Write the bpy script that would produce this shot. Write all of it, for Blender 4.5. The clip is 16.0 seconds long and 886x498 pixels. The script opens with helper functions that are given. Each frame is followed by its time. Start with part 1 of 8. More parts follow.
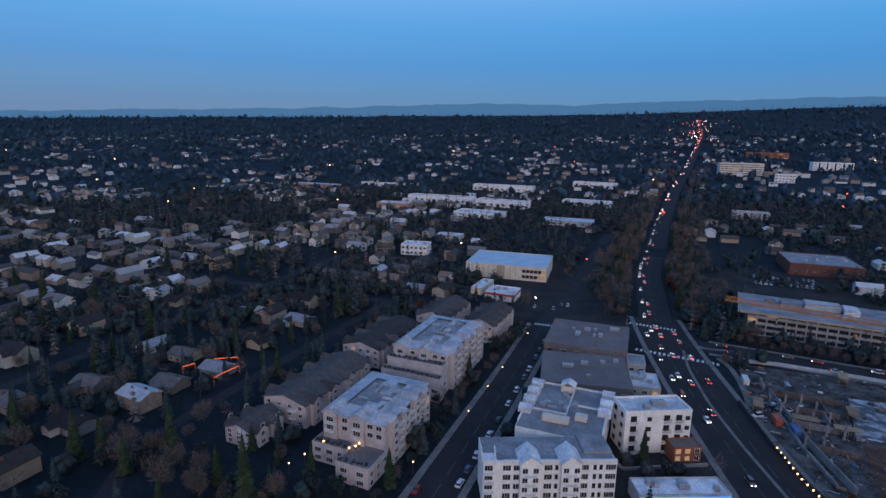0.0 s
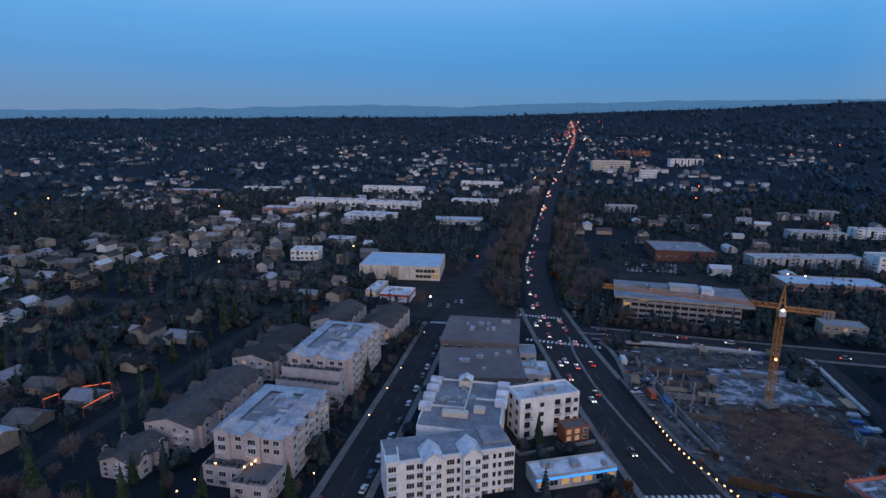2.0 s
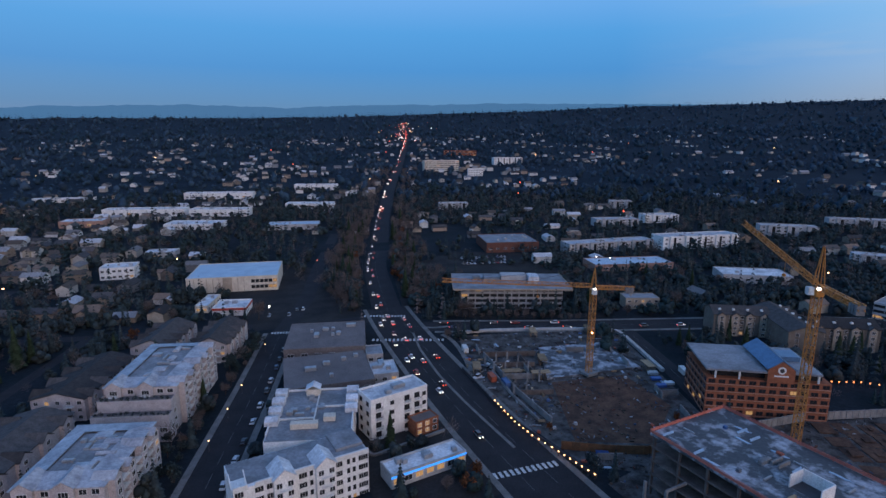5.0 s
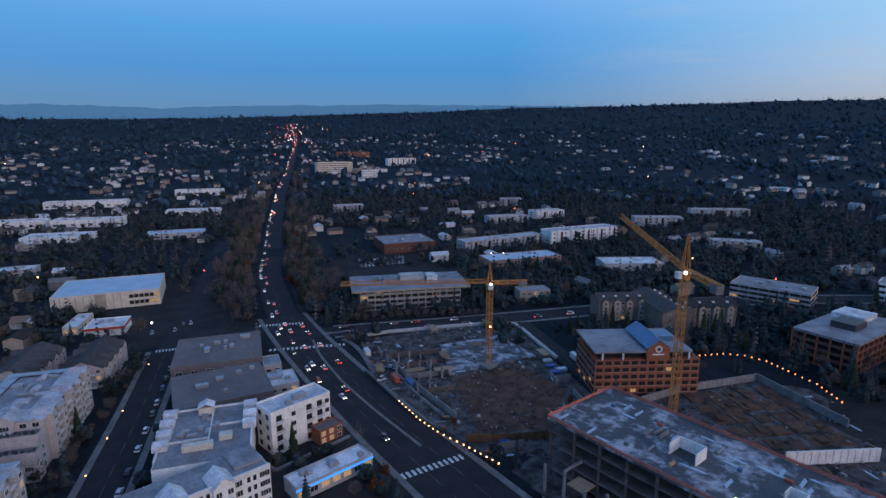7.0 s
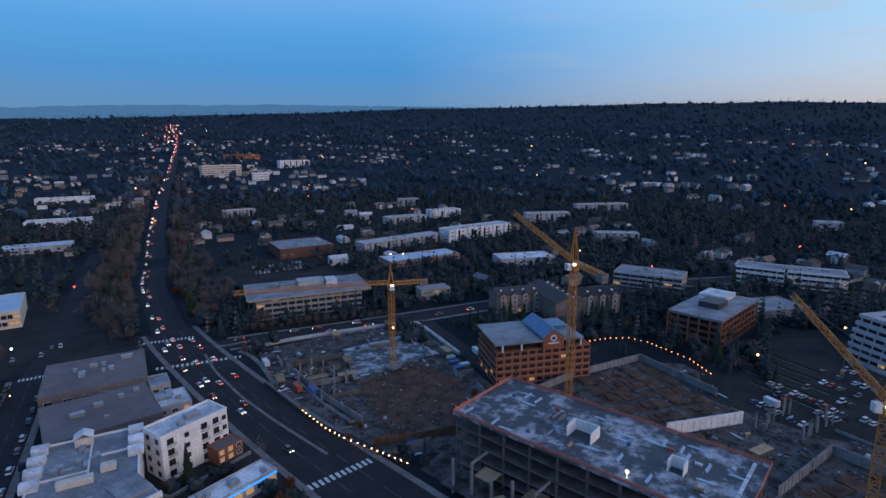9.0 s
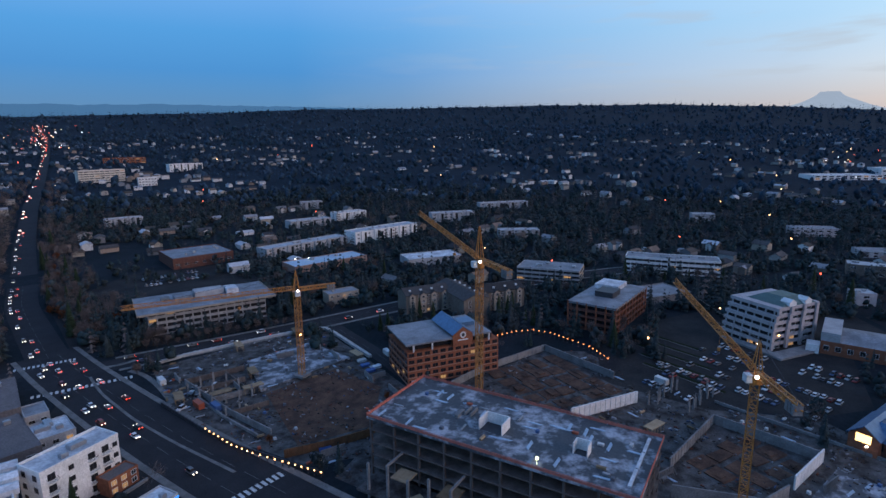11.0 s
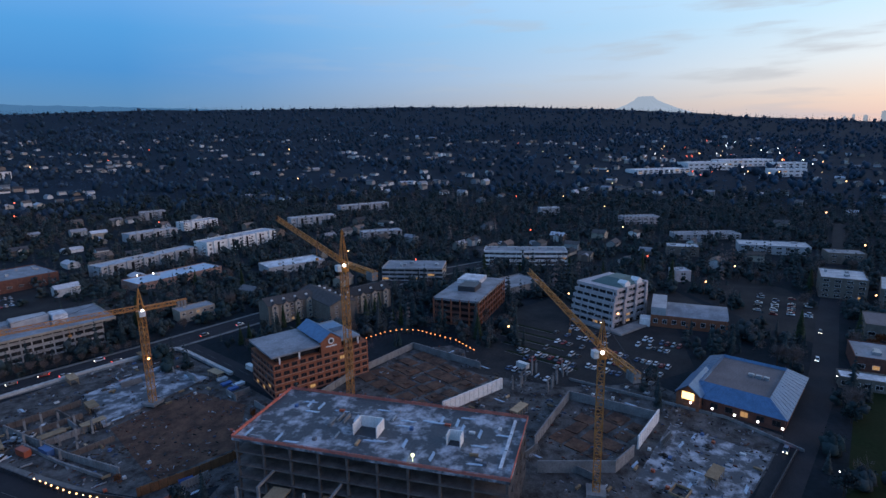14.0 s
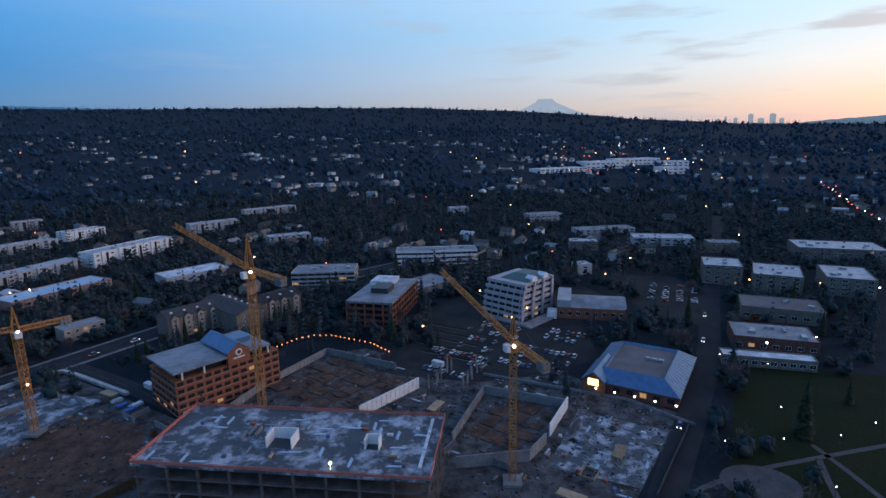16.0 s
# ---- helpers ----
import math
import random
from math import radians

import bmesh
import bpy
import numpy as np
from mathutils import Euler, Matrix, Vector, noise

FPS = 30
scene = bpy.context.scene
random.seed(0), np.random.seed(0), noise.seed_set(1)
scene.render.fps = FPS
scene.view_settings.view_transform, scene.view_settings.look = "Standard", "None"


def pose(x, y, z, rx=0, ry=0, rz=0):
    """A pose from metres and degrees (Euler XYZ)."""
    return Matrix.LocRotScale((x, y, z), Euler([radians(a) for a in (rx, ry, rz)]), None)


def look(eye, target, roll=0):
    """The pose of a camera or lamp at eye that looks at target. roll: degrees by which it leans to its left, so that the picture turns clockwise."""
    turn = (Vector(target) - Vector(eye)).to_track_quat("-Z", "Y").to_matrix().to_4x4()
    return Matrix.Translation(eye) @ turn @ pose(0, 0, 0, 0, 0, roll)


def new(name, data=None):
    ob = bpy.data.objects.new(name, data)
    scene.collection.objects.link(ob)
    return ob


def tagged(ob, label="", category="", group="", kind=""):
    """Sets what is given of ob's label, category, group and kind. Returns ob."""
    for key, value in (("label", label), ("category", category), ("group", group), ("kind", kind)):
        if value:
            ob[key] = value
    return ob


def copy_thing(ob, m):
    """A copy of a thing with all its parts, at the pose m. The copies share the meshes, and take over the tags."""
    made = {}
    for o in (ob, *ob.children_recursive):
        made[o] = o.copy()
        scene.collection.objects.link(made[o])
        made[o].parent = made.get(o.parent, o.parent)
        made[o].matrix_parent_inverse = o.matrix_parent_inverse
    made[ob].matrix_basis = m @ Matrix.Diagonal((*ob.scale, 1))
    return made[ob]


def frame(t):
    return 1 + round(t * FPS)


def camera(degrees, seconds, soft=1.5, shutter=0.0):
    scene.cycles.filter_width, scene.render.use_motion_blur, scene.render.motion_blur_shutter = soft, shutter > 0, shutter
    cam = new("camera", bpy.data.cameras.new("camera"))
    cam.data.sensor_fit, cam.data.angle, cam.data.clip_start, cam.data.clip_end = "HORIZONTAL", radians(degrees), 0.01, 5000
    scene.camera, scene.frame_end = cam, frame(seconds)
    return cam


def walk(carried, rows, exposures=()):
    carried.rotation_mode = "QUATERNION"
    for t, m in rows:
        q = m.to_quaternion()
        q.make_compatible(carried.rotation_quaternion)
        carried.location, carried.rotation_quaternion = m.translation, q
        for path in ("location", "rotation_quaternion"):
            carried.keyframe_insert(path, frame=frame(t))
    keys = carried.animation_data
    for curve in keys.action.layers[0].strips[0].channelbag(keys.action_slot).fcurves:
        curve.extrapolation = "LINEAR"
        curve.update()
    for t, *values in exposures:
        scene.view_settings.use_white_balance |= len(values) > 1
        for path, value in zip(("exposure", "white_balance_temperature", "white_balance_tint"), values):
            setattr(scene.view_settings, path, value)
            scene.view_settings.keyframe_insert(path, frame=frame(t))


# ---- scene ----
cam = camera(78.02, 16.0)
PATH = [
    (0.0, pose(0, 0, 110, 77.769, -0.926, -2.195)),
    (0.5, pose(0, 0, 110, 77.826, -0.791, -5.193)),
    (1.0, pose(0, 0, 110, 77.897, -0.760, -8.125)),
    (1.5, pose(0, 0, 110, 77.951, -0.687, -10.872)),
    (2.0, pose(0, 0, 110, 78.058, -0.613, -13.689)),
    (2.5, pose(0, 0, 110, 78.131, -0.500, -16.548)),
    (3.0, pose(0, 0, 110, 78.146, -0.543, -19.417)),
    (3.5, pose(0, 0, 110, 78.187, -0.452, -22.320)),
    (4.0, pose(0, 0, 110, 78.237, -0.417, -25.155)),
    (4.5, pose(0, 0, 110, 78.290, -0.347, -27.973)),
    (7.0, pose(0, 0, 110, 78.444, 0.062, -41.743)),
    (7.5, pose(0, 0, 110, 78.485, 0.165, -44.436)),
    (8.0, pose(0, 0, 110, 78.478, 0.212, -47.098)),
    (8.5, pose(0, 0, 110, 78.499, 0.264, -49.748)),
    (9.0, pose(0, 0, 110, 78.482, 0.339, -52.503)),
    (11.5, pose(0, 0, 110, 78.519, 0.668, -64.887)),
    (12.0, pose(0, 0, 110, 78.531, 0.764, -67.373)),
    (12.5, pose(0, 0, 110, 78.501, 0.810, -69.818)),
    (13.0, pose(0, 0, 110, 78.495, 0.927, -72.284)),
    (13.5, pose(0, 0, 110, 78.483, 0.967, -74.637)),
    (14.0, pose(0, 0, 110, 78.449, 1.062, -77.042)),
    (14.5, pose(0, 0, 110, 78.440, 1.141, -79.451)),
    (15.0, pose(0, 0, 110, 78.407, 1.204, -81.830)),
    (15.5, pose(0, 0, 110, 78.387, 1.203, -84.145)),
    (16.0, pose(0, 0, 110, 78.368, 1.137, -86.476)),
]
walk(cam, PATH)

# ---- world, sky and sun ----
SUN_AZ = 138.0   # degrees clockwise from +y, where the sun went down
world = bpy.data.worlds.new("dusk_sky")
scene.world = world
world.use_nodes = True
wn, wl = world.node_tree.nodes, world.node_tree.links
wn.clear()


def wnode(kind, **kw):
    n = wn.new(kind)
    for k, v in kw.items():
        if k == "operation":
            n.operation = v
        elif k == "blend_type":
            n.blend_type = v
        elif k == "data_type":
            n.data_type = v
    return n


def ramp(n, stops, smooth=True):
    r = n.color_ramp
    r.interpolation = "EASE" if smooth else "LINEAR"
    while len(r.elements) > 1:
        r.elements.remove(r.elements[0])
    for i, (p, c) in enumerate(stops):
        e = r.elements[0] if i == 0 else r.elements.new(p)
        e.position, e.color = p, (*c, 1)
    return n


tc = wnode("ShaderNodeTexCoord")
sep = wnode("ShaderNodeSeparateXYZ")
wl.new(tc.outputs["Generated"], sep.inputs[0])
cool = ramp(wnode("ShaderNodeValToRGB"), [(0.0, (0.15, 0.25, 0.40)), (0.05, (0.064, 0.24, 0.49)), (0.11, (0.028, 0.25, 0.63)),
                                          (0.17, (0.052, 0.31, 0.72)), (0.26, (0.17, 0.42, 0.86)), (0.6, (0.15, 0.30, 0.68)), (1.0, (0.13, 0.28, 0.66))], False)
warm = ramp(wnode("ShaderNodeValToRGB"), [(0.0, (0.50, 0.46, 0.50)), (0.045, (0.68, 0.61, 0.59)), (0.10, (0.69, 0.79, 0.88)),
                                          (0.17, (0.56, 0.81, 1.0)), (0.28, (0.64, 0.88, 1.08)), (0.6, (0.26, 0.40, 0.70)), (1.0, (0.13, 0.28, 0.66))], False)
wl.new(sep.outputs["Z"], cool.inputs[0])
wl.new(sep.outputs["Z"], warm.inputs[0])
dot = wnode("ShaderNodeVectorMath", operation="DOT_PRODUCT")
dot.inputs[1].default_value = (math.sin(radians(SUN_AZ)), math.cos(radians(SUN_AZ)), 0)
wl.new(tc.outputs["Generated"], dot.inputs[0])
near_sun = ramp(wnode("ShaderNodeValToRGB"), [(0.0, (0, 0, 0)), (0.18, (0.10, 0.10, 0.10)), (0.45, (0.36, 0.36, 0.36)), (0.72, (0.62, 0.62, 0.62)), (0.94, (1, 1, 1))], False)
wl.new(dot.outputs["Value"], near_sun.inputs[0])
blend = wnode("ShaderNodeMix", data_type="RGBA")
wl.new(near_sun.outputs[0], blend.inputs["Factor"])
wl.new(cool.outputs[0], blend.inputs["A"])
wl.new(warm.outputs[0], blend.inputs["B"])
# thin streaks of cloud, mostly towards the glow
cmap = wnode("ShaderNodeMapping")
cmap.inputs["Scale"].default_value = (2.2, 2.2, 17)
wl.new(tc.outputs["Generated"], cmap.inputs[0])
cn = wnode("ShaderNodeTexNoise")
cn.inputs["Scale"].default_value, cn.inputs["Detail"].default_value = 2.3, 7
wl.new(cmap.outputs[0], cn.inputs["Vector"])
cr = ramp(wnode("ShaderNodeValToRGB"), [(0.50, (0, 0, 0)), (0.68, (0.8, 0.8, 0.8))])
wl.new(cn.outputs[0], cr.inputs[0])
cmul = wnode("ShaderNodeMath", operation="MULTIPLY")
wl.new(cr.outputs[0], cmul.inputs[0])
wl.new(near_sun.outputs[0], cmul.inputs[1])
clouds = wnode("ShaderNodeMix", data_type="RGBA")
wl.new(cmul.outputs[0], clouds.inputs["Factor"])
wl.new(blend.outputs["Result"], clouds.inputs["A"])
clouds.inputs["B"].default_value = (0.40, 0.47, 0.58, 1)
# the physical sky of a sun just at the horizon, under the coloured one
sky = wn.new("ShaderNodeTexSky")
sky.sky_type, sky.sun_disc = "NISHITA", False
sky.sun_elevation, sky.sun_rotation = radians(1.0), radians(SUN_AZ)
scaled = wnode("ShaderNodeVectorMath", operation="SCALE")
wl.new(sky.outputs[0], scaled.inputs[0])
scaled.inputs["Scale"].default_value = 0.05
total = wnode("ShaderNodeVectorMath", operation="ADD")
wl.new(clouds.outputs["Result"], total.inputs[0])
wl.new(scaled.outputs[0], total.inputs[1])
bg = wnode("ShaderNodeBackground")
bg.inputs["Strength"].default_value = 1.0
wl.new(total.outputs[0], bg.inputs["Color"])
wout = wnode("ShaderNodeOutputWorld")
wl.new(bg.outputs[0], wout.inputs["Surface"])

sun = new("sun_glow", bpy.data.lights.new("sun_glow", "SUN"))
sun.data.energy, sun.data.angle, sun.data.color = 1.25, radians(50), (1.0, 0.68, 0.58)
_s = Vector((math.sin(radians(SUN_AZ + 44)), math.cos(radians(SUN_AZ + 44)), 0.20))
sun.matrix_world = look(_s * 100, (0, 0, 0))

# ---- materials ----


def mat(name, c1, c2=None, scale=0.3, fine=4.0, rough=0.8, metal=0.0, bump=0.0, rand=0.0, palette=None, spots=0.0, island=0.0, by_island=False, edge=0.14):
    """A weathered surface: two tones in broad patches, fine grain, spread over copies by their random number."""
    m = bpy.data.materials.new(name)
    m.use_nodes = True
    n, l = m.node_tree.nodes, m.node_tree.links
    bsdf = n["Principled BSDF"]
    c2 = c2 or tuple(v * 0.75 for v in c1)
    geo = n.new("ShaderNodeNewGeometry")
    big = n.new("ShaderNodeTexNoise")
    big.inputs["Scale"].default_value, big.inputs["Detail"].default_value, big.inputs["Roughness"].default_value = scale, 6, 0.62
    l.new(geo.outputs["Position"], big.inputs["Vector"])
    r = ramp(n.new("ShaderNodeValToRGB"), [(0.5 - edge - spots * 0.1, (0, 0, 0)), (0.5 + edge - spots * 0.1, (1, 1, 1))], False)
    l.new(big.outputs[0], r.inputs[0])
    mix = n.new("ShaderNodeMix")
    mix.data_type = "RGBA"
    l.new(r.outputs[0], mix.inputs["Factor"])
    mix.inputs["A"].default_value, mix.inputs["B"].default_value = (*c1, 1), (*c2, 1)
    out = mix.outputs["Result"]
    if palette:
        info = n.new("ShaderNodeObjectInfo")
        pr = ramp(n.new("ShaderNodeValToRGB"), [(i / len(palette), c) for i, c in enumerate(palette)], False)
        pr.color_ramp.interpolation = "CONSTANT"
        l.new(geo.outputs["Random Per Island"] if by_island else info.outputs["Random"], pr.inputs[0])
        pm = n.new("ShaderNodeMix")
        pm.data_type, pm.blend_type = "RGBA", "MULTIPLY"
        pm.inputs["Factor"].default_value = 1.0
        l.new(pr.outputs[0], pm.inputs["A"])
        l.new(out, pm.inputs["B"])
        out = pm.outputs["Result"]
    grain = n.new("ShaderNodeTexNoise")
    grain.inputs["Scale"].default_value, grain.inputs["Detail"].default_value = fine, 5
    l.new(geo.outputs["Position"], grain.inputs["Vector"])
    mr = n.new("ShaderNodeMapRange")
    mr.inputs["From Min"].default_value, mr.inputs["From Max"].default_value = 0.3, 0.7
    mr.inputs["To Min"].default_value, mr.inputs["To Max"].default_value = 0.78, 1.18
    l.new(grain.outputs[0], mr.inputs["Value"])
    val = mr.outputs["Result"]
    if rand or island:
        info = n.new("ShaderNodeObjectInfo")
        rr = n.new("ShaderNodeMapRange")
        k = rand or island
        rr.inputs["To Min"].default_value, rr.inputs["To Max"].default_value = 1 - k, 1 + k
        l.new(geo.outputs["Random Per Island"] if island else info.outputs["Random"], rr.inputs["Value"])
        mm = n.new("ShaderNodeMath")
        mm.operation = "MULTIPLY"
        l.new(val, mm.inputs[0])
        l.new(rr.outputs["Result"], mm.inputs[1])
        val = mm.outputs[0]
    sc = n.new("ShaderNodeVectorMath")
    sc.operation = "SCALE"
    l.new(out, sc.inputs[0])
    l.new(val, sc.inputs["Scale"])
    l.new(sc.outputs[0], bsdf.inputs["Base Color"])
    bsdf.inputs["Roughness"].default_value, bsdf.inputs["Metallic"].default_value = rough, metal
    bsdf.inputs["Specular IOR Level"].default_value = 0.08 if rough > 0.78 else 0.4
    if bump:
        b = n.new("ShaderNodeBump")
        b.inputs["Strength"].default_value, b.inputs["Distance"].default_value = bump, 0.3
        l.new(grain.outputs[0], b.inputs["Height"])
        l.new(b.outputs[0], bsdf.inputs["Normal"])
    return m


def emit(name, color, strength):
    m = bpy.data.materials.new(name)
    m.use_nodes = True
    b = m.node_tree.nodes["Principled BSDF"]
    b.inputs["Base Color"].default_value = (0.02, 0.02, 0.02, 1)
    b.inputs["Emission Color"].default_value = (*color, 1)
    b.inputs["Emission Strength"].default_value = strength
    return m


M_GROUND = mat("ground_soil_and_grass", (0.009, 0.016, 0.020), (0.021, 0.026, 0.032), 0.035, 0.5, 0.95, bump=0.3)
# Ground under the far woods, with the blue of distance haze in its colour.
M_UNDERWOOD_HAZE = mat("dark_underwood_ground", (0.009, 0.017, 0.026), (0.016, 0.026, 0.038), 0.012, 0.2, 0.95, bump=0.3)
M_ASPHALT = mat("asphalt", (0.026, 0.027, 0.030), (0.036, 0.036, 0.039), 0.09, 2.0, 0.85)
M_LOT = mat("lot_asphalt", (0.022, 0.023, 0.025), (0.042, 0.040, 0.038), 0.06, 1.0, 0.9)
M_WALK = mat("concrete_pavement", (0.20, 0.195, 0.185), (0.13, 0.13, 0.125), 0.2, 3.0, 0.9)
M_PAINT = mat("road_paint", (0.62, 0.62, 0.60), (0.42, 0.42, 0.40), 0.8, 5, 0.7)
M_LAWN = mat("lawn", (0.010, 0.020, 0.007), (0.018, 0.024, 0.010), 0.05, 0.8, 0.95)
M_PATH = mat("park_path", (0.105, 0.10, 0.095), (0.075, 0.072, 0.07), 0.2, 2, 0.9)
M_WHITE = mat("white_siding", (0.82, 0.81, 0.79), (0.68, 0.67, 0.64), 0.25, 2.5, 0.7)
M_CONDO = mat("pinkish_white_siding", (0.50, 0.455, 0.45), (0.38, 0.34, 0.335), 0.3, 2.5, 0.8)
M_CREAM = mat("cream_siding", (0.66, 0.60, 0.50), (0.52, 0.46, 0.38), 0.25, 2.5, 0.75)
M_GREYW = mat("grey_stucco", (0.45, 0.45, 0.45), (0.34, 0.34, 0.34), 0.2, 2.5, 0.8)
M_TAN = mat("tan_stucco", (0.40, 0.34, 0.27), (0.30, 0.25, 0.20), 0.2, 2.5, 0.8)
M_PINK = mat("pale_brick", (0.42, 0.27, 0.21), (0.32, 0.19, 0.15), 0.5, 4, 0.85)
M_BRICK = mat("red_brick", (0.32, 0.125, 0.07), (0.22, 0.085, 0.05), 0.6, 5, 0.85)
M_BRICKD = mat("dark_brick", (0.17, 0.08, 0.06), (0.11, 0.055, 0.045), 0.6, 5, 0.85)
M_CONC = mat("concrete", (0.27, 0.265, 0.26), (0.17, 0.17, 0.168), 0.18, 2, 0.85)
M_DECK = mat("poured_deck", (0.40, 0.41, 0.44), (0.065, 0.072, 0.08), 0.17, 1.3, 0.7, spots=0.5, edge=0.08)
M_ROOFW = mat("white_membrane_roof", (0.72, 0.74, 0.76), (0.36, 0.37, 0.39), 0.14, 1.2, 0.6)
M_ROOFG = mat("grey_membrane_roof", (0.27, 0.28, 0.30), (0.15, 0.155, 0.165), 0.12, 1.0, 0.7)
M_ROOFT = mat("tan_gravel_roof", (0.20, 0.175, 0.17), (0.145, 0.128, 0.125), 0.07, 1.5, 0.95)
M_ROOFP = mat("pale_grey_metal_roof", (0.46, 0.48, 0.51), (0.26, 0.27, 0.30), 0.22, 1.2, 0.55)
M_ROOFBLUE = mat("pale_blue_roof", (0.42, 0.53, 0.62), (0.32, 0.42, 0.52), 0.1, 1.5, 0.45)
M_METALBLUE = mat("blue_metal_roof", (0.10, 0.20, 0.33), (0.075, 0.15, 0.25), 0.4, 3, 0.35, metal=0.3)
M_SHINGLE = mat("dark_shingles", (0.055, 0.052, 0.052), (0.085, 0.078, 0.075), 0.5, 3, 0.9, bump=0.4, rand=0.35)
# Roof tones past the near streets are raised, partly for distance haze.
M_HROOF = mat("house_shingles", (1, 1, 1), (0.72, 0.72, 0.72), 0.5, 3, 0.9, bump=0.4, rand=0.3,
              palette=[(0.10, 0.095, 0.095), (0.15, 0.135, 0.13), (0.22, 0.215, 0.215), (0.12, 0.10, 0.085), (0.32, 0.32, 0.33), (0.075, 0.075, 0.08), (0.20, 0.15, 0.12), (0.50, 0.51, 0.53)])
M_HWALL = mat("house_siding", (1, 1, 1), (0.8, 0.8, 0.8), 0.4, 3, 0.8, rand=0.15,
              palette=[(0.62, 0.60, 0.56), (0.32, 0.30, 0.26), (0.46, 0.40, 0.32), (0.20, 0.21, 0.22), (0.70, 0.69, 0.66), (0.28, 0.22, 0.17), (0.36, 0.37, 0.36), (0.16, 0.14, 0.12)])
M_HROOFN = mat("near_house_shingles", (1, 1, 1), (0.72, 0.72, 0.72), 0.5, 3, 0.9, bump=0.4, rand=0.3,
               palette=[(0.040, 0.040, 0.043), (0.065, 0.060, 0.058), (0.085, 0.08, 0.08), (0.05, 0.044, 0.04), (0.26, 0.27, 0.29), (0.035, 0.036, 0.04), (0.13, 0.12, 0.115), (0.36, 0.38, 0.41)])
# Far-house palettes: varied paints and shingles, with some haze lightening put in.
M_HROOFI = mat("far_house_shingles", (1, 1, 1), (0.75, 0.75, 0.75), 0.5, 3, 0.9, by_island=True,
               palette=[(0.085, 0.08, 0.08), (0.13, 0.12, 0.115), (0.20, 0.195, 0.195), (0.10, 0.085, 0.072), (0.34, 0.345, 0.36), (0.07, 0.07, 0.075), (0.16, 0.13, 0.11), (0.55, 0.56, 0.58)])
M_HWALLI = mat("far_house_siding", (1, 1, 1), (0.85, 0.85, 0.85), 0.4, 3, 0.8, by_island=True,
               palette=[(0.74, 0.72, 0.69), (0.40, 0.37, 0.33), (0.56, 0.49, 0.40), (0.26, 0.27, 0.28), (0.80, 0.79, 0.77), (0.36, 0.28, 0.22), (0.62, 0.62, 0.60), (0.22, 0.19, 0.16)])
M_LANE = mat("worn_lane_paint", (0.16, 0.16, 0.155), (0.09, 0.09, 0.088), 0.5, 4, 0.85)
M_TRIM = mat("white_trim", (0.72, 0.72, 0.70), (0.6, 0.6, 0.58), 0.6, 3, 0.6)
M_GLASS = mat("dark_window_glass", (0.018, 0.020, 0.024), (0.03, 0.032, 0.036), 0.3, 1, 0.12)
M_DOOR = mat("door_paint", (0.10, 0.06, 0.04), (0.07, 0.04, 0.03), 0.5, 3, 0.6)
M_BARK = mat("bark", (0.075, 0.055, 0.042), (0.05, 0.038, 0.03), 0.8, 5, 0.95)
M_TWIG = mat("bare_twigs", (0.150, 0.118, 0.105), (0.100, 0.085, 0.080), 0.06, 1, 0.95, island=0.35)
M_NEEDLE = mat("conifer_needles", (0.022, 0.036, 0.020), (0.034, 0.048, 0.026), 0.05, 1, 0.9, island=0.4)
M_LEAF = mat("dark_leaves", (0.024, 0.043, 0.044), (0.043, 0.053, 0.055), 0.03, 1, 0.85, island=0.4)
M_RUST = mat("autumn_leaves", (0.14, 0.05, 0.022), (0.10, 0.045, 0.022), 0.1, 1, 0.85, island=0.4)
# Bluer foliage for distant woods: atmospheric haze put into the base colour.
M_WOODS_HAZE = mat("far_woods_foliage", (0.020, 0.046, 0.068), (0.042, 0.068, 0.098), 0.006, 0.05, 0.95, island=0.4)
M_CRANE = mat("yellow_crane_paint", (0.55, 0.23, 0.05), (0.36, 0.15, 0.04), 0.5, 4, 0.55)
M_STEEL = mat("galvanised_steel", (0.42, 0.43, 0.44), (0.32, 0.33, 0.34), 0.5, 3, 0.45, metal=0.5)
M_DARKM = mat("dark_metal", (0.05, 0.05, 0.055), (0.035, 0.035, 0.04), 0.6, 3, 0.5)
M_MUD = mat("site_mud", (0.140, 0.080, 0.055), (0.058, 0.038, 0.031), 0.16, 1.2, 0.95, bump=0.5)
M_RUBBLE = mat("site_gravel", (0.13, 0.125, 0.12), (0.030, 0.027, 0.026), 0.16, 1.4, 0.95, bump=0.5)
M_LUMBER = mat("sawn_lumber", (0.36, 0.26, 0.16), (0.26, 0.18, 0.11), 0.5, 4, 0.85, rand=0.4)
M_TARP = mat("site_sheeting", (1, 1, 1), (0.8, 0.8, 0.8), 0.5, 3, 0.6, rand=0.2,
             palette=[(0.08, 0.16, 0.34), (0.55, 0.56, 0.57), (0.42, 0.10, 0.05), (0.30, 0.31, 0.33), (0.62, 0.62, 0.60), (0.10, 0.11, 0.13)])
M_RAW = mat("raw_site_concrete", (0.17, 0.145, 0.13), (0.095, 0.08, 0.075), 0.25, 2, 0.9)
M_DIMTAN = mat("dim_tan_siding", (0.21, 0.18, 0.15), (0.15, 0.125, 0.105), 0.3, 2.5, 0.85)
M_RED = mat("red_sign_paint", (0.50, 0.06, 0.04), (0.38, 0.05, 0.035), 0.4, 4, 0.5)
M_NET = mat("faded_safety_net", (0.56, 0.18, 0.13), (0.42, 0.13, 0.10), 0.4, 4, 0.8)
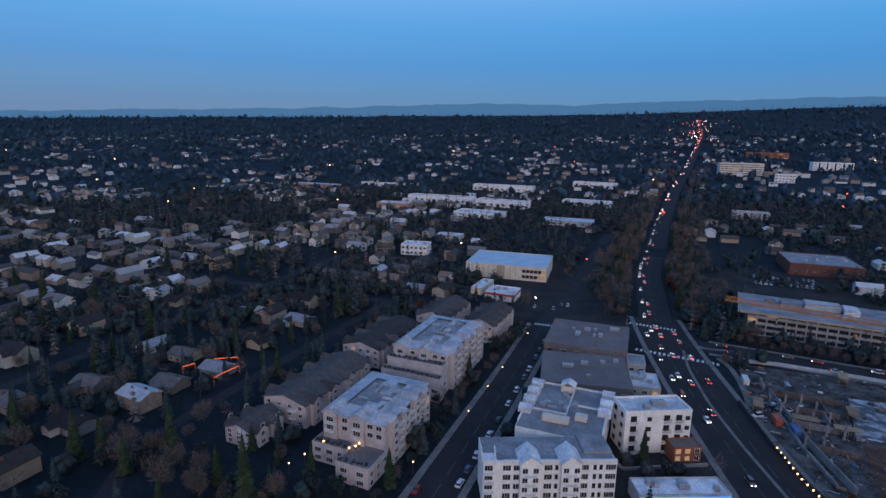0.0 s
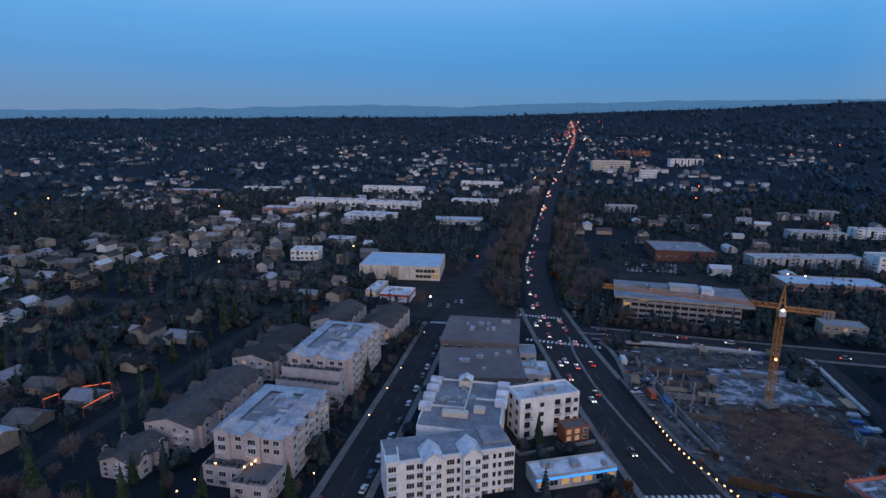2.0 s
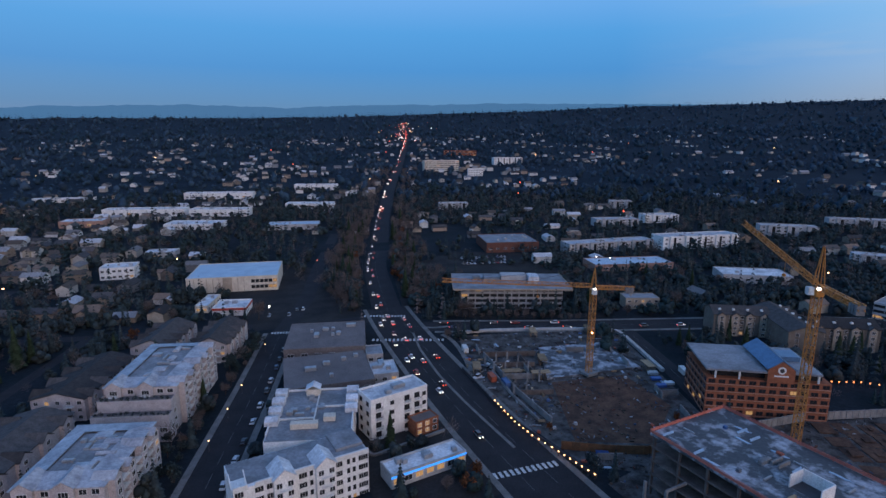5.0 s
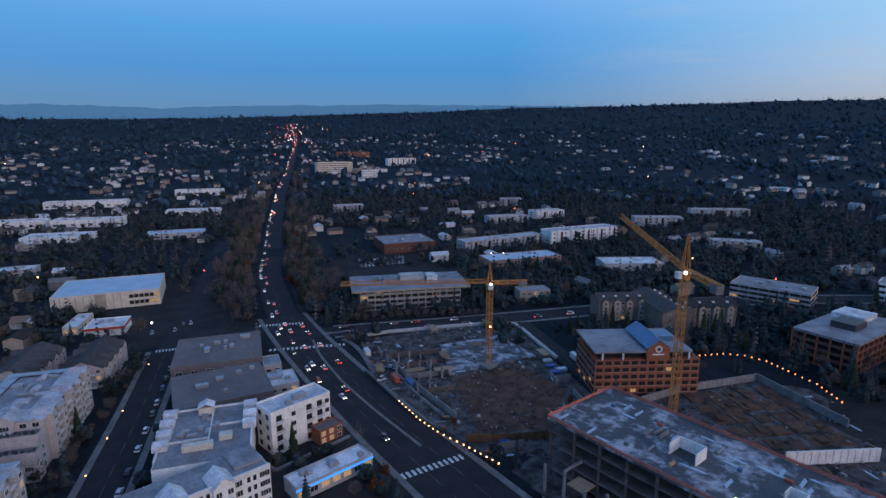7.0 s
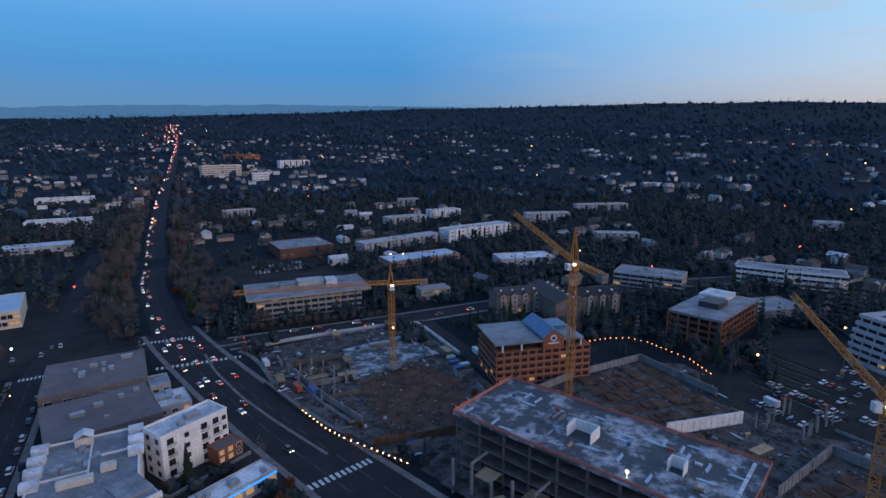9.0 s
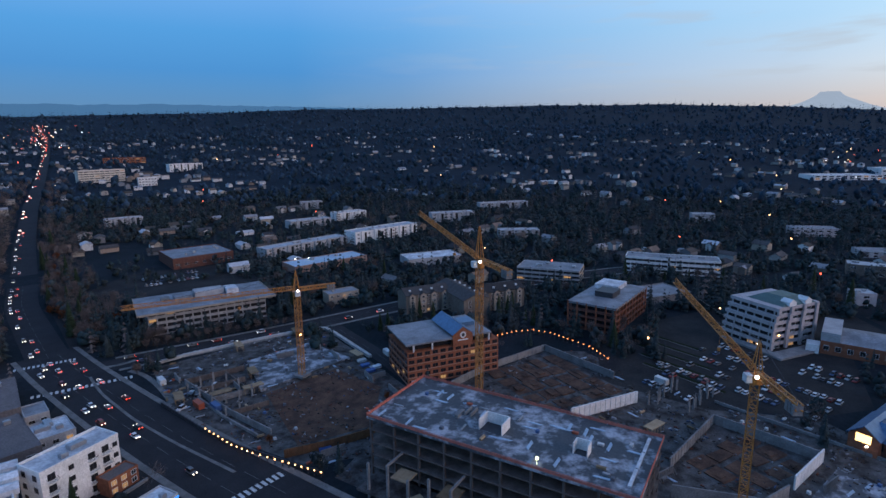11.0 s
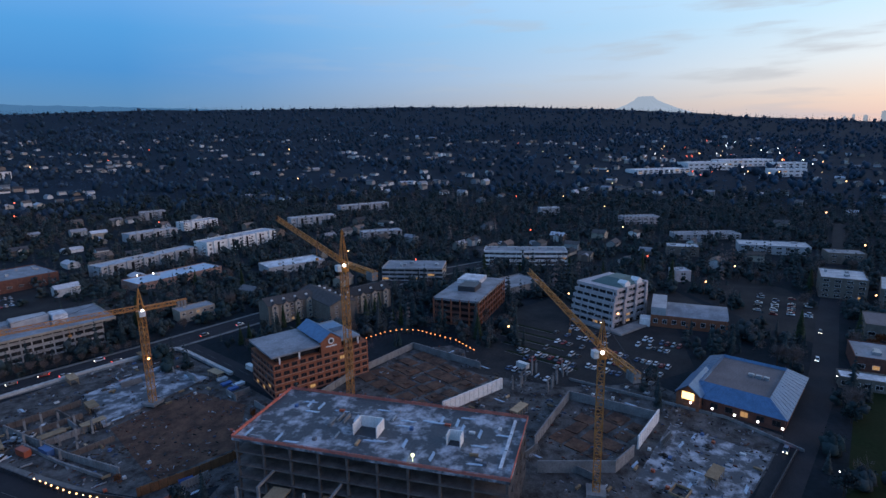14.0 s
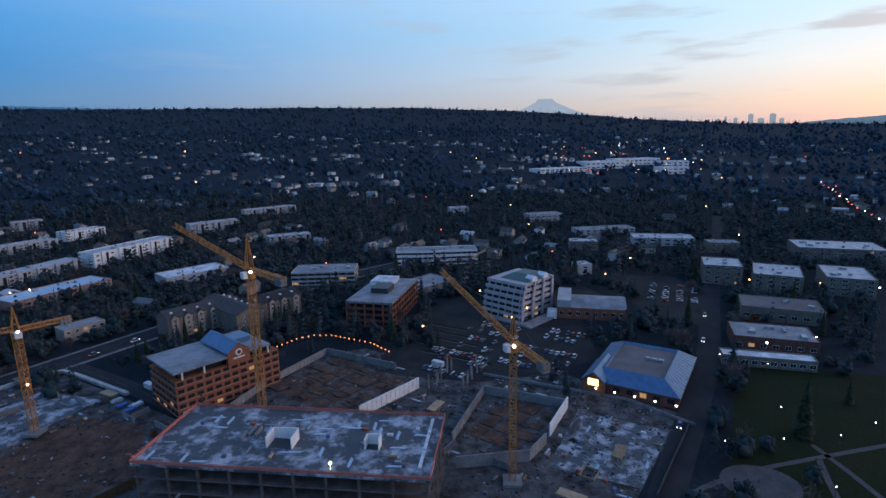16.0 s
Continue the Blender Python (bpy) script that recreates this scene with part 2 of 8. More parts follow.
M_CARP = mat("car_paint", (1, 1, 1), (0.92, 0.92, 0.92), 0.5, 3, 0.3, palette=[(0.62, 0.62, 0.63), (0.05, 0.05, 0.055), (0.34, 0.35, 0.36), (0.70, 0.70, 0.70), (0.14, 0.145, 0.15), (0.25, 0.03, 0.025), (0.06, 0.09, 0.16), (0.55, 0.56, 0.58)])
M_TYRE = mat("tyre_rubber", (0.02, 0.02, 0.02), (0.03, 0.03, 0.03), 1, 4, 0.9)
E_WARM = emit("sodium_lamp", (1.0, 0.50, 0.20), 6.0)
E_WHITE = emit("white_lamp", (1.0, 0.90, 0.82), 6.0)
E_HEAD = emit("headlight_glow", (1.0, 0.82, 0.66), 6.0)
E_TAIL = emit("taillight_glow", (1.0, 0.06, 0.03), 5.0)
E_WIN = emit("lit_window", (1.0, 0.55, 0.22), 0.45)
E_BLUE = emit("blue_light_strip", (0.03, 0.28, 1.0), 1.6)
E_RED = emit("red_neon", (1.0, 0.12, 0.06), 4.0)
E_FAIRY = emit("string_lights", (1.0, 0.30, 0.09), 2.6)

# ---- building helpers ----
_cache = {}


def part(name, bm, material, parent, label=""):
    me = bpy.data.meshes.new(name)
    bm.to_mesh(me)
    bm.free()
    return part_mesh(name, me, material, parent, label)


def part_mesh(name, me, material, parent, label="", m=None):
    if name in ("window", "balcony") and parent and parent.name.split(".")[0] in ("apartment_block", "condominium"):
        a_, b_ = split_mesh(me, name)
        ob = part_mesh(name + "_frame" if name == "window" else name + "_slab", a_, None, parent, label, m)
        ob.name = name
        sub_ = new("pane" if name == "window" else "railing", b_)
        sub_.parent = ob
        return ob
    if len(me.materials) == 0:
        for one in (material if isinstance(material, (list, tuple)) else [material]):
            me.materials.append(one)
    ob = new(name, me)
    ob.parent = parent
    if m is not None:
        ob.matrix_basis = m
    if label:
        ob["label"] = label
    return ob


def split_mesh(me, name):
    """Frame and pane, or slab and railing, as two meshes: parted by material slot."""
    key = ("split", me.name)
    if key not in _cache:
        out = []
        for slot in (0, 1):
            bm = bmesh.new()
            bm.from_mesh(me)
            bmesh.ops.delete(bm, geom=[f for f in bm.faces if f.material_index != slot], context="FACES")
            for f in bm.faces:
                f.material_index = 0
            o = bpy.data.meshes.new(name + ("_base" if slot == 0 else "_inset"))
            bm.to_mesh(o)
            bm.free()
            o.materials.append(me.materials[slot])
            out.append(o)
        _cache[key] = out
    return _cache[key]


def root(name, m, label, category, group="", kind=""):
    ob = new(name)
    ob.empty_display_size = 0.5
    ob.matrix_basis = m
    return tagged(ob, label, category, group, kind)


def box(bm, x0, x1, y0, y1, z0, z1, mi=0):
    v = [bm.verts.new(p) for p in ((x0, y0, z0), (x1, y0, z0), (x1, y1, z0), (x0, y1, z0), (x0, y0, z1), (x1, y0, z1), (x1, y1, z1), (x0, y1, z1))]
    for q in ((3, 2, 1, 0), (4, 5, 6, 7), (0, 1, 5, 4), (1, 2, 6, 5), (2, 3, 7, 6), (3, 0, 4, 7)):
        bm.faces.new([v[i] for i in q]).material_index = mi


def beam(bm, a, b, t, mi=0):
    """A square bar of thickness t from a to b."""
    a, b = Vector(a), Vector(b)
    d = (b - a).normalized()
    s = d.cross(Vector((0, 0, 1)) if abs(d.z) < 0.9 else Vector((1, 0, 0))).normalized() * t / 2
    u = d.cross(s).normalized() * t / 2
    v = [bm.verts.new(p + e) for p in (a, b) for e in (s + u, s - u, -s - u, -s + u)]
    for q in ((0, 1, 2, 3), (7, 6, 5, 4), (0, 4, 5, 1), (1, 5, 6, 2), (2, 6, 7, 3), (3, 7, 4, 0)):
        bm.faces.new([v[i] for i in q]).material_index = mi


def poly(bm, pts, mi=0):
    f = bm.faces.new([bm.verts.new(p) for p in pts])
    f.material_index = mi
    return f


def gable(bm, x0, x1, y0, y1, z, rise, over=0.5, thick=0.25, along="x"):
    """Two roof slopes with thickness, ridge along x or y."""
    x0, x1, y0, y1 = x0 - over, x1 + over, y0 - over, y1 + over
    if along == "x":
        ym = (y0 + y1) / 2
        prof = [(y0, z), (ym, z + rise), (y1, z), (y1, z + thick), (ym, z + rise + thick * 1.2), (y0, z + thick)]
        a, b = [[(xx, p[0], p[1]) for p in prof] for xx in (x0, x1)]
    else:
        xm = (x0 + x1) / 2
        prof = [(x0, z), (xm, z + rise), (x1, z), (x1, z + thick), (xm, z + rise + thick * 1.2), (x0, z + thick)]
        a, b = [[(p[0], yy, p[1]) for p in prof] for yy in (y1, y0)]
    va, vb = [bm.verts.new(p) for p in a], [bm.verts.new(p) for p in b]
    for i in range(6):
        j = (i + 1) % 6
        bm.faces.new((va[i], va[j], vb[j], vb[i]))
    for v, o in ((va, 1), (vb, -1)):
        bm.faces.new([v[i] for i in (0, 5, 4, 1)][::o])
        bm.faces.new([v[i] for i in (1, 4, 3, 2)][::o])


def gable_wall(bm, x0, x1, y0, y1, z0, z1, rise, along="x", mi=0):
    """A body with gable ends."""
    if along == "x":
        ym = (y0 + y1) / 2
        prof = [(y0, z0), (y1, z0), (y1, z1), (ym, z1 + rise), (y0, z1)]
        a, b = [[bm.verts.new((xx, p[0], p[1])) for p in prof] for xx in (x0, x1)]
    else:
        xm = (x0 + x1) / 2
        prof = [(x0, z0), (x1, z0), (x1, z1), (xm, z1 + rise), (x0, z1)]
        a, b = [[bm.verts.new((p[0], yy, p[1])) for p in prof] for yy in (y1, y0)]
    for i in range(5):
        j = (i + 1) % 5
        bm.faces.new((a[i], b[i], b[j], a[j])).material_index = mi
    bm.faces.new(a).material_index = mi
    bm.faces.new(b[::-1]).material_index = mi


def window_mesh(w, h, lit=False, frame_mat=None, mullions=1):
    """A window in its frame: y points into the wall, the frame stands proud of it."""
    key = (w, h, lit, frame_mat.name if frame_mat else "", mullions)
    if key not in _cache:
        bm = bmesh.new()
        t = 0.10
        for x0, x1, z0, z1 in ((-w / 2 - t, -w / 2, -t, h + t), (w / 2, w / 2 + t, -t, h + t), (-w / 2, w / 2, -t, 0), (-w / 2, w / 2, h, h + t)):
            box(bm, x0, x1, -0.12, 0.0, z0, z1, 0)
        for k in range(mullions):
            x = -w / 2 + w * (k + 1) / (mullions + 1)
            box(bm, x - 0.035, x + 0.035, -0.09, 0.0, 0, h, 0)
        poly(bm, [(-w / 2, -0.03, 0), (w / 2, -0.03, 0), (w / 2, -0.03, h), (-w / 2, -0.03, h)], 1)
        me = bpy.data.meshes.new("window")
        bm.to_mesh(me)
        bm.free()
        me.materials.append(frame_mat or M_TRIM)
        me.materials.append(E_WIN if lit else M_GLASS)
        _cache[key] = me
    return _cache[key]


def balcony_mesh(w, d, rail_mat, solid=False):
    key = ("balcony", w, d, rail_mat.name, solid)
    if key not in _cache:
        bm = bmesh.new()
        box(bm, -w / 2, w / 2, -d, -0.003, -0.2, 0, 0)
        if solid:
            box(bm, -w / 2, w / 2, -d, -d + 0.12, 0, 1.05, 0)
        else:
            box(bm, -w / 2, w / 2, -d, -d + 0.06, 1.0, 1.08, 1)
            for s in (-1, 1):
                box(bm, s * w / 2 - 0.03, s * w / 2 + 0.03, -d, -0.003, 1.0, 1.08, 1)
            n = int(w / 0.35)
            for k in range(n + 1):
                x = -w / 2 + w * k / n
                box(bm, x - 0.025, x + 0.025, -d, -d + 0.05, 0, 1.0, 1)
        me = bpy.data.meshes.new("balcony")
        bm.to_mesh(me)
        bm.free()
        me.materials.append(M_TRIM)
        me.materials.append(rail_mat)
        _cache[key] = me
    return _cache[key]


def unit_mesh(w, d, h):
    key = ("unit", w, d, h)
    if key not in _cache:
        bm = bmesh.new()
        box(bm, -w / 2, w / 2, -d / 2, d / 2, 0.0, h)
        box(bm, -w / 2 + 0.15, w / 2 - 0.15, -d / 2 + 0.15, d / 2 - 0.15, h + 0.003, h + 0.18)
        for k in range(5):
            z = h * (0.18 + 0.15 * k)
            box(bm, -w / 2 - 0.05, w / 2 + 0.05, -d / 2 - 0.05, -d / 2 - 0.003, z, z + h * 0.06)
        me = bpy.data.meshes.new("roof_unit")
        bm.to_mesh(me)
        bm.free()
        me.materials.append(M_STEEL)
        _cache[key] = me
    return _cache[key]


LOTS = []   # open car parks, kept free of trees
FOOT = []   # discs that are already taken: x, y, radius


def taken(x, y, r):
    return any((x - a) ** 2 + (y - b) ** 2 < (r + c) ** 2 for a, b, c in FOOT)


def claim(x, y, w, d, rot):
    """Marks a rectangle as taken, with discs along its longer side."""
    a = radians(rot)
    ux, uy = (math.cos(a), math.sin(a)) if w >= d else (-math.sin(a), math.cos(a))
    length, r = max(w, d), min(w, d) / 2
    n = max(1, math.ceil(length / (2 * r)))
    for k in range(n):
        s = (k + 0.5) / n * length - length / 2
        FOOT.append((x + ux * s, y + uy * s, r * 1.15))


RIDGE_AZ = (-180, -60, -36, -24, -3, 14, 30, 40, 50, 60, 74, 85, 95, 100, 104, 108, 114, 118, 124, 180)
RIDGE_EL = (0.5, 0.5, 0.5, 0.87, 1.39, 1.69, 2.2, 2.5, 2.9, 2.96, 3.05, 2.85, 2.3, 1.9, 1.5, 1.15, 0.72, 0.55, 0.4, 0.4)


def ridge(x, y):
    e = np.interp(math.degrees(math.atan2(x, y)), RIDGE_AZ, RIDGE_EL)
    return 110 + 4200 * math.tan(radians(e)) - 14


def ground_z(x, y):
    s = min(max((math.hypot(x, y) - 520) / 3680, 0), 1.06)
    return ridge(x, y) * s ** 1.35


def wall_windows(par, w, d, storeys, h, bay, win, sides, lit, rng, mull=1, frame_mat=None, z_first=1.0, skip=()):
    sh = h / storeys
    ww, wh = win
    for side in sides:
        length = w if side in "fb" else d
        n = max(1, int(length / bay))
        for s in range(storeys):
            if s in skip:
                continue
            for k in range(n):
                u = -length / 2 + length * (k + 0.5) / n
                z = s * sh + z_first * sh * 0.32
                on = rng.random() < lit
                m = {"f": pose(u, -d / 2, z), "b": pose(-u, d / 2, z, 0, 0, 180), "l": pose(-w / 2, -u, z, 0, 0, -90), "r": pose(w / 2, u, z, 0, 0, 90)}[side]
                part_mesh("window", window_mesh(ww, wh, on, frame_mat, mull), None, par, "warmly lit window" if on else "", m)


def flat_block(name, label, cat, x, y, w, d, h, rot, wall=None, roof=None, storeys=3, bay=4.0, win=(1.6, 1.4), sides="flr", lit=0.04,
               parapet=0.7, units=3, seed=1, mull=1, frame_mat=None, group="", roof_over=0.0):
    """A flat-roofed building with parapet, roof plant and windows; its front looks along local -y."""
    rng = random.Random(seed * 7 + int(x) + int(y))
    z = min(ground_z(x, y), ground_z(x * 0.985, y * 0.985))
    r = root(name, pose(x, y, z, 0, 0, rot), label, cat, group)
    claim(x, y, w + 4, d + 4, rot)
    bm = bmesh.new()
    box(bm, -w / 2, w / 2, -d / 2, d / 2, -1.5, h)
    part("wall", bm, wall or M_WHITE, r)
    bm = bmesh.new()
    o = roof_over
    box(bm, -w / 2 + 0.3 - o, w / 2 - 0.3 + o, -d / 2 + 0.3 - o, d / 2 - 0.3 + o, h + 0.004, h + 0.12 + 0.2 * (o > 0))
    part("roof", bm, roof or M_ROOFW, r)
    if parapet and not o:
        for x0, x1, y0, y1 in ((-w / 2 - 0.06, w / 2 + 0.06, -d / 2 - 0.06, -d / 2 + 0.3), (-w / 2 - 0.06, w / 2 + 0.06, d / 2 - 0.3, d / 2 + 0.06),
                               (-w / 2 - 0.06, -w / 2 + 0.3, -d / 2 + 0.3, d / 2 - 0.3), (w / 2 - 0.3, w / 2 + 0.06, -d / 2 + 0.3, d / 2 - 0.3)):
            bm = bmesh.new()
            box(bm, x0, x1, y0, y1, h + 0.003, h + parapet)
            part("parapet", bm, wall or M_WHITE, r)
    for k in range(units):
        uw, ud = rng.choice(((2.2, 1.8, ), (3.2, 2.2), (1.6, 1.6), (5.0, 2.6)))
        if uw < w * 0.4 and ud < d * 0.5:
            part_mesh("roof_unit", unit_mesh(uw, ud, 1.3), None, r, "", pose(rng.uniform(-w * 0.38, w * 0.38), rng.uniform(-d * 0.3, d * 0.3), h + 0.13 + 0.2 * (o > 0), 0, 0, rng.choice((0, 90))))
    if storeys:
        wall_windows(r, w, d, storeys, h, bay, win, sides, lit, rng, mull, frame_mat)
    return r


# ---- ground, roads, pavements ----
bm = bmesh.new()
rings = [0, 60, 120, 180, 250, 330, 420, 520, 600, 700, 820, 950, 1100, 1300, 1500, 1750, 2000, 2300, 2600, 2900, 3200, 3500, 3750, 3950, 4100, 4200, 4400, 4800]
prev = None
for r_ in rings:
    ring = []
    for k in range(120):
        a = 2 * math.pi * k / 120
        px_, py_ = r_ * math.sin(a), r_ * math.cos(a)
        zz = ground_z(px_, py_)
        if r_ > 600:
            zz += (noise.noise((px_ * 0.004, py_ * 0.004, 0)) * 7) * min(1, (r_ - 600) / 800)
        ring.append(bm.verts.new((px_, py_, zz)))
    if prev:
        for k in range(120):
            j = (k + 1) % 120
            if r_ == rings[1]:
                continue
            bm.faces.new((prev[k], ring[k], ring[j], prev[j]))
    prev = ring
bm.verts.ensure_lookup_table()
bm.faces.new([bm.verts[120 + k] for k in range(120)])
for f in bm.faces:
    f.normal_update()
    if f.normal.z < 0:
        f.normal_flip()
    f.smooth = True
loose = [v for v in bm.verts if not v.link_faces]
bmesh.ops.delete(bm, geom=loose, context="VERTS")
# Past 900 m the ground takes the haze-tinted material.
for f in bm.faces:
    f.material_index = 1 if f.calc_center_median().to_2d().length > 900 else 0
tagged(part("ground", bm, [M_GROUND, M_UNDERWOOD_HAZE], None), "dark winter grass and soil over gentle hills", "ground", kind="structure")


def ribbon(pts, width, lift, step=12):
    """A strip along a polyline, laid on the ground: bmesh of quads. Returns it and the centre points."""
    out = []
    for (ax, ay), (bx, by) in zip(pts, pts[1:]):
        n = max(1, int(math.hypot(bx - ax, by - ay) / step))
        out += [(ax + (bx - ax) * k / n, ay + (by - ay) * k / n) for k in range(n)]
    out.append(pts[-1])
    for _ in range(3):
        out = [out[0]] + [((a[0] + 2 * b[0] + c[0]) / 4, (a[1] + 2 * b[1] + c[1]) / 4) for a, b, c in zip(out, out[1:], out[2:])] + [out[-1]]
    bm = bmesh.new()
    last = None
    for i, (x, y) in enumerate(out):
        a, b = out[max(i - 1, 0)], out[min(i + 1, len(out) - 1)]
        dx, dy = b[0] - a[0], b[1] - a[1]
        s = math.hypot(dx, dy)
        nx, ny = -dy / s * width / 2, dx / s * width / 2
        far = max(0, math.hypot(x, y) - 550) * 0.006
        z = ground_z(x, y) + lift + far
        row = (bm.verts.new((x + nx, y + ny, z)), bm.verts.new((x - nx, y - ny, z)))
        if last:
            bm.faces.new((last[0], last[1], row[1], row[0]))
        last = row
    return bm, out


ROADS = []
ROAD_COUNT = []


def road(pts, width, name="road", label="dark asphalt street with worn lane lines", walks=True, lines=True):
    lift = 0.05 + 0.006 * len(ROAD_COUNT)
    ROAD_COUNT.append(name)
    bm, mid = ribbon(pts, width, lift)
    tagged(part(name, bm, M_ASPHALT, None), label, "road", kind="structure")
    for x, y in mid:
        ROADS.append((x, y, width / 2))
        FOOT.append((x, y, width / 2 + 2.5))
    if walks:
        for s in (-1, 1):
            side = []
            for i, (x, y) in enumerate(mid):
                a, b = mid[max(i - 1, 0)], mid[min(i + 1, len(mid) - 1)]
                L = math.hypot(b[0] - a[0], b[1] - a[1])
                o = s * (width / 2 + 1.3)
                if not any(math.hypot(x - q[0] - (b[1] - a[1]) / L * -o, y - q[1] - (b[0] - a[0]) / L * o) < q[2] for q in ROADS[:-len(mid)]) and math.hypot(x, y) < 520:
                    side.append((x - (b[1] - a[1]) / L * o, y + (b[0] - a[0]) / L * o))
                else:
                    if len(side) > 2:
                        pave(side)
                    side = []
            if len(side) > 2:
                pave(side)
    if lines:
        bm = bmesh.new()
        for i in range(0, len(mid) - 1):
            x, y = mid[i]
            if math.hypot(x, y) > 600:
                break
            for o in ((-width * 0.18, width * 0.18) if width > 20 else (0,)):
                dx, dy = mid[i + 1][0] - x, mid[i + 1][1] - y
                L = math.hypot(dx, dy)
                n = (-dy / L, dx / L)
                q = [(x + n[0] * (o + e) + dx * t, y + n[1] * (o + e) + dy * t, 0.115) for e, t in ((-0.09, 0), (-0.09, 0.6), (0.09, 0.6), (0.09, 0))]
                poly(bm, q[::-1])
        tagged(part("lane_marking", bm, M_LANE, None), "worn white painted lane lines on asphalt", "road marking", kind="structure")
    return mid


def pave(side):
    bm, _ = ribbon(side, 2.4, 0.18)
    geo = bmesh.ops.extrude_face_region(bm, geom=bm.faces[:])
    bmesh.ops.translate(bm, vec=(0, 0, -0.2), verts=[v for v in geo["geom"] if isinstance(v, bmesh.types.BMVert)])
    bmesh.ops.recalc_face_normals(bm, faces=bm.faces[:])
    tagged(part("pavement", bm, M_WALK, None), "pale concrete pavement with a raised kerb", "pavement", kind="structure")


ROAD_B = road([(80, -40), (95, 20), (104, 75), (109, 118), (113, 155), (122, 211), (136, 285), (143, 312)], 25,
              label="wide dark asphalt avenue busy with evening traffic")
ROAD_FAR = road([(141, 305), (160, 358), (183, 421), (227, 509), (285, 629), (420, 891), (575, 1172), (785, 1561), (1070, 2094), (1500, 3000)], 19, walks=False,
                label="long dark avenue running straight to the hills")
STREET_A = road([(-40, 50), (-20, 95), (4, 147), (20, 183), (42, 230), (72, 300)], 14)
STREET_A2 = road([(72, 300), (102, 351), (142, 446), (205, 580)], 10, walks=False, lines=False)
STREET_C = road([(140, 272), (165, 260), (205, 236), (250, 213), (300, 188), (370, 150), (440, 95), (520, 20)], 16)
STREET_D = road([(95, -30), (120, -42), (152, -56), (196, -80), (258, -112), (350, -150), (500, -215), (700, -300)], 11, walks=False, lines=False)
STREET_E = road([(74, 303), (138, 296)], 13, walks=False)
STREET_F = road([(248, 208), (230, 172), (214, 140), (196, 112)], 9, walks=False)
STREET_G = road([(-200, 165), (-178, 221), (-145, 300), (-110, 380), (-70, 480)], 7, walks=False, lines=False)
STREET_H = road([(-260, 430), (-110, 380), (-40, 350), (60, 318)], 8, walks=False, lines=False)
STREET_I = road([(-90, 120), (-100, 175), (-60, 262), (-20, 345)], 6, walks=False, lines=False)


def area(name, pts, material, lift, label, cat, kind="structure"):
    bm = bmesh.new()
    poly(bm, [(x, y, lift) for x, y in pts])
    bm.faces.ensure_lookup_table()
    bm.normal_update()
    if bm.faces[0].normal.z < 0:
        bm.faces[0].normal_flip()
    return tagged(part(name, bm, material, None), label, cat, kind=kind)


def crosswalk(a, b, depth=3.2, n=9):
    bm = bmesh.new()
    a, b = Vector((*a, 0)), Vector((*b, 0))
    u = (b - a).normalized()
    v = Vector((-u.y, u.x, 0)) * depth / 2
    for k in range(n):
        c = a + (b - a) * ((k + 0.5) / n)
        e = u * (b - a).length / n * 0.27
        q = [c - e - v, c + e - v, c + e + v, c - e + v]
        poly(bm, [(p.x, p.y, 0.12) for p in q])
    tagged(part("crosswalk", bm, M_PAINT, None), "white zebra crossing bars painted on asphalt", "road marking", kind="structure")


crosswalk((124, 304), (147, 291), n=14)
crosswalk((112, 264), (147, 244), n=18)
crosswalk((97, 130), (121, 125), n=12)
crosswalk((67, 302), (80, 297), n=9)

for disc in ((300, -20, 40), (330, 0, 30), (268, -40, 18), (258, 12, 16), (370, -75, 22), (345, -132, 30), (400, -130, 26), (225, 300, 26), (260, 340, 40), (240, 390, 26), (95, 345, 30), (80, 380, 22), (300, 405, 24)):
    LOTS.append(disc)
area("parking_lot", [(150, 300), (186, 262), (255, 226), (330, 300), (345, 420), (270, 440), (190, 400)], M_LOT, 0.02, "dark asphalt car park beside the office", "car park")
area("parking_lot", [(300, 60), (240, 45), (232, 0), (246, -40), (262, -60), (330, -62), (360, -90), (400, -75), (385, 0), (330, 40)], M_LOT, 0.025, "dark asphalt car park with planted islands", "car park")
area("parking_lot", [(60, 310), (125, 305), (150, 420), (120, 470), (60, 400)], M_LOT, 0.022, "dark asphalt forecourt and car park", "car park")
area("parking_lot", [(58, 120), (98, 122), (108, 165), (118, 215), (118, 250), (70, 205), (60, 160)], M_LOT, 0.02, "dark asphalt yard behind the shops", "car park")
area("parking_lot", [(300, -135), (360, -160), (420, -150), (470, -120), (400, -80), (330, -110)], M_LOT, 0.018, "dark asphalt car park between low buildings", "car park")
area("lawn", [(140, -70), (196, -96), (256, -124), (240, -190), (262, -290), (60, -260), (60, -120)], M_LAWN, 0.03, "dark mown park lawn at dusk", "lawn")

# ---- distant hills, mountain and skyline ----


# Distance haze is put into these materials as an even emission colour.
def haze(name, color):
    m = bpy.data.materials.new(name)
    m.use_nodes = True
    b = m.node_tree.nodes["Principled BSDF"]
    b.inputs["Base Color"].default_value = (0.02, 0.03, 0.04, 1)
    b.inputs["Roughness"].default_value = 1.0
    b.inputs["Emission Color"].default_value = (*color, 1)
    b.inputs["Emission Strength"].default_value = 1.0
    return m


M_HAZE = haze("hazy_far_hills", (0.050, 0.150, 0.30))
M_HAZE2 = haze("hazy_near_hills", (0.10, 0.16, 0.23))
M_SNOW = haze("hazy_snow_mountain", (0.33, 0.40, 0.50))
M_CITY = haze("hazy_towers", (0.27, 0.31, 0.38))


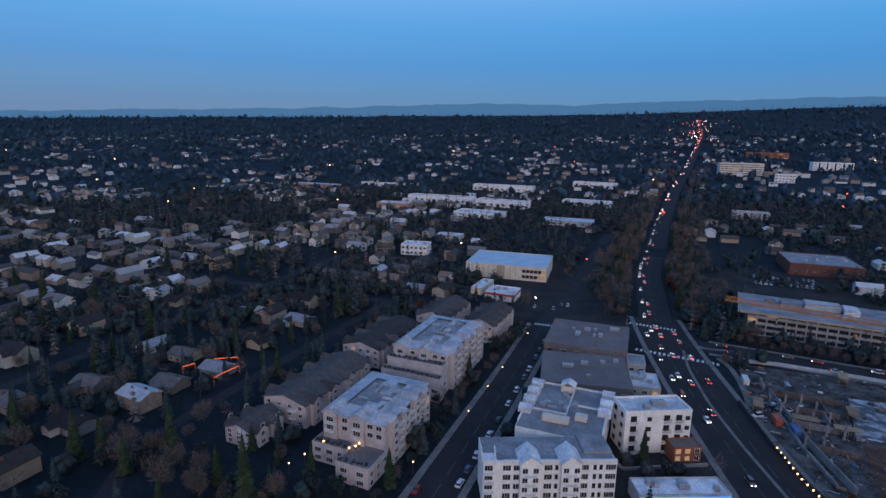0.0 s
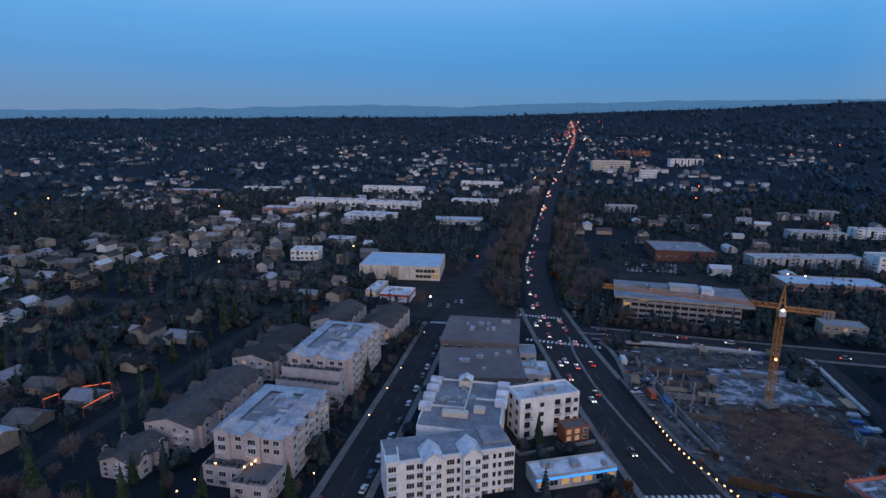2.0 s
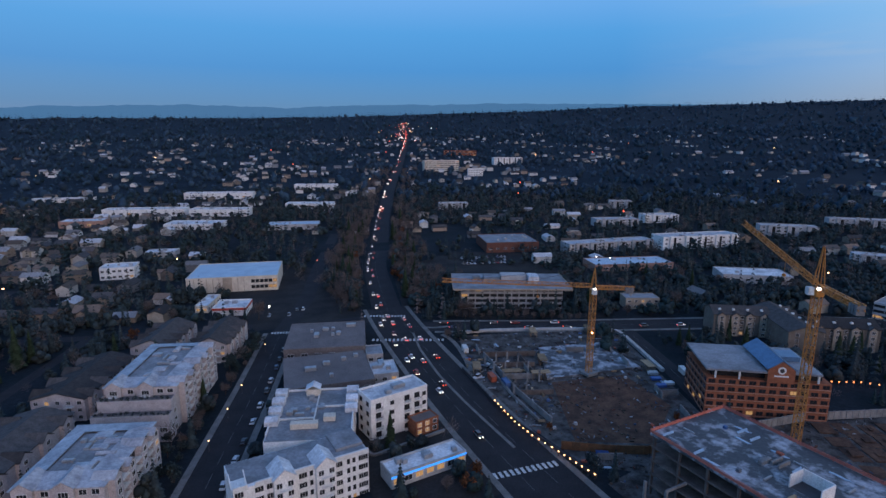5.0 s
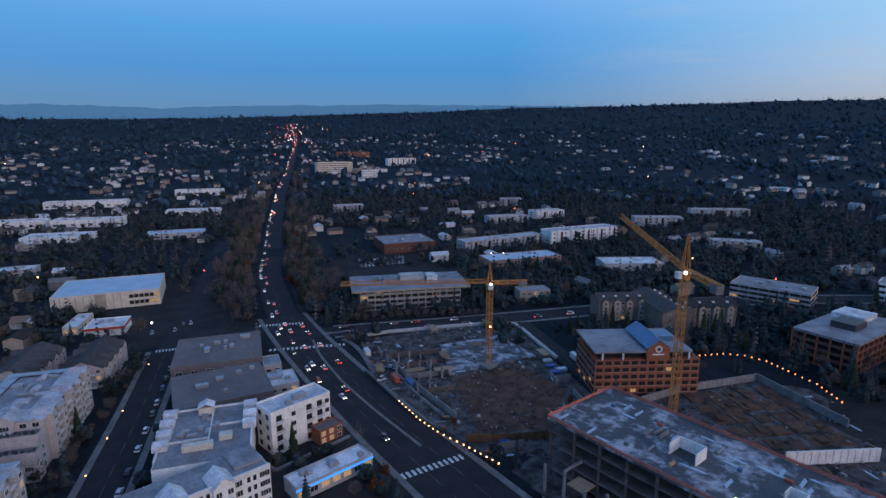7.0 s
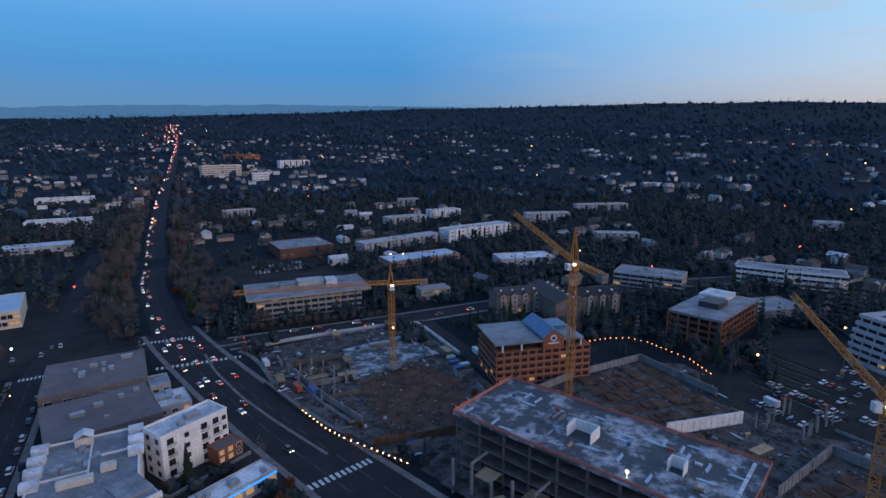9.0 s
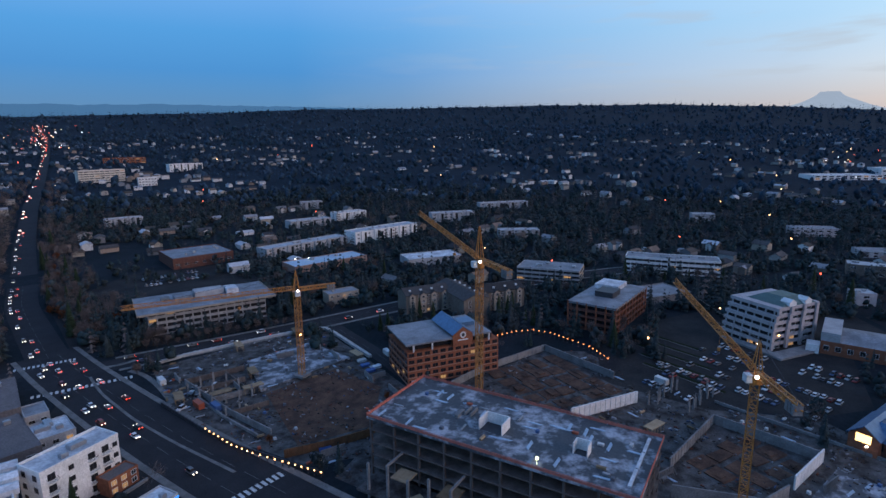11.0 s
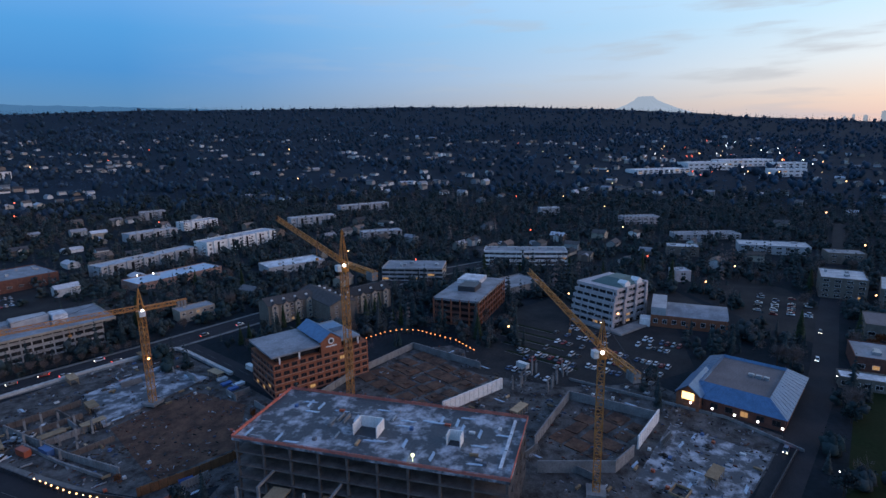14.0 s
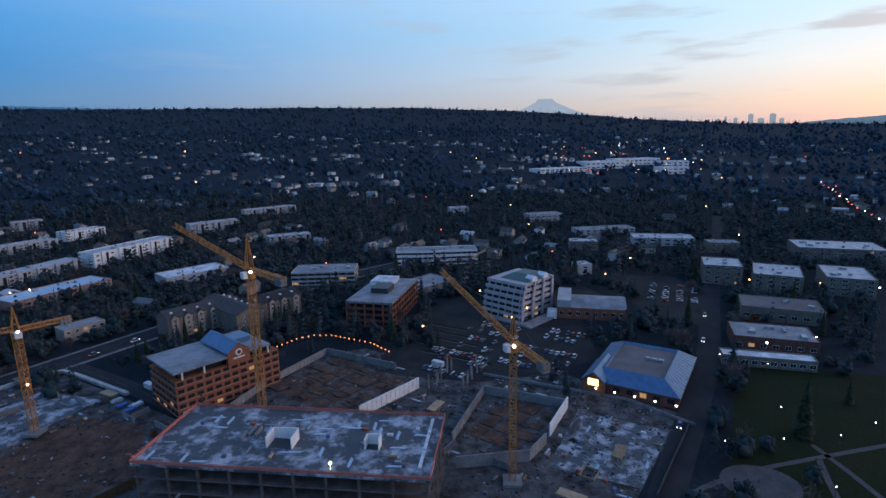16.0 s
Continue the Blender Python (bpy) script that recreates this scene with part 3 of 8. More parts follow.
def range_of_hills(az, el, r, material, label, jag=0.1, seed=0, deep=300):
    bm = bmesh.new()
    last = None
    a = az[0]
    while a <= az[-1]:
        e = np.interp(a, az, el) + jag * noise.noise((a * 0.35, seed, 0)) + jag * 0.5 * noise.noise((a * 1.6, seed, 5))
        sx, sy = math.sin(radians(a)), math.cos(radians(a))
        row = [bm.verts.new((sx * q, sy * q, zz)) for q, zz in ((r - deep, -40), (r, 110 + r * math.tan(radians(e))), (r + 60, -40))]
        if last:
            for i in (0, 1):
                bm.faces.new((last[i], last[i + 1], row[i + 1], row[i]))
        last = row
        a += 0.4
    tagged(part("backdrop", bm, material, None), label, "hills", kind="structure")


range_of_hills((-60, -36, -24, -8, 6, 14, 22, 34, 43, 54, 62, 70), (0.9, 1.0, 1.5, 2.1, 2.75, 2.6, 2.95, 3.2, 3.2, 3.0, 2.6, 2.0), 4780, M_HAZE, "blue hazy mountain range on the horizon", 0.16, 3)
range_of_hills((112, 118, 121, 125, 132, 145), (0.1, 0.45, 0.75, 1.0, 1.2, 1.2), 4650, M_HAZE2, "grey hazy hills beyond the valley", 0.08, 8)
bm = bmesh.new()
ma = radians(96.8)
mx, my = 4830 * math.sin(ma), 4830 * math.cos(ma)
rows = []
for i in range(13):
    t = i / 12
    row = []
    for j in range(40):
        a = 2 * math.pi * j / 40
        rr = (55 + 520 * t ** 1.2) * (1 + 0.16 * noise.noise((math.cos(a) * 2, math.sin(a) * 2, t * 3)))
        row.append(bm.verts.new((mx + rr * math.cos(a) * 0.3 * math.sin(ma) + rr * math.sin(a) * math.cos(ma), my + rr * math.cos(a) * 0.3 * math.cos(ma) - rr * math.sin(a) * math.sin(ma),
                                 401 - 190 * t ** 0.8 + (6 * noise.noise((a * 3, t * 4, 1)) if i else 2 * noise.noise((a, 0, 1))))))
    if rows:
        for j in range(40):
            bm.faces.new((rows[-1][j], row[j], row[(j + 1) % 40], rows[-1][(j + 1) % 40]))
    rows.append(row)
bm.faces.new(rows[0][::-1])
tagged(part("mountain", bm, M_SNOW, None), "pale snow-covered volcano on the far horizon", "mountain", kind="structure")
for k, (a, e0, e1, wd) in enumerate(((112.6, 0.3, 1.05, 22), (113.2, 0.3, 1.2, 16), (114.0, 0.3, 1.1, 26), (115.2, 0.3, 1.38, 34), (116.9, 0.3, 1.36, 40), (116.0, 0.3, 1.0, 40), (117.6, 0.3, 0.95, 30), (111.8, 0.3, 1.0, 18))):
    r_ = 4700
    tr = root("far_tower", pose(r_ * math.sin(radians(a)), r_ * math.cos(radians(a)), 90, 0, 0, -a), "hazy grey high-rise tower on the skyline", "tower", "far skyline")
    bm = bmesh.new()
    zt = 20 + r_ * math.tan(radians(e1))
    box(bm, -wd / 2, wd / 2, -10, 10, 0, zt)
    box(bm, -wd / 4, wd / 4, -6, 6, zt + 0.01, zt + 5)
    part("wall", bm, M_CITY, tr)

# ---- foliage helpers ----


def mesh_np(name, verts, faces, material):
    me = bpy.data.meshes.new(name)
    k = faces.shape[1]
    me.vertices.add(len(verts))
    me.vertices.foreach_set("co", np.ascontiguousarray(verts, np.float32).ravel())
    me.loops.add(faces.size)
    me.loops.foreach_set("vertex_index", np.ascontiguousarray(faces, np.int32).ravel())
    me.polygons.add(len(faces))
    me.polygons.foreach_set("loop_start", np.arange(0, faces.size, k, dtype=np.int32))
    me.update(calc_edges=True)
    me.materials.append(material)
    return me


def conifer_np(rs, h, layers, boughs):
    """Drooping boughs in whorls, as kite-shaped pairs of triangles."""
    v, f = [], []
    for i in range(layers):
        t = i / (layers - 1)
        z = h * (0.10 + 0.90 * t)
        rad = h * 0.19 * (1 - t) ** 0.85 + 0.12
        for k in range(boughs):
            a = 2 * math.pi * (k + rs.uniform(-0.4, 0.4)) / boughs + i * 0.7
            q = rad * rs.uniform(0.7, 1.15)
            wd = q * rs.uniform(0.28, 0.42) + 0.1
            c, s = math.cos(a), math.sin(a)
            n0 = len(v)
            dz = -q * rs.uniform(0.25, 0.6)
            v += [(0, 0, z + h * 0.045), (c * q * 0.6 - s * wd, s * q * 0.6 + c * wd, z + dz * 0.7), (c * q, s * q, z + dz), (c * q * 0.6 + s * wd, s * q * 0.6 - c * wd, z + dz * 0.7)]
            f += [(n0, n0 + 1, n0 + 2), (n0, n0 + 2, n0 + 3)]
    return np.array(v), np.array(f)


def crown_np(rs, h, width, blobs, leaves, size, thin):
    """A crown of loose clumps: small leaf or twig triangles round a few centres, gaps between."""
    v, f = [], []
    cs = []
    for b in range(blobs):
        a, q = rs.uniform(0, 6.28), rs.uniform(0, 1) ** 0.6
        cs.append((width * 0.34 * q * math.cos(a), width * 0.34 * q * math.sin(a), h * rs.uniform(0.42, 0.86), width * rs.uniform(0.14, 0.26)))
    for k in range(leaves):
        cx, cy, cz, cr_ = cs[rs.randint(0, len(cs))]
        d = rs.normal(size=3)
        d /= np.linalg.norm(d)
        p = np.array((cx, cy, cz)) + d * cr_ * rs.uniform(0.5, 1.15) * np.array((1, 1, 1.15))
        e = rs.normal(size=3)
        if thin:
            e = e * 0.35 + d + np.array((0, 0, 0.5))
        e /= np.linalg.norm(e)
        g = np.cross(e, rs.normal(size=3))
        g /= np.linalg.norm(g) + 1e-6
        s = size * rs.uniform(0.6, 1.4)
        n0 = len(v)
        if thin:
            v += [p - e * s, p + e * s * 1.2, p + g * s * 0.16]
            f += [(n0, n0 + 1, n0 + 2)]
        else:
            v += [p - e * s, p + g * s * 0.8, p + e * s, p - g * s * 0.8]
            f += [(n0, n0 + 1, n0 + 2), (n0, n0 + 2, n0 + 3)]
    return np.array(v), np.array(f)


# ---- the near blocks ----


def white_block():
    """Five-storey white apartment block with gabled bays, its long rear wing behind."""
    r = root("apartment_block", pose(39, 150.5, -1.6, 0, 0, 0), "white five-storey apartment block with gabled bays", "apartment block")
    claim(38, 150, 42, 16, 0)
    claim(50, 172, 34, 46, -25)
    bm = bmesh.new()
    box(bm, -20, 20, -7, 7, -0.5, 16)
    part("wall", bm, M_WHITE, r)
    bm = bmesh.new()
    box(bm, -19.7, 19.7, -5.5, 6.7, 16.004, 16.15)
    box(bm, 11, 19.7, -3, 6.7, 16.16, 17.0)
    part("roof", bm, M_ROOFG, r)
    for x0, x1 in ((-20, -16), (-14, -9.2), (-3.2, 3.0), (9, 20)):
        bm = bmesh.new()
        box(bm, x0, x1, -7.25, -6.6, 15.4, 16.9)
        part("parapet", bm, M_TRIM, r, "white parapet step")
    for cx in (-6.2, 6.0):
        bm = bmesh.new()
        gable_wall(bm, cx - 3, cx + 3, -8.6, -1, -0.5, 16.2, 2.6, "y")
        part("bay", bm, M_WHITE, r)
        bm = bmesh.new()
        gable(bm, cx - 3, cx + 3, -8.6, -1, 16.2, 2.7, 0.45, 0.25, "y")
        part("bay_roof", bm, M_ROOFW, r, "pale gabled roof")
    bm = bmesh.new()
    for x in (-20.2, -16.2):
        beam(bm, (x, -7, 16.1), (x, -2, 18.6), 0.3)
    box(bm, -20.3, -16, -7.2, -2.5, 16.2, 16.45)
    part("awning", bm, M_TRIM, r)
    rng = random.Random(3)
    for s in range(5):
        z = s * 3.1 + 1.1
        for u, mull in ((-13, 1), (-9.8, 1), (-0.6, 1), (1.9, 0), (10.3, 1), (13.4, 0), (15.2, 0), (18.2, 2), (-18.4, 1)):
            w_ = 3.0 if mull == 2 else (2.3 if mull else 1.0)
            part_mesh("window", window_mesh(w_, 1.7, rng.random() < 0.03, None, mull + (mull > 0)), None, r, "", pose(u, -7, z))
        for cx in (-6.2, 6.0):
            for dx in (-1.6, 1.6):
                part_mesh("window", window_mesh(1.5, 1.6, False, None, 1), None, r, "", pose(cx + dx, -8.6, z))
            part_mesh("balcony", balcony_mesh(3.4, 1.1, M_TRIM), None, r, "", pose(cx, -8.6, s * 3.1 + 0.4))
        part_mesh("balcony", balcony_mesh(3.0, 1.3, M_TRIM), None, r, "", pose(-18.4, -7, s * 3.1 + 0.4))
        for k in range(3):
            part_mesh("window", window_mesh(1.5, 1.5, False, None, 1), None, r, "", pose(-20, 4 - k * 4, z, 0, 0, -90))
            part_mesh("window", window_mesh(1.5, 1.5, False, None, 1), None, r, "", pose(20, -4 + k * 4, z, 0, 0, 90))
    # rear wing
    r = root("apartment_wing", pose(52, 176, -1.2, 0, 0, -24), "long grey-roofed apartment wing with white roof hoods", "apartment wing")
    bm = bmesh.new()
    box(bm, -14, 14, -17.5, 18, -0.5, 14.8)
    part("wall", bm, M_WHITE, r)
    bm = bmesh.new()
    box(bm, -13.7, 13.7, -17.4, 17.7, 14.804, 14.95)
    part("roof", bm, M_ROOFG, r)
    bm = bmesh.new()
    for x0, x1, y0, y1 in ((-14.1, -13.6, -14, 18), (13.6, 14.1, -17, 18), (-13.6, 13.6, 17.6, 18.1), (0.5, 0.9, -6, 17.6), (-13.6, 0.5, -4.2, -3.8), (0.9, 13.6, 3.8, 4.2)):
        box(bm, x0, x1, y0, y1, 14.96, 15.6)
    part("parapet", bm, M_TRIM, r)
    for k in range(4):
        for sx in (-1, 1):
            bm = bmesh.new()
            y0 = -8 + k * 7.0
            if sx > 0 and k == 0:
                continue
            gable_wall(bm, sx * 13.2 - 2.2, sx * 13.2 + 2.2, y0, y0 + 4.6, 14.97, 16.6, 0.8, "x")
            part("roof_hood", bm, M_ROOFW, r, "white box-like roof hood")
    for cx, cy, w_, d_, h_ in ((-2, -9.5, 9, 2.6, 1.9), (6, -5, 4, 3, 1.7), (-1.5, 15, 5, 4, 2.6)):
        bm = bmesh.new()
        box(bm, cx - w_ / 2, cx + w_ / 2, cy - d_ / 2, cy + d_ / 2, 14.97, 14.97 + h_)
        part("stair_head", bm, M_CREAM, r, "cream rooftop stair enclosure")
    bm = bmesh.new()
    gable(bm, -4, 1, 13, 17, 17.6, 1.5, 0.3, 0.2, "y")
    part("stair_roof", bm, M_ROOFW, r)
    rng = random.Random(8)
    for k in range(9):
        part_mesh("roof_unit", unit_mesh(*rng.choice(((1.6, 1.6, 0.8), (3.2, 1.4, 0.6), (2.2, 1.8, 1.1)))), None, r, "", pose(rng.uniform(-9, 9), rng.uniform(-2, 12), 14.96, 0, 0, rng.choice((0, 90))))
    wall_windows(r, 28, 35.5, 4, 14.8, 3.6, (1.5, 1.5), "lrb", 0.04, rng)


white_block()

# square white block with black balconies and a brick shop at its foot
wb = flat_block("apartment_block", "white square apartment block with dark balconies", "apartment block", 83, 176, 24, 11, 15.5, 3, M_WHITE, M_ROOFW, 4, 4.4, (1.7, 1.6), "lr", 0.05, 0.8, 2, 4, frame_mat=M_DARKM)
for s in range(4):
    for u, balc in ((-9, 1), (-3.3, 0), (3.0, 1), (7.4, 1), (10.6, 0)):
        part_mesh("window", window_mesh(2.0 if balc else 1.4, 1.9 if balc else 1.4, False, M_DARKM, 1), None, wb, "", pose(u, -5.5, s * 3.75 + 1.1))
        if balc:
            part_mesh("balcony", balcony_mesh(2.8, 1.2, M_DARKM), None, wb, "black railed balcony", pose(u, -5.5, s * 3.75 + 0.6))
flat_block("brick_shop", "small brick shop with a glowing doorway", "shop", 91.5, 167.5, 10, 6, 5.4, 3, M_BRICK, M_ROOFT, 2, 3.2, (1.6, 1.5), "fr", 0.5, 0.5, 0, 5)
bm = bmesh.new()
for a, b in (((68, 160.5), (98, 162.5)), ((66, 168), (68, 160.5))):
    beam(bm, (*a, 0.5), (*b, 0.5), 0.9)
tagged(part("retaining_wall", bm, M_CONC, None), "low concrete wall beside the yard", "wall", kind="structure")

# flat shop with a blue light strip
bs = flat_block("blue_lit_shop", "low flat-roofed shop with a blue glowing fascia strip", "shop", 79.5, 145, 28, 8.5, 4.6, 0, M_GREYW, M_ROOFW, 1, 4, (2.6, 1.9), "f", 0.8, 0.6, 5, 6)
bm = bmesh.new()
box(bm, -14.15, 14.15, -4.42, -4.32, 3.7, 4.35)
part("light_strip", bm, E_BLUE, bs, "blue glowing light strip")


def condo(x, y, w, d, h, storeys, rot, terraces, label):
    """White condominium: gabled front over stepped planted terraces, a pale roof with a broken well, deep balcony stacks between piers."""
    r = root("condominium", pose(x, y, 0, 0, 0, rot), label, "condominium", "white condominiums along the street")
    claim(x, y - 3, w + 4, d + 12, rot)
    rng = random.Random(int(x * 3 + y))
    sh = h / storeys
    bm = bmesh.new()
    box(bm, -w / 2, w / 2, -d / 2, d / 2, -0.5, h)
    part("wall", bm, M_CONDO, r)
    # terraces: x0, x1, back and front edges before the facade, height
    for x0, x1, f0, f1, th in terraces:
        y0, y1 = -d / 2 - f1, -d / 2 - f0 - 0.003
        bm = bmesh.new()
        box(bm, x0, x1, y0, y1, -0.5, th)
        part("terrace_block", bm, M_CONDO, r, "pale lower block under a roof terrace")
        bm = bmesh.new()
        box(bm, x0 + 0.2, x1 - 0.2, y0 + 0.2, y1 - 0.1, th + 0.004, th + 0.06)
        part("terrace_floor", bm, M_ROOFT, r, "brown paved terrace")
        for a0, a1, b0, b1 in ((x0 - 0.05, x1 + 0.05, y0 - 0.05, y0 + 0.15), (x1 - 0.15, x1 + 0.05, y0 + 0.16, y1), (x0 - 0.05, x0 + 0.15, y0 + 0.16, y1)):
            bm = bmesh.new()
            box(bm, a0, a1, b0, b1, th + 0.07, th + 1.0)
            part("terrace_rail", bm, M_CONDO, r)
        rs = np.random.RandomState(int(abs(x0) * 10 + th))
        n = max(3, int((x1 - x0) / 2.2))
        for k in range(n):
            px_ = x0 + (x1 - x0) * (k + 0.5) / n
            bm = bmesh.new()
            box(bm, px_ - 0.9, px_ + 0.9, y0 + 0.3, y0 + 1.3, th + 0.07, th + 0.75)
            pl = part("planter", bm, M_TAN, r)
            v, f = crown_np(rs, 1.5 + rs.uniform(0, 0.9), 2.2, 5, 60, 0.22, False)
            sh_ = part_mesh("shrub", mesh_np("shrub", v, f, M_LEAF), M_LEAF, pl, "dark clipped terrace shrub")
            sh_.matrix_basis = pose(px_, y0 + 0.8, th + 0.4)
        for s in range(int(th / sh)):
            for k in range(max(2, int((x1 - x0) / 4.2))):
                nn = max(2, int((x1 - x0) / 4.2))
                u = x0 + (x1 - x0) * (k + 0.5) / nn
                part_mesh("window", window_mesh(2.4, 1.6, rng.random() < 0.02, None, 2), None, r, "", pose(u, y0, s * sh + 0.8))
            for k in range(max(1, int((y1 - y0) / 4))):
                nn = max(1, int((y1 - y0) / 4))
                part_mesh("window", window_mesh(1.8, 1.6, False, None, 1), None, r, "", pose(x1, y0 + (y1 - y0) * (k + 0.5) / nn, s * sh + 0.8, 0, 0, 90))
    # roof: shallow hips to a broken well with low ridges
    bm = bmesh.new()
    box(bm, -w / 2 - 0.6, w / 2 + 0.6, -d / 2 - 0.6, d / 2 + 0.6, h + 0.003, h + 0.3)
    v0 = [(-w / 2 - 0.6, -d / 2 - 0.6), (w / 2 + 0.6, -d / 2 - 0.6), (w / 2 + 0.6, d / 2 + 0.6), (-w / 2 - 0.6, d / 2 + 0.6)]
    v1 = [(a - math.copysign(6.0, a), b - math.copysign(7.0, b)) for a, b in v0]
    lo, hi = [bm.verts.new((a, b, h + 0.3)) for a, b in v0], [bm.verts.new((a, b, h + 1.5)) for a, b in v1]
    for i in range(4):
        j = (i + 1) % 4
        bm.faces.new((lo[i], lo[j], hi[j], hi[i]))
    part("roof", bm, M_ROOFP, r, "pale sloping metal roof rim")
    bm = bmesh.new()
    box(bm, v1[0][0], v1[1][0], v1[0][1], v1[2][1], h + 0.4, h + 0.9)
    part("roof_well", bm, M_ROOFG, r, "sunken grey roof well")
    for k in range(6):
        wx, wy = rng.uniform(2.5, 6), rng.uniform(1.5, 5)
        cx, cy = rng.uniform(v1[0][0], v1[1][0]), v1[0][1] + (v1[2][1] - v1[0][1]) * (k + 0.5) / 6
        bm = bmesh.new()
        gable_wall(bm, cx - wx / 2, cx + wx / 2, cy - wy / 2, cy + wy / 2, h + 0.8, h + 1.3, rng.uniform(0.2, 0.7), rng.choice("xy"))
        part("roof_ridge", bm, M_ROOFP, r, "pale raised roof piece in the well")
    for k in range(5):
        part_mesh("roof_unit", unit_mesh(*rng.choice(((1.6, 1.6, 0.8), (3.2, 1.4, 0.6), (5.0, 1.0, 0.6)))), None, r, "", pose(rng.uniform(v1[0][0] + 2, v1[1][0] - 2), rng.uniform(v1[0][1] + 2, v1[2][1] - 2), h + 0.9, 0, 0, rng.choice((0, 90))))
    ft = max([t[4] for t in terraces if t[2] < 0.1] or [0])
    # two gabled bays with balconies on the front
    for u in (-w * 0.36, w * 0.08):
        m = pose(u, -d / 2, 0)
        bm = bmesh.new()
        gable_wall(bm, -2.7, 2.7, -1.0, 2.5, ft + 0.08, h + 0.5, 2.0, "y")
        part("bay", bm, M_CONDO, r).matrix_basis = m
        bm = bmesh.new()
        gable(bm, -2.7, 2.7, -1.0, 6.5, h + 0.5, 2.1, 0.4, 0.22, "y")
        part("bay_roof", bm, M_ROOFP, r).matrix_basis = m
        for s in range(math.ceil(ft / sh), storeys):
            part_mesh("window", window_mesh(2.6, 1.8, rng.random() < 0.02, None, 2), None, r, "", m @ pose(0, -1.0, s * sh + 0.6))
            part_mesh("balcony", balcony_mesh(3.4, 1.2, M_TRIM), None, r, "", m @ pose(0, -1.0, s * sh + 0.3))
    for s in range(math.ceil(ft / sh), storeys):
        for u in (-w * 0.14, w * 0.27, w * 0.41):
            part_mesh("window", window_mesh(2.0, 1.6, False, None, 1), None, r, "", pose(u, -d / 2, s * sh + 0.8))
    # street side: piers with gables, balcony stacks in the recesses between
    n = max(3, round(d / 8.5))
    for k in range(n):
        u = -d / 2 + d * (k + 0.5) / n
        m = pose(w / 2, u, 0, 0, 0, 90)
        bm = bmesh.new()
        gable_wall(bm, -2.1, 2.1, -2.0, 2.0, -0.4, h + 0.4 - 1.4 * (k % 2), 1.5, "y")
        part("bay", bm, M_CONDO, r).matrix_basis = m
        bm = bmesh.new()
        gable(bm, -2.1, 2.1, -2.0, 4.0, h + 0.45 - 1.4 * (k % 2), 1.6, 0.35, 0.2, "y")
        part("bay_roof", bm, M_ROOFP, r).matrix_basis = m
        for s in range(storeys):
            part_mesh("window", window_mesh(1.9, 1.6, rng.random() < 0.02, None, 1), None, r, "", m @ pose(0, -2.0, s * sh + 0.7))
            if k < n - 1:
                mm = pose(w / 2, u + d / n / 2, 0, 0, 0, 90)
                part_mesh("window", window_mesh(3.0, 2.2, rng.random() < 0.025, M_DARKM, 2), None, r, "", mm @ pose(0, 0, s * sh + 0.35))
                part_mesh("balcony", balcony_mesh(3.8, 2.2, M_TRIM), None, r, "", mm @ pose(0, 0, s * sh + 0.3))
    for k in range(6):
        for s in range(storeys):
            part_mesh("window", window_mesh(1.8, 1.5, False, None, 1), None, r, "", pose(-w / 2, d / 2 - d * (k + 0.5) / 6, s * sh + 0.8, 0, 0, -90))
    return r


condo(-15, 183.6, 24, 34, 15.0, 5, -25, [(-12.5, 1, 0, 6, 6.2), (1, 13, 0, 12.5, 6.2)], "white condominium with a planted front terrace")
condo(9.5, 243, 26, 44, 16.5, 5, -25, [(-13, 13, 0, 6, 13.0), (-13, 14, 6.01, 11.5, 9.6)], "white condominium with stepped planted terraces and pale roof")

def row_house(x, y, w, d, h, rot, label, rise=3.5, gables=4):
    """Long dark-roofed row of town houses with cross gables."""
    r = root("townhouse_row", pose(x, y, 0, 0, 0, rot), label, "town houses", "dark-roofed town houses")
    claim(x, y, w + 4, d + 4, rot)
    rng = random.Random(int(x + y * 3))
    bm = bmesh.new()
    gable_wall(bm, -w / 2, w / 2, -d / 2, d / 2, -0.5, h, rise, "y")
    part("wall", bm, M_CONDO, r)
    bm = bmesh.new()
    gable(bm, -w / 2, w / 2, -d / 2, d / 2, h, rise * (1 + 0.5 / (w / 2)), 0.5, 0.3, "y")
    part("roof", bm, M_SHINGLE, r)
    for k in range(gables):
        u = -d / 2 + d * (k + 0.5) / gables
        for sx, ang in ((1, 90), (-1, -90)):
            m = pose(sx * w / 2, u, 0, 0, 0, ang)
            bm = bmesh.new()
            gable_wall(bm, -2.8, 2.8, -1.4, 4, -0.4, h - 0.1, 2.0, "y")
            part("bay", bm, M_CONDO, r).matrix_basis = m
            bm = bmesh.new()
            gable(bm, -2.8, 2.8, -1.4, 5, h - 0.1, 2.3, 0.4, 0.25, "y")
            part("bay_roof", bm, M_SHINGLE, r).matrix_basis = m
            for s in range(3):
                part_mesh("window", window_mesh(1.7, 1.5, rng.random() < 0.02, None, 1), None, r, "", m @ pose(0, -1.4, s * 3.0 + 0.9))
    wall_windows(r, w, d, 3, h, 4.0, (1.5, 1.4), "f", 0.04, rng)
    for k in range(3):
        part_mesh("balcony", balcony_mesh(3.2, 1.5, M_TRIM), None, r, "", pose(w * 0.22, -d / 2, k * 3.0 + 0.3))
    return r


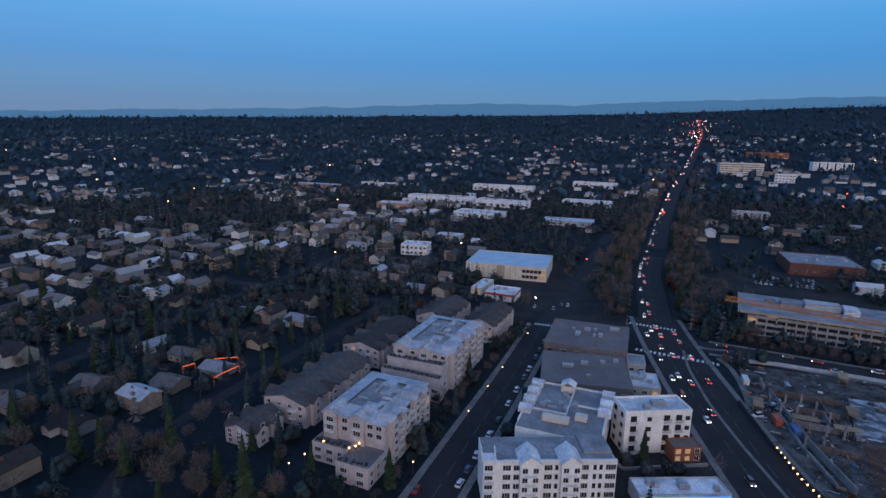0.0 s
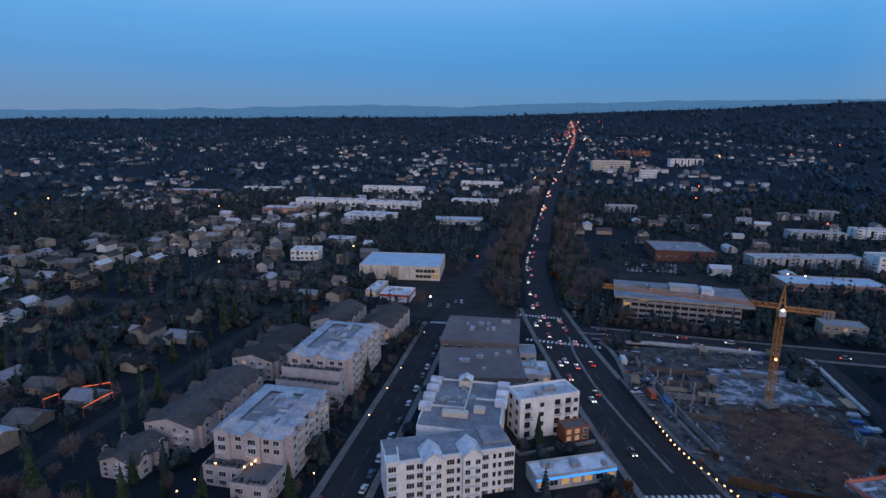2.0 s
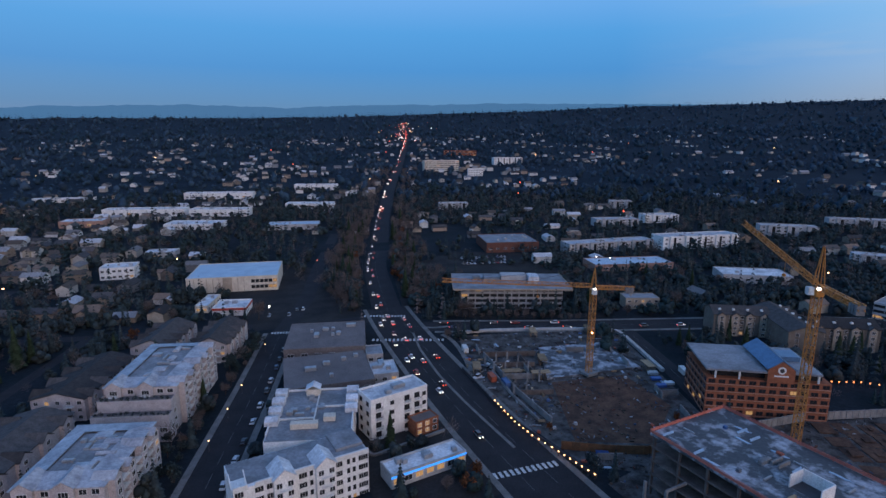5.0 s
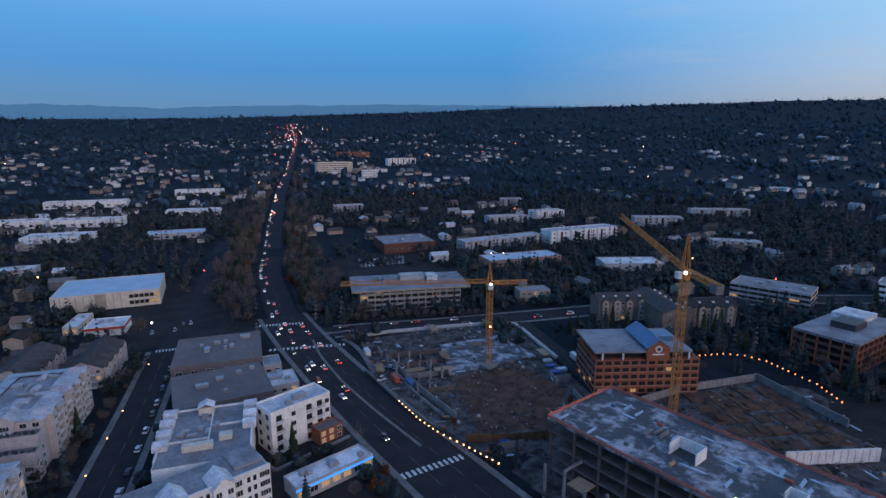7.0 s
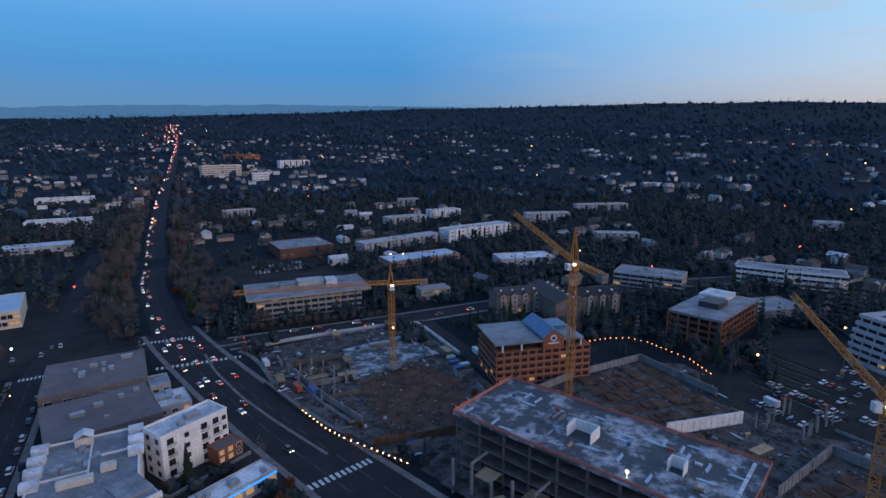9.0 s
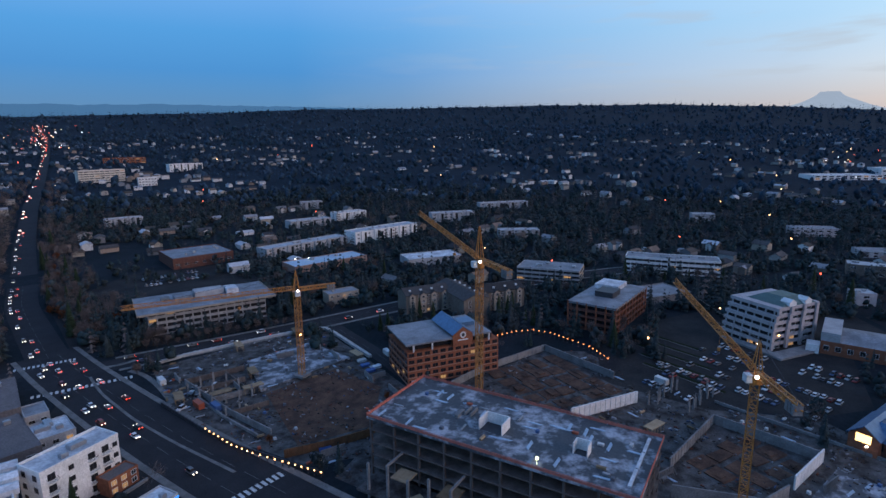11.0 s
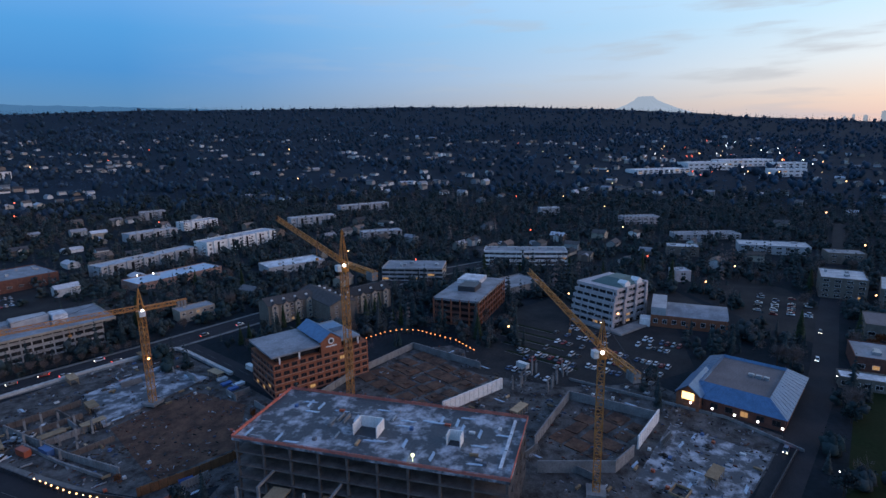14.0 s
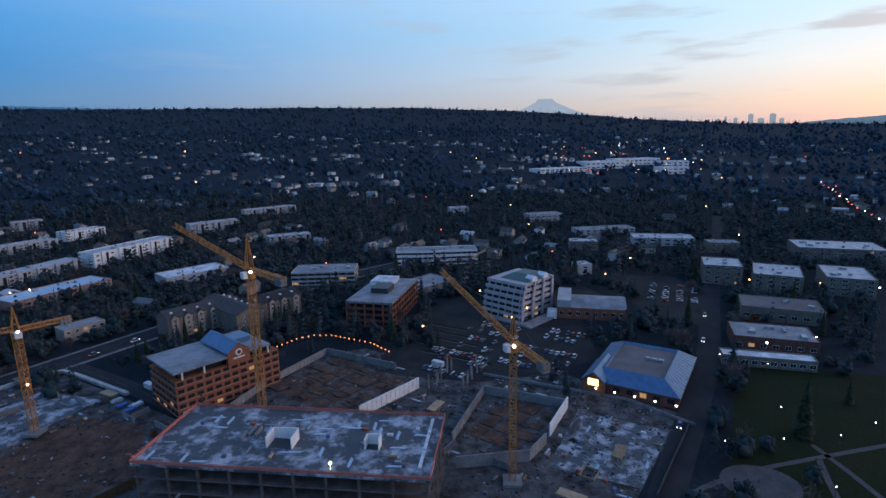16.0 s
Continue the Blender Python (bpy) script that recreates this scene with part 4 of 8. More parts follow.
row_house(-41, 212.5, 19.5, 46, 9.0, -26, "row of white town houses under a dark shingle roof", 2.6)
row_house(-18.8, 263.3, 20, 42, 9.0, -26, "row of white town houses with long dark roof", 2.6)
row_house(14, 302, 18, 34, 9.0, -26, "dark-roofed town houses with many gables")
row_house(39, 291, 16, 34, 9.0, -26, "gabled town houses beside the crossing")
row_house(-60, 184, 12, 16, 5.6, -26, "low brick and white porch house with dark roof", 2.4, 2)

# shops under broad flat roofs
flat_block("shop_row", "low shopping block under a broad tan roof", "shops", 74, 226, 38, 34, 6.5, -14, M_ROOFT, M_ROOFT, 1, 6, (3, 2), "fr", 0.06, 0.25, 5, 11)
flat_block("shop_row", "low shopping block with a dull grey-brown roof", "shops", 88, 267, 40, 38, 6.8, -22, M_ROOFT, M_ROOFT, 1, 6, (3, 2), "fr", 0.06, 0.25, 7, 12)
flat_block("shop_annex", "small flat annex with pale roof behind the shops", "shop", 98, 219, 13, 15, 4.2, -16, M_GREYW, M_ROOFW, 1, 4, (2, 1.4), "fr", 0.1, 0.5, 3, 13)
flat_block("shop_annex", "grey flat-roofed shop annex near the crossing", "shop", 103, 240, 8, 12, 4.5, -18, M_GREYW, M_ROOFG, 1, 4, (2, 1.4), "fr", 0.1, 0.5, 2, 14)

# office with long overhanging roof
of = flat_block("office_building", "long four-storey concrete office with an overhanging flat roof", "office", 221, 283.5, 66, 31, 14.2, -30, M_GREYW, M_ROOFG, 4, 4.6, (3.8, 1.7), "flr", 0.03, 0, 5, 21, 2, M_DARKM, roof_over=5.2)
bm = bmesh.new()
box(bm, -38.4, 38.4, -20.8, -20.41, 13.7, 14.9)
box(bm, -38.4, -38.0, -20.4, 20.5, 13.7, 14.9)
box(bm, 38.0, 38.4, -20.4, 20.5, 13.7, 14.9)
part("fascia", bm, M_TAN, of, "tan roof fascia")
for x0, x1, y0, y1, h_, m_ in ((-17, -7, -3, 8, 2.6, M_ROOFG), (-5, 12, 2, 12, 3.0, M_GREYW), (13, 20, -2, 9, 3.2, M_ROOFW), (-24, -19, 3, 9, 1.6, M_CONC)):
    bm = bmesh.new()
    box(bm, x0, x1, y0, y1, 14.53, 14.53 + h_)
    box(bm, x0 + 0.4, x1 - 0.4, y0 + 0.4, y1 - 0.4, 14.54 + h_, 14.75 + h_)
    for k in range(int((x1 - x0) / 1.2)):
        box(bm, x0 + 0.4 + k * 1.2, x0 + 0.9 + k * 1.2, y0 - 0.08, y0 - 0.004, 14.8, 14.3 + h_)
    part("roof_plant", bm, m_, of, "louvred rooftop plant room")

# big store with pale blue roof
wh = flat_block("store_building", "large cream store with a pale blue flat roof", "store", 72, 423, 62, 46, 10.5, -19, M_CREAM, M_ROOFBLUE, 0, 5, (3, 2), "f", 0.1, 0.5, 0, 31)
for k in range(6):
    part_mesh("window", window_mesh(2.4, 2.2, k > 3, M_DARKM, 1), None, wh, "", pose(14 + k * 3, -23, 2.0))
    part_mesh("window", window_mesh(2.4, 2.2, k > 4, M_DARKM, 1), None, wh, "", pose(14 + k * 3, -23, 6.2))
for k in range(10):
    bm = bmesh.new()
    box(bm, -30 + k * 4.2 - 0.15, -30 + k * 4.2 + 0.15, -23.25, -23.003, 0, 10)
    part("pilaster", bm, M_TAN, wh)
bm = bmesh.new()
box(bm, -6.5, -0.5, -23.6, -23.26, 0, 10.4)
part("entrance_panel", bm, M_TAN, wh)
fs = flat_block("fuel_station", "fuel station canopy with a red-edged white roof", "fuel station", 56, 354, 20, 18, 4.6, -24, M_WHITE, M_ROOFW, 0, 5, (3, 2), "f", 0, 0.9, 2, 32)
bm = bmesh.new()
box(bm, -10.2, 10.2, -9.25, -9.1, 3.7, 5.1)
box(bm, 10.1, 10.25, -9.1, 9, 3.7, 5.1)
part("red_fascia", bm, M_RED, fs, "red canopy edge")
flat_block("shop_row", "narrow pale shop beside the fuel station", "shop", 44, 372, 8, 26, 4.4, -26, M_CREAM, M_ROOFW, 1, 4, (2, 1.6), "fr", 0.3, 0.5, 2, 33)

# ---- mid-distance buildings ----
LONG = "long low white commercial building among trees"
flat_block("warehouse", LONG, "warehouse", 31, 808, 100, 22, 9, -22, M_WHITE, M_ROOFW, 1, 9, (4, 2), "f", 0.03, 0.7, 4, 41, group="pale commercial sheds")
flat_block("warehouse", LONG, "warehouse", 116, 767, 75, 22, 9, -26, M_WHITE, M_ROOFW, 1, 9, (4, 2), "f", 0.03, 0.7, 4, 42, group="pale commercial sheds")
flat_block("warehouse", "low pale warehouse with a broad white roof", "warehouse", 76, 692, 62, 30, 6, -26, M_WHITE, M_ROOFW, 1, 8, (4, 2), "f", 0.03, 0.7, 5, 43, group="pale commercial sheds")
flat_block("warehouse", LONG, "warehouse", 140, 924, 103, 20, 10, -22, M_WHITE, M_ROOFW, 1, 9, (4, 2), "f", 0.03, 0.7, 4, 44, group="pale commercial sheds")
flat_block("warehouse", "bright white commercial hall beside the avenue", "warehouse", 310, 965, 75, 22, 9, -26, M_WHITE, M_ROOFW, 1, 9, (4, 2), "f", 0.03, 0.7, 4, 45, group="pale commercial sheds")
flat_block("warehouse", "white roofed sales hall behind a full car park", "warehouse", 240, 778, 68, 24, 6.7, -26, M_WHITE, M_ROOFW, 1, 8, (4, 2), "f", 0.05, 0.7, 4, 46, group="pale commercial sheds")
flat_block("warehouse", LONG, "warehouse", -76, 978, 65, 15, 6, -17, M_WHITE, M_ROOFW, 1, 9, (4, 2), "f", 0.03, 0.7, 3, 47, group="pale commercial sheds")
flat_block("warehouse", "pale brick warehouse with light roof", "warehouse", -36, 757, 45, 25, 7, -17, M_PINK, M_ROOFW, 1, 8, (4, 2), "f", 0.03, 0.7, 3, 48, group="pale commercial sheds")
flat_block("warehouse", "low hall with a dull blue roof", "warehouse", 176, 637, 58, 25, 6, -20, M_GREYW, M_ROOFBLUE, 1, 8, (3, 2), "f", 0.05, 0.7, 2, 49)
flat_block("small_office", "white two-storey flat-roofed office", "office", -4, 489, 24, 18, 9, -14, M_WHITE, M_ROOFW, 2, 4, (2.2, 1.6), "fr", 0.08, 0.6, 2, 50)
flat_block("small_office", "low grey shop with parked cars", "shop", 30, 550, 26, 16, 6, -19, M_GREYW, M_ROOFW, 1, 5, (2.4, 1.6), "f", 0.2, 0.6, 2, 51)
flat_block("warehouse", "long shed with a faded blue roof", "warehouse", -180, 958, 84, 20, 6, -20, M_PINK, M_ROOFBLUE, 1, 9, (4, 2), "f", 0.03, 0.6, 2, 52)
flat_block("far_office", "pale banded office block on the hillside", "office", 663, 1123, 84, 20, 22, -14, M_CREAM, M_ROOFW, 5, 9, (8.0, 1.5), "f", 0.05, 0.8, 2, 53)
flat_block("far_office", "reddish brick office on the hillside", "office", 889, 1394, 96, 20, 15, -30, M_BRICK, M_ROOFT, 3, 12, (8, 2), "f", 0.1, 0.8, 2, 54)
flat_block("far_office", "white block on the wooded hillside", "office", 669, 987, 32, 14, 15, -26, M_WHITE, M_ROOFW, 3, 5, (3, 1.8), "f", 0.05, 0.8, 2, 55)
APT = "white three-storey apartment house among dark trees"
for k, (x, y, w, d, h, rot) in enumerate(((869, 1138, 76, 20, 16, -16), (414, 666, 41, 16, 9, -23), (620, 543, 31, 14, 10, -40), (516, 458, 53, 18, 8.5, -24), (581, 446, 44, 18, 9, -24), (412, 373, 94, 18, 9, -14),
                                          (497, 336, 86, 20, 12.5, -18), (626, 315, 57, 16, 11, -45), (733, 287, 73, 14, 10, -46), (572, 205, 45, 16, 7.3, -60))):
    flat_block("apartment_house", APT if k in (0, 4, 6) else "pale grey three-storey apartment house among dark trees", "apartment house", x, y, w, d, h, rot, M_WHITE if k in (0, 4, 6) else M_GREYW, M_ROOFP, 3, 7.0, (2.4, 1.4), "f", 0.02, 0.7, 3, 60 + k, group="white apartment houses")
for ob in [o for o in bpy.data.objects if o.name.split(".")[0] == "apartment_house"]:
    wall_ = next(c for c in ob.children if c.name.startswith("wall"))
    xs = [v.co.x for v in wall_.data.vertices]
    y0_, h_ = min(v.co.y for v in wall_.data.vertices), max(v.co.z for v in wall_.data.vertices)
    n_ = max(2, int((max(xs) - min(xs)) / 15))
    for k in range(n_):
        u = min(xs) + (max(xs) - min(xs)) * (k + 0.5) / n_
        bm = bmesh.new()
        box(bm, u - 1.9, u + 1.9, y0_ - 1.6, y0_ - 0.01, -1.5, h_ + 1.3)
        part("bay", bm, wall_.data.materials[0], ob, "projecting stair bay")
        # Thin dark strip on the wall imitates the shade of a balcony recess.
        bm = bmesh.new()
        box(bm, u + 2.6, u + 5.6, y0_ - 0.14, y0_ - 0.125, 0.4, h_ - 0.6)
        part("loggia", bm, M_GLASS, ob, "dark strip standing in for a shaded balcony recess")
flat_block("flat_hall", "low hall with a pale blue flat roof", "hall", 372, 313, 70, 26, 5.5, -22, M_PINK, M_ROOFBLUE, 1, 7, (3, 1.6), "f", 0.05, 0.6, 2, 71)
flat_block("flat_hall", "large low hall with a dark grey roof", "hall", 333, 433, 52, 48, 9, -22, M_BRICKD, M_ROOFG, 1, 7, (3, 1.6), "f", 0.08, 0.7, 6, 72)
flat_block("flat_hall", "white-roofed hall beneath the crane", "hall", 424, 235, 50, 26, 6, -40, M_GREYW, M_ROOFW, 1, 7, (3, 1.6), "f", 0.05, 0.6, 1, 73)
flat_block("yellow_house", "small yellow two-storey building at the street", "building", 290, 232, 22, 12, 7, -30, M_TAN, M_ROOFG, 2, 4, (1.8, 1.4), "f", 0.3, 0.5, 1, 74)
flat_block("banded_office", "grey office with dark ribbon windows", "office", 412, 120, 48, 26, 10, -84, M_GREYW, M_ROOFG, 3, 6, (5.4, 1.5), "flr", 0.05, 0.6, 4, 75, 2, M_DARKM)
flat_block("white_office", "white office wing with dark ribbon windows", "office", 473.5, 56, 33, 20, 12, -86.7, M_WHITE, M_ROOFG, 3, 4.6, (4.1, 1.6), "fl", 0.03, 0.6, 3, 76, 2, M_DARKM, group="white office wings")
flat_block("white_office", "white office wing with dark ribbon windows", "office", 477.5, 20.5, 37, 20, 12, -81.5, M_WHITE, M_ROOFG, 3, 4.6, (4.1, 1.6), "fr", 0.03, 0.6, 3, 77, 2, M_DARKM, group="white office wings")
flat_block("office_link", "glazed stair link between two white office wings", "office", 472, 39.3, 4.2, 8, 13.2, -84, M_GREYW, M_ROOFG, 3, 3.8, (3.4, 2.6), "f", 0.1, 0.5, 0, 78, 2, M_DARKM)
for k, (x, y, w, d, h, rot) in enumerate(((741, 27, 26, 14, 9, -72), (691, -82, 43, 22, 8.5, -74), (530, -102, 27, 18, 8.3, -96), (612, -139, 65, 22, 5, -78), (434, -83, 12, 12, 8, -74), (514, -226, 27, 18, 9, -96), (550, -183, 57, 25, 7.5, -99))):
    flat_block("low_block", "pale flat-roofed block in the trees", "building", x, y, w, d, h, rot, (M_GREYW, M_CONDO, M_DIMTAN)[k % 3], (M_ROOFP, M_ROOFG)[k % 2], 2, 7, (3.4, 1.5), "f", 0.03, 0.6, 2, 80 + k)
flat_block("apartment_slab", "blocky pale apartment building with flat roofs", "apartment house", 412, -182, 26, 30, 13.5, -108, M_DIMTAN, M_ROOFP, 4, 6.5, (3.2, 1.5), "fr", 0.02, 0.7, 4, 91)
flat_block("apartment_slab", "long pale apartment building with flat roof", "apartment house", 392, -212, 30, 38, 12, -115, M_DIMTAN, M_ROOFP, 4, 6.5, (3.2, 1.5), "fr", 0.02, 0.7, 6, 92)
flat_block("apartment_slab", "pale apartment building beside dark conifers", "apartment house", 384, -254, 28, 40, 12, -112, M_DIMTAN, M_ROOFP, 4, 6.5, (3.2, 1.5), "fr", 0.02, 0.7, 6, 93)
flat_block("apartment_slab", "broad pale-roofed apartment building", "apartment house", 492, -314, 66, 40, 9, -106, M_DIMTAN, M_ROOFP, 3, 5, (2.2, 1.5), "f", 0.02, 0.7, 8, 94)
flat_block("park_pavilion", "long low building with a white roof edge", "pavilion", 254, -137, 40, 9, 4.6, -103, M_DIMTAN, M_ROOFW, 1, 4, (2.6, 1.8), "f", 0.12, 0.7, 0, 95)
flat_block("park_hall", "low hall with roof plant and grey roof", "hall", 280, -152, 38, 24, 7, -106, M_BRICKD, M_ROOFG, 1, 5, (2.6, 1.8), "fr", 0.05, 0.6, 8, 96)
flat_block("school_hall", "tan hall with a wide shallow roof", "hall", 326, -180, 42, 26, 8, -110, M_DIMTAN, M_ROOFT, 1, 6, (3, 1.8), "f", 0.03, 0.5, 3, 97)
for k, (x, y, w, d, h, rot) in enumerate(((1330, -290, 100, 50, 16, -73), (1420, -390, 120, 50, 15, -73), (1246, -180, 120, 50, 8, -66), (1230, -420, 60, 40, 14, -80), (1380, -470, 70, 40, 13, -80))):
    flat_block("shopping_centre", "far white shopping centre halls in the valley", "shopping centre", x, y, w, d, h, rot, M_WHITE, M_ROOFW, 2, 12, (7, 2.4), "f", 0.08, 1, 5, 100 + k, group="far shopping centre")


def theatre():
    r = root("theatre_hall", pose(333, -70, 0, 0, 0, -100), "brick theatre hall with a curved grey roof", "theatre")
    claim(333, -70, 44, 36, -100)
    bm = bmesh.new()
    box(bm, -20, 20, -14, 14, -0.5, 7)
    part("wall", bm, M_BRICK, r)
    bm = bmesh.new()
    n = 10
    for k in range(n):
        a, b = k / n, (k + 1) / n
        ya, yb = -14 + 28 * a, -14 + 28 * b
        za, zb = 7.01 + 3.2 * math.sin(math.pi * a), 7.01 + 3.2 * math.sin(math.pi * b)
        poly(bm, [(-12, ya, za), (20.4, ya, za), (20.4, yb, zb), (-12, yb, zb)])
        poly(bm, [(20.4, ya, 7.0), (20.4, yb, 7.0), (20.4, yb, zb), (20.4, ya, za)])
    part("roof", bm, M_ROOFG, r)
    bm = bmesh.new()
    box(bm, -20.2, -12.01, -14.2, 14.2, 7.01, 11.5)
    part("stage_tower", bm, M_GREYW, r)
    bm = bmesh.new()
    box(bm, -26, -20.3, -16, -8, -0.4, 4.5)
    part("entrance", bm, M_WHITE, r, "bright white entrance box")
    wall_windows(r, 40, 28, 1, 7, 5, (2.2, 2.4), "fr", 0.02, random.Random(2))


theatre()


def clock_office():
    """Red-brick office with a setback top floor, blue gabled skylight and a round emblem."""
    r = root("brick_office", pose(222, 117, 0, 0, 0, -39), "red brick office with blue gabled roof and round sign", "office")
    claim(222, 117, 50, 32, -39)
    w, d, h = 46, 27, 16
    bm = bmesh.new()
    box(bm, -w / 2, w / 2, -d / 2, d / 2, -0.5, h)
    part("wall", bm, M_BRICK, r)
    for s in range(5):
        bm = bmesh.new()
        z = s * 3.2 + 0.75
        for x0, x1, y0, y1 in ((-w / 2 - 0.12, w / 2 + 0.12, -d / 2 - 0.12, -d / 2 - 0.004), (-w / 2 - 0.12, -w / 2 - 0.004, -d / 2, d / 2), (w / 2 + 0.004, w / 2 + 0.12, -d / 2, d / 2)):
            box(bm, x0, x1, y0, y1, z - 0.25, z)
        part("brick_course", bm, M_PINK, r, "paler brick string course")
    wall_windows(r, w, d, 5, h, 3.7, (2.5, 1.55), "flr", 0.07, random.Random(6), 1, M_BRICKD)
    bm = bmesh.new()
    box(bm, -w / 2 + 2.5, w / 2 - 2.5, -d / 2 + 2.5, d / 2 - 2.5, h + 0.004, h + 3.2)
    part("top_floor", bm, M_GLASS, r, "recessed dark glazed top floor")
    bm = bmesh.new()
    box(bm, -w / 2 - 0.6, -1, -d / 2 - 0.6, d / 2 + 0.6, h + 3.25, h + 4.0)
    box(bm, 9, w / 2 - 4, -d / 2 - 0.6, d / 2 + 0.6, h + 3.25, h + 4.0)
    box(bm, -1, 9, -d / 2 + 1.5, d / 2 + 0.6, h + 3.25, h + 3.9)
    part("roof", bm, M_ROOFG, r, "grey projecting flat roof")
    for x in (-20, -11, 12, 18):
        bm = bmesh.new()
        box(bm, x - 0.3, x + 0.3, -d / 2 - 0.3, -d / 2 + 0.3, h + 0.004, h + 3.24)
        part("column", bm, M_TRIM, r)
    bm = bmesh.new()
    gable_wall(bm, -0.99, 8.99, -d / 2 - 0.8, -d / 2 + 1.49, h - 0.5, h + 5, 3.6, "y")
    part("gable_front", bm, M_BRICK, r)
    bm = bmesh.new()
    gable(bm, -1, 9, -d / 2 - 0.7, d / 2 - 3, h + 5.05, 3.7, 0.4, 0.3, "y")
    part("gable_roof", bm, M_METALBLUE, r, "blue metal gable roof")
    bm = bmesh.new()
    bmesh.ops.create_cone(bm, cap_ends=True, segments=24, radius1=1.5, radius2=1.5, depth=0.2, matrix=pose(4, -d / 2 - 0.92, h + 4.9, 90, 0, 0))
    part("sign_disc", bm, M_TRIM, r, "round white sign")
    bm = bmesh.new()
    bmesh.ops.create_cone(bm, cap_ends=True, segments=24, radius1=0.85, radius2=0.85, depth=0.12, matrix=pose(4, -d / 2 - 1.08, h + 4.9, 90, 0, 0))
    part("sign_centre", bm, M_DARKM, r)
    bm = bmesh.new()
    box(bm, 1.4, 6.6, -d / 2 - 0.9, -d / 2 - 0.81, h + 2.2, h + 2.8)
    part("sign_bar", bm, M_TRIM, r, "plain pale sign bar")
    bm = bmesh.new()
    box(bm, 6, 16, -2, 6, h + 4.05, h + 6)
    part("roof_plant", bm, M_METALBLUE, r, "blue-grey plant enclosure")


clock_office()


def stepped_office():
    """Six-storey office with pale bands, its upper floors stepping back, white framed bays on the end face, low green roof."""
    r = root("stepped_office", pose(338, -26, 0, 0, 0, -130), "stepped six-storey office with pale bands and green roof", "office")
    claim(338, -26, 40, 42, -130)
    for s in range(6):
        z = s * 3.7
        x0, x1 = -15.5 + s * 0.3, 14.0
        y0, y1 = -18 + (0, 0, 0.2, 0.6, 1.6, 3.0)[s], 17
        bm = bmesh.new()
        box(bm, x0 + 0.6, x1 - 0.5, y0 + 0.6, y1, z + 0.01, z + 1.9)
        part("glass_band", bm, M_GLASS, r, "dark ribbon window")
        bm = bmesh.new()
        box(bm, x0, x1, y0, y1 + 0.2, z + 1.91, z + 3.7)
        part("band", bm, M_CONDO, r, "pale spandrel band")
        for k in range(6):
            bm = bmesh.new()
            xx = x0 + 1.5 + k * (x1 - x0 - 3) / 5
            box(bm, xx - 0.3, xx + 0.3, y0 + 0.1, y0 + 0.59, z + 0.01, z + 1.9)
            part("pier", bm, M_GREYW, r)
        for k in range(4):
            bm = bmesh.new()
            yy = y0 + 1.0 + k * (y1 - y0 - 3) / 3
            box(bm, x1 + 0.01, x1 + 1.1, yy - 0.9, yy + 0.9, z + 0.05, z + 3.65)
            part("end_pier", bm, M_CONDO, r, "white projecting pier")
        for k in range(3):
            yy = y0 + 1.0 + (k + 0.5) * (y1 - y0 - 3) / 3
            part_mesh("window", window_mesh(3.4, 1.6, s < 2 and k == 1, M_TRIM, 2), None, r, "", pose(x1 - 0.49, yy, z + 0.2, 0, 0, 90))
        if s == 0:
            for k in range(2):
                part_mesh("window", window_mesh(3.4, 1.5, True, M_DARKM, 2), None, r, "warmly lit window", pose(x0 + 18 + k * 5, y0 + 0.6, z + 0.2))
    v0 = [(-8, -10), (13.8, -10), (13.8, 15), (-8, 15)]
    bm = bmesh.new()
    lo, hi = [bm.verts.new((a, b, 22.21)) for a, b in v0], [bm.verts.new((3.5 + (a - 3.5) * 0.45, 2.5 + (b - 2.5) * 0.45, 25.6)) for a, b in v0]
    for i in range(4):
        bm.faces.new((lo[i], lo[(i + 1) % 4], hi[(i + 1) % 4], hi[i]))
    bm.faces.new(hi)
    part("roof", bm, mat("dull_green_roof", (0.10, 0.16, 0.14), (0.075, 0.12, 0.11), 0.3, 3, 0.6), r, "dull green hipped metal roof")
    for yy in (-4, 8):
        bm = bmesh.new()
        gable_wall(bm, 9, 14.4, yy - 2.6, yy + 2.6, 22.22, 24.2, 1.6, "x")
        part("roof_gable", bm, M_WHITE, r, "white roof gable")
    bm = bmesh.new()
    box(bm, -10, 26, -25, -20, 0.0, 1.0)
    box(bm, 18, 26, -20, 14, 0.0, 1.0)
    part("terrace_wall", bm, M_CONC, r)


stepped_office()


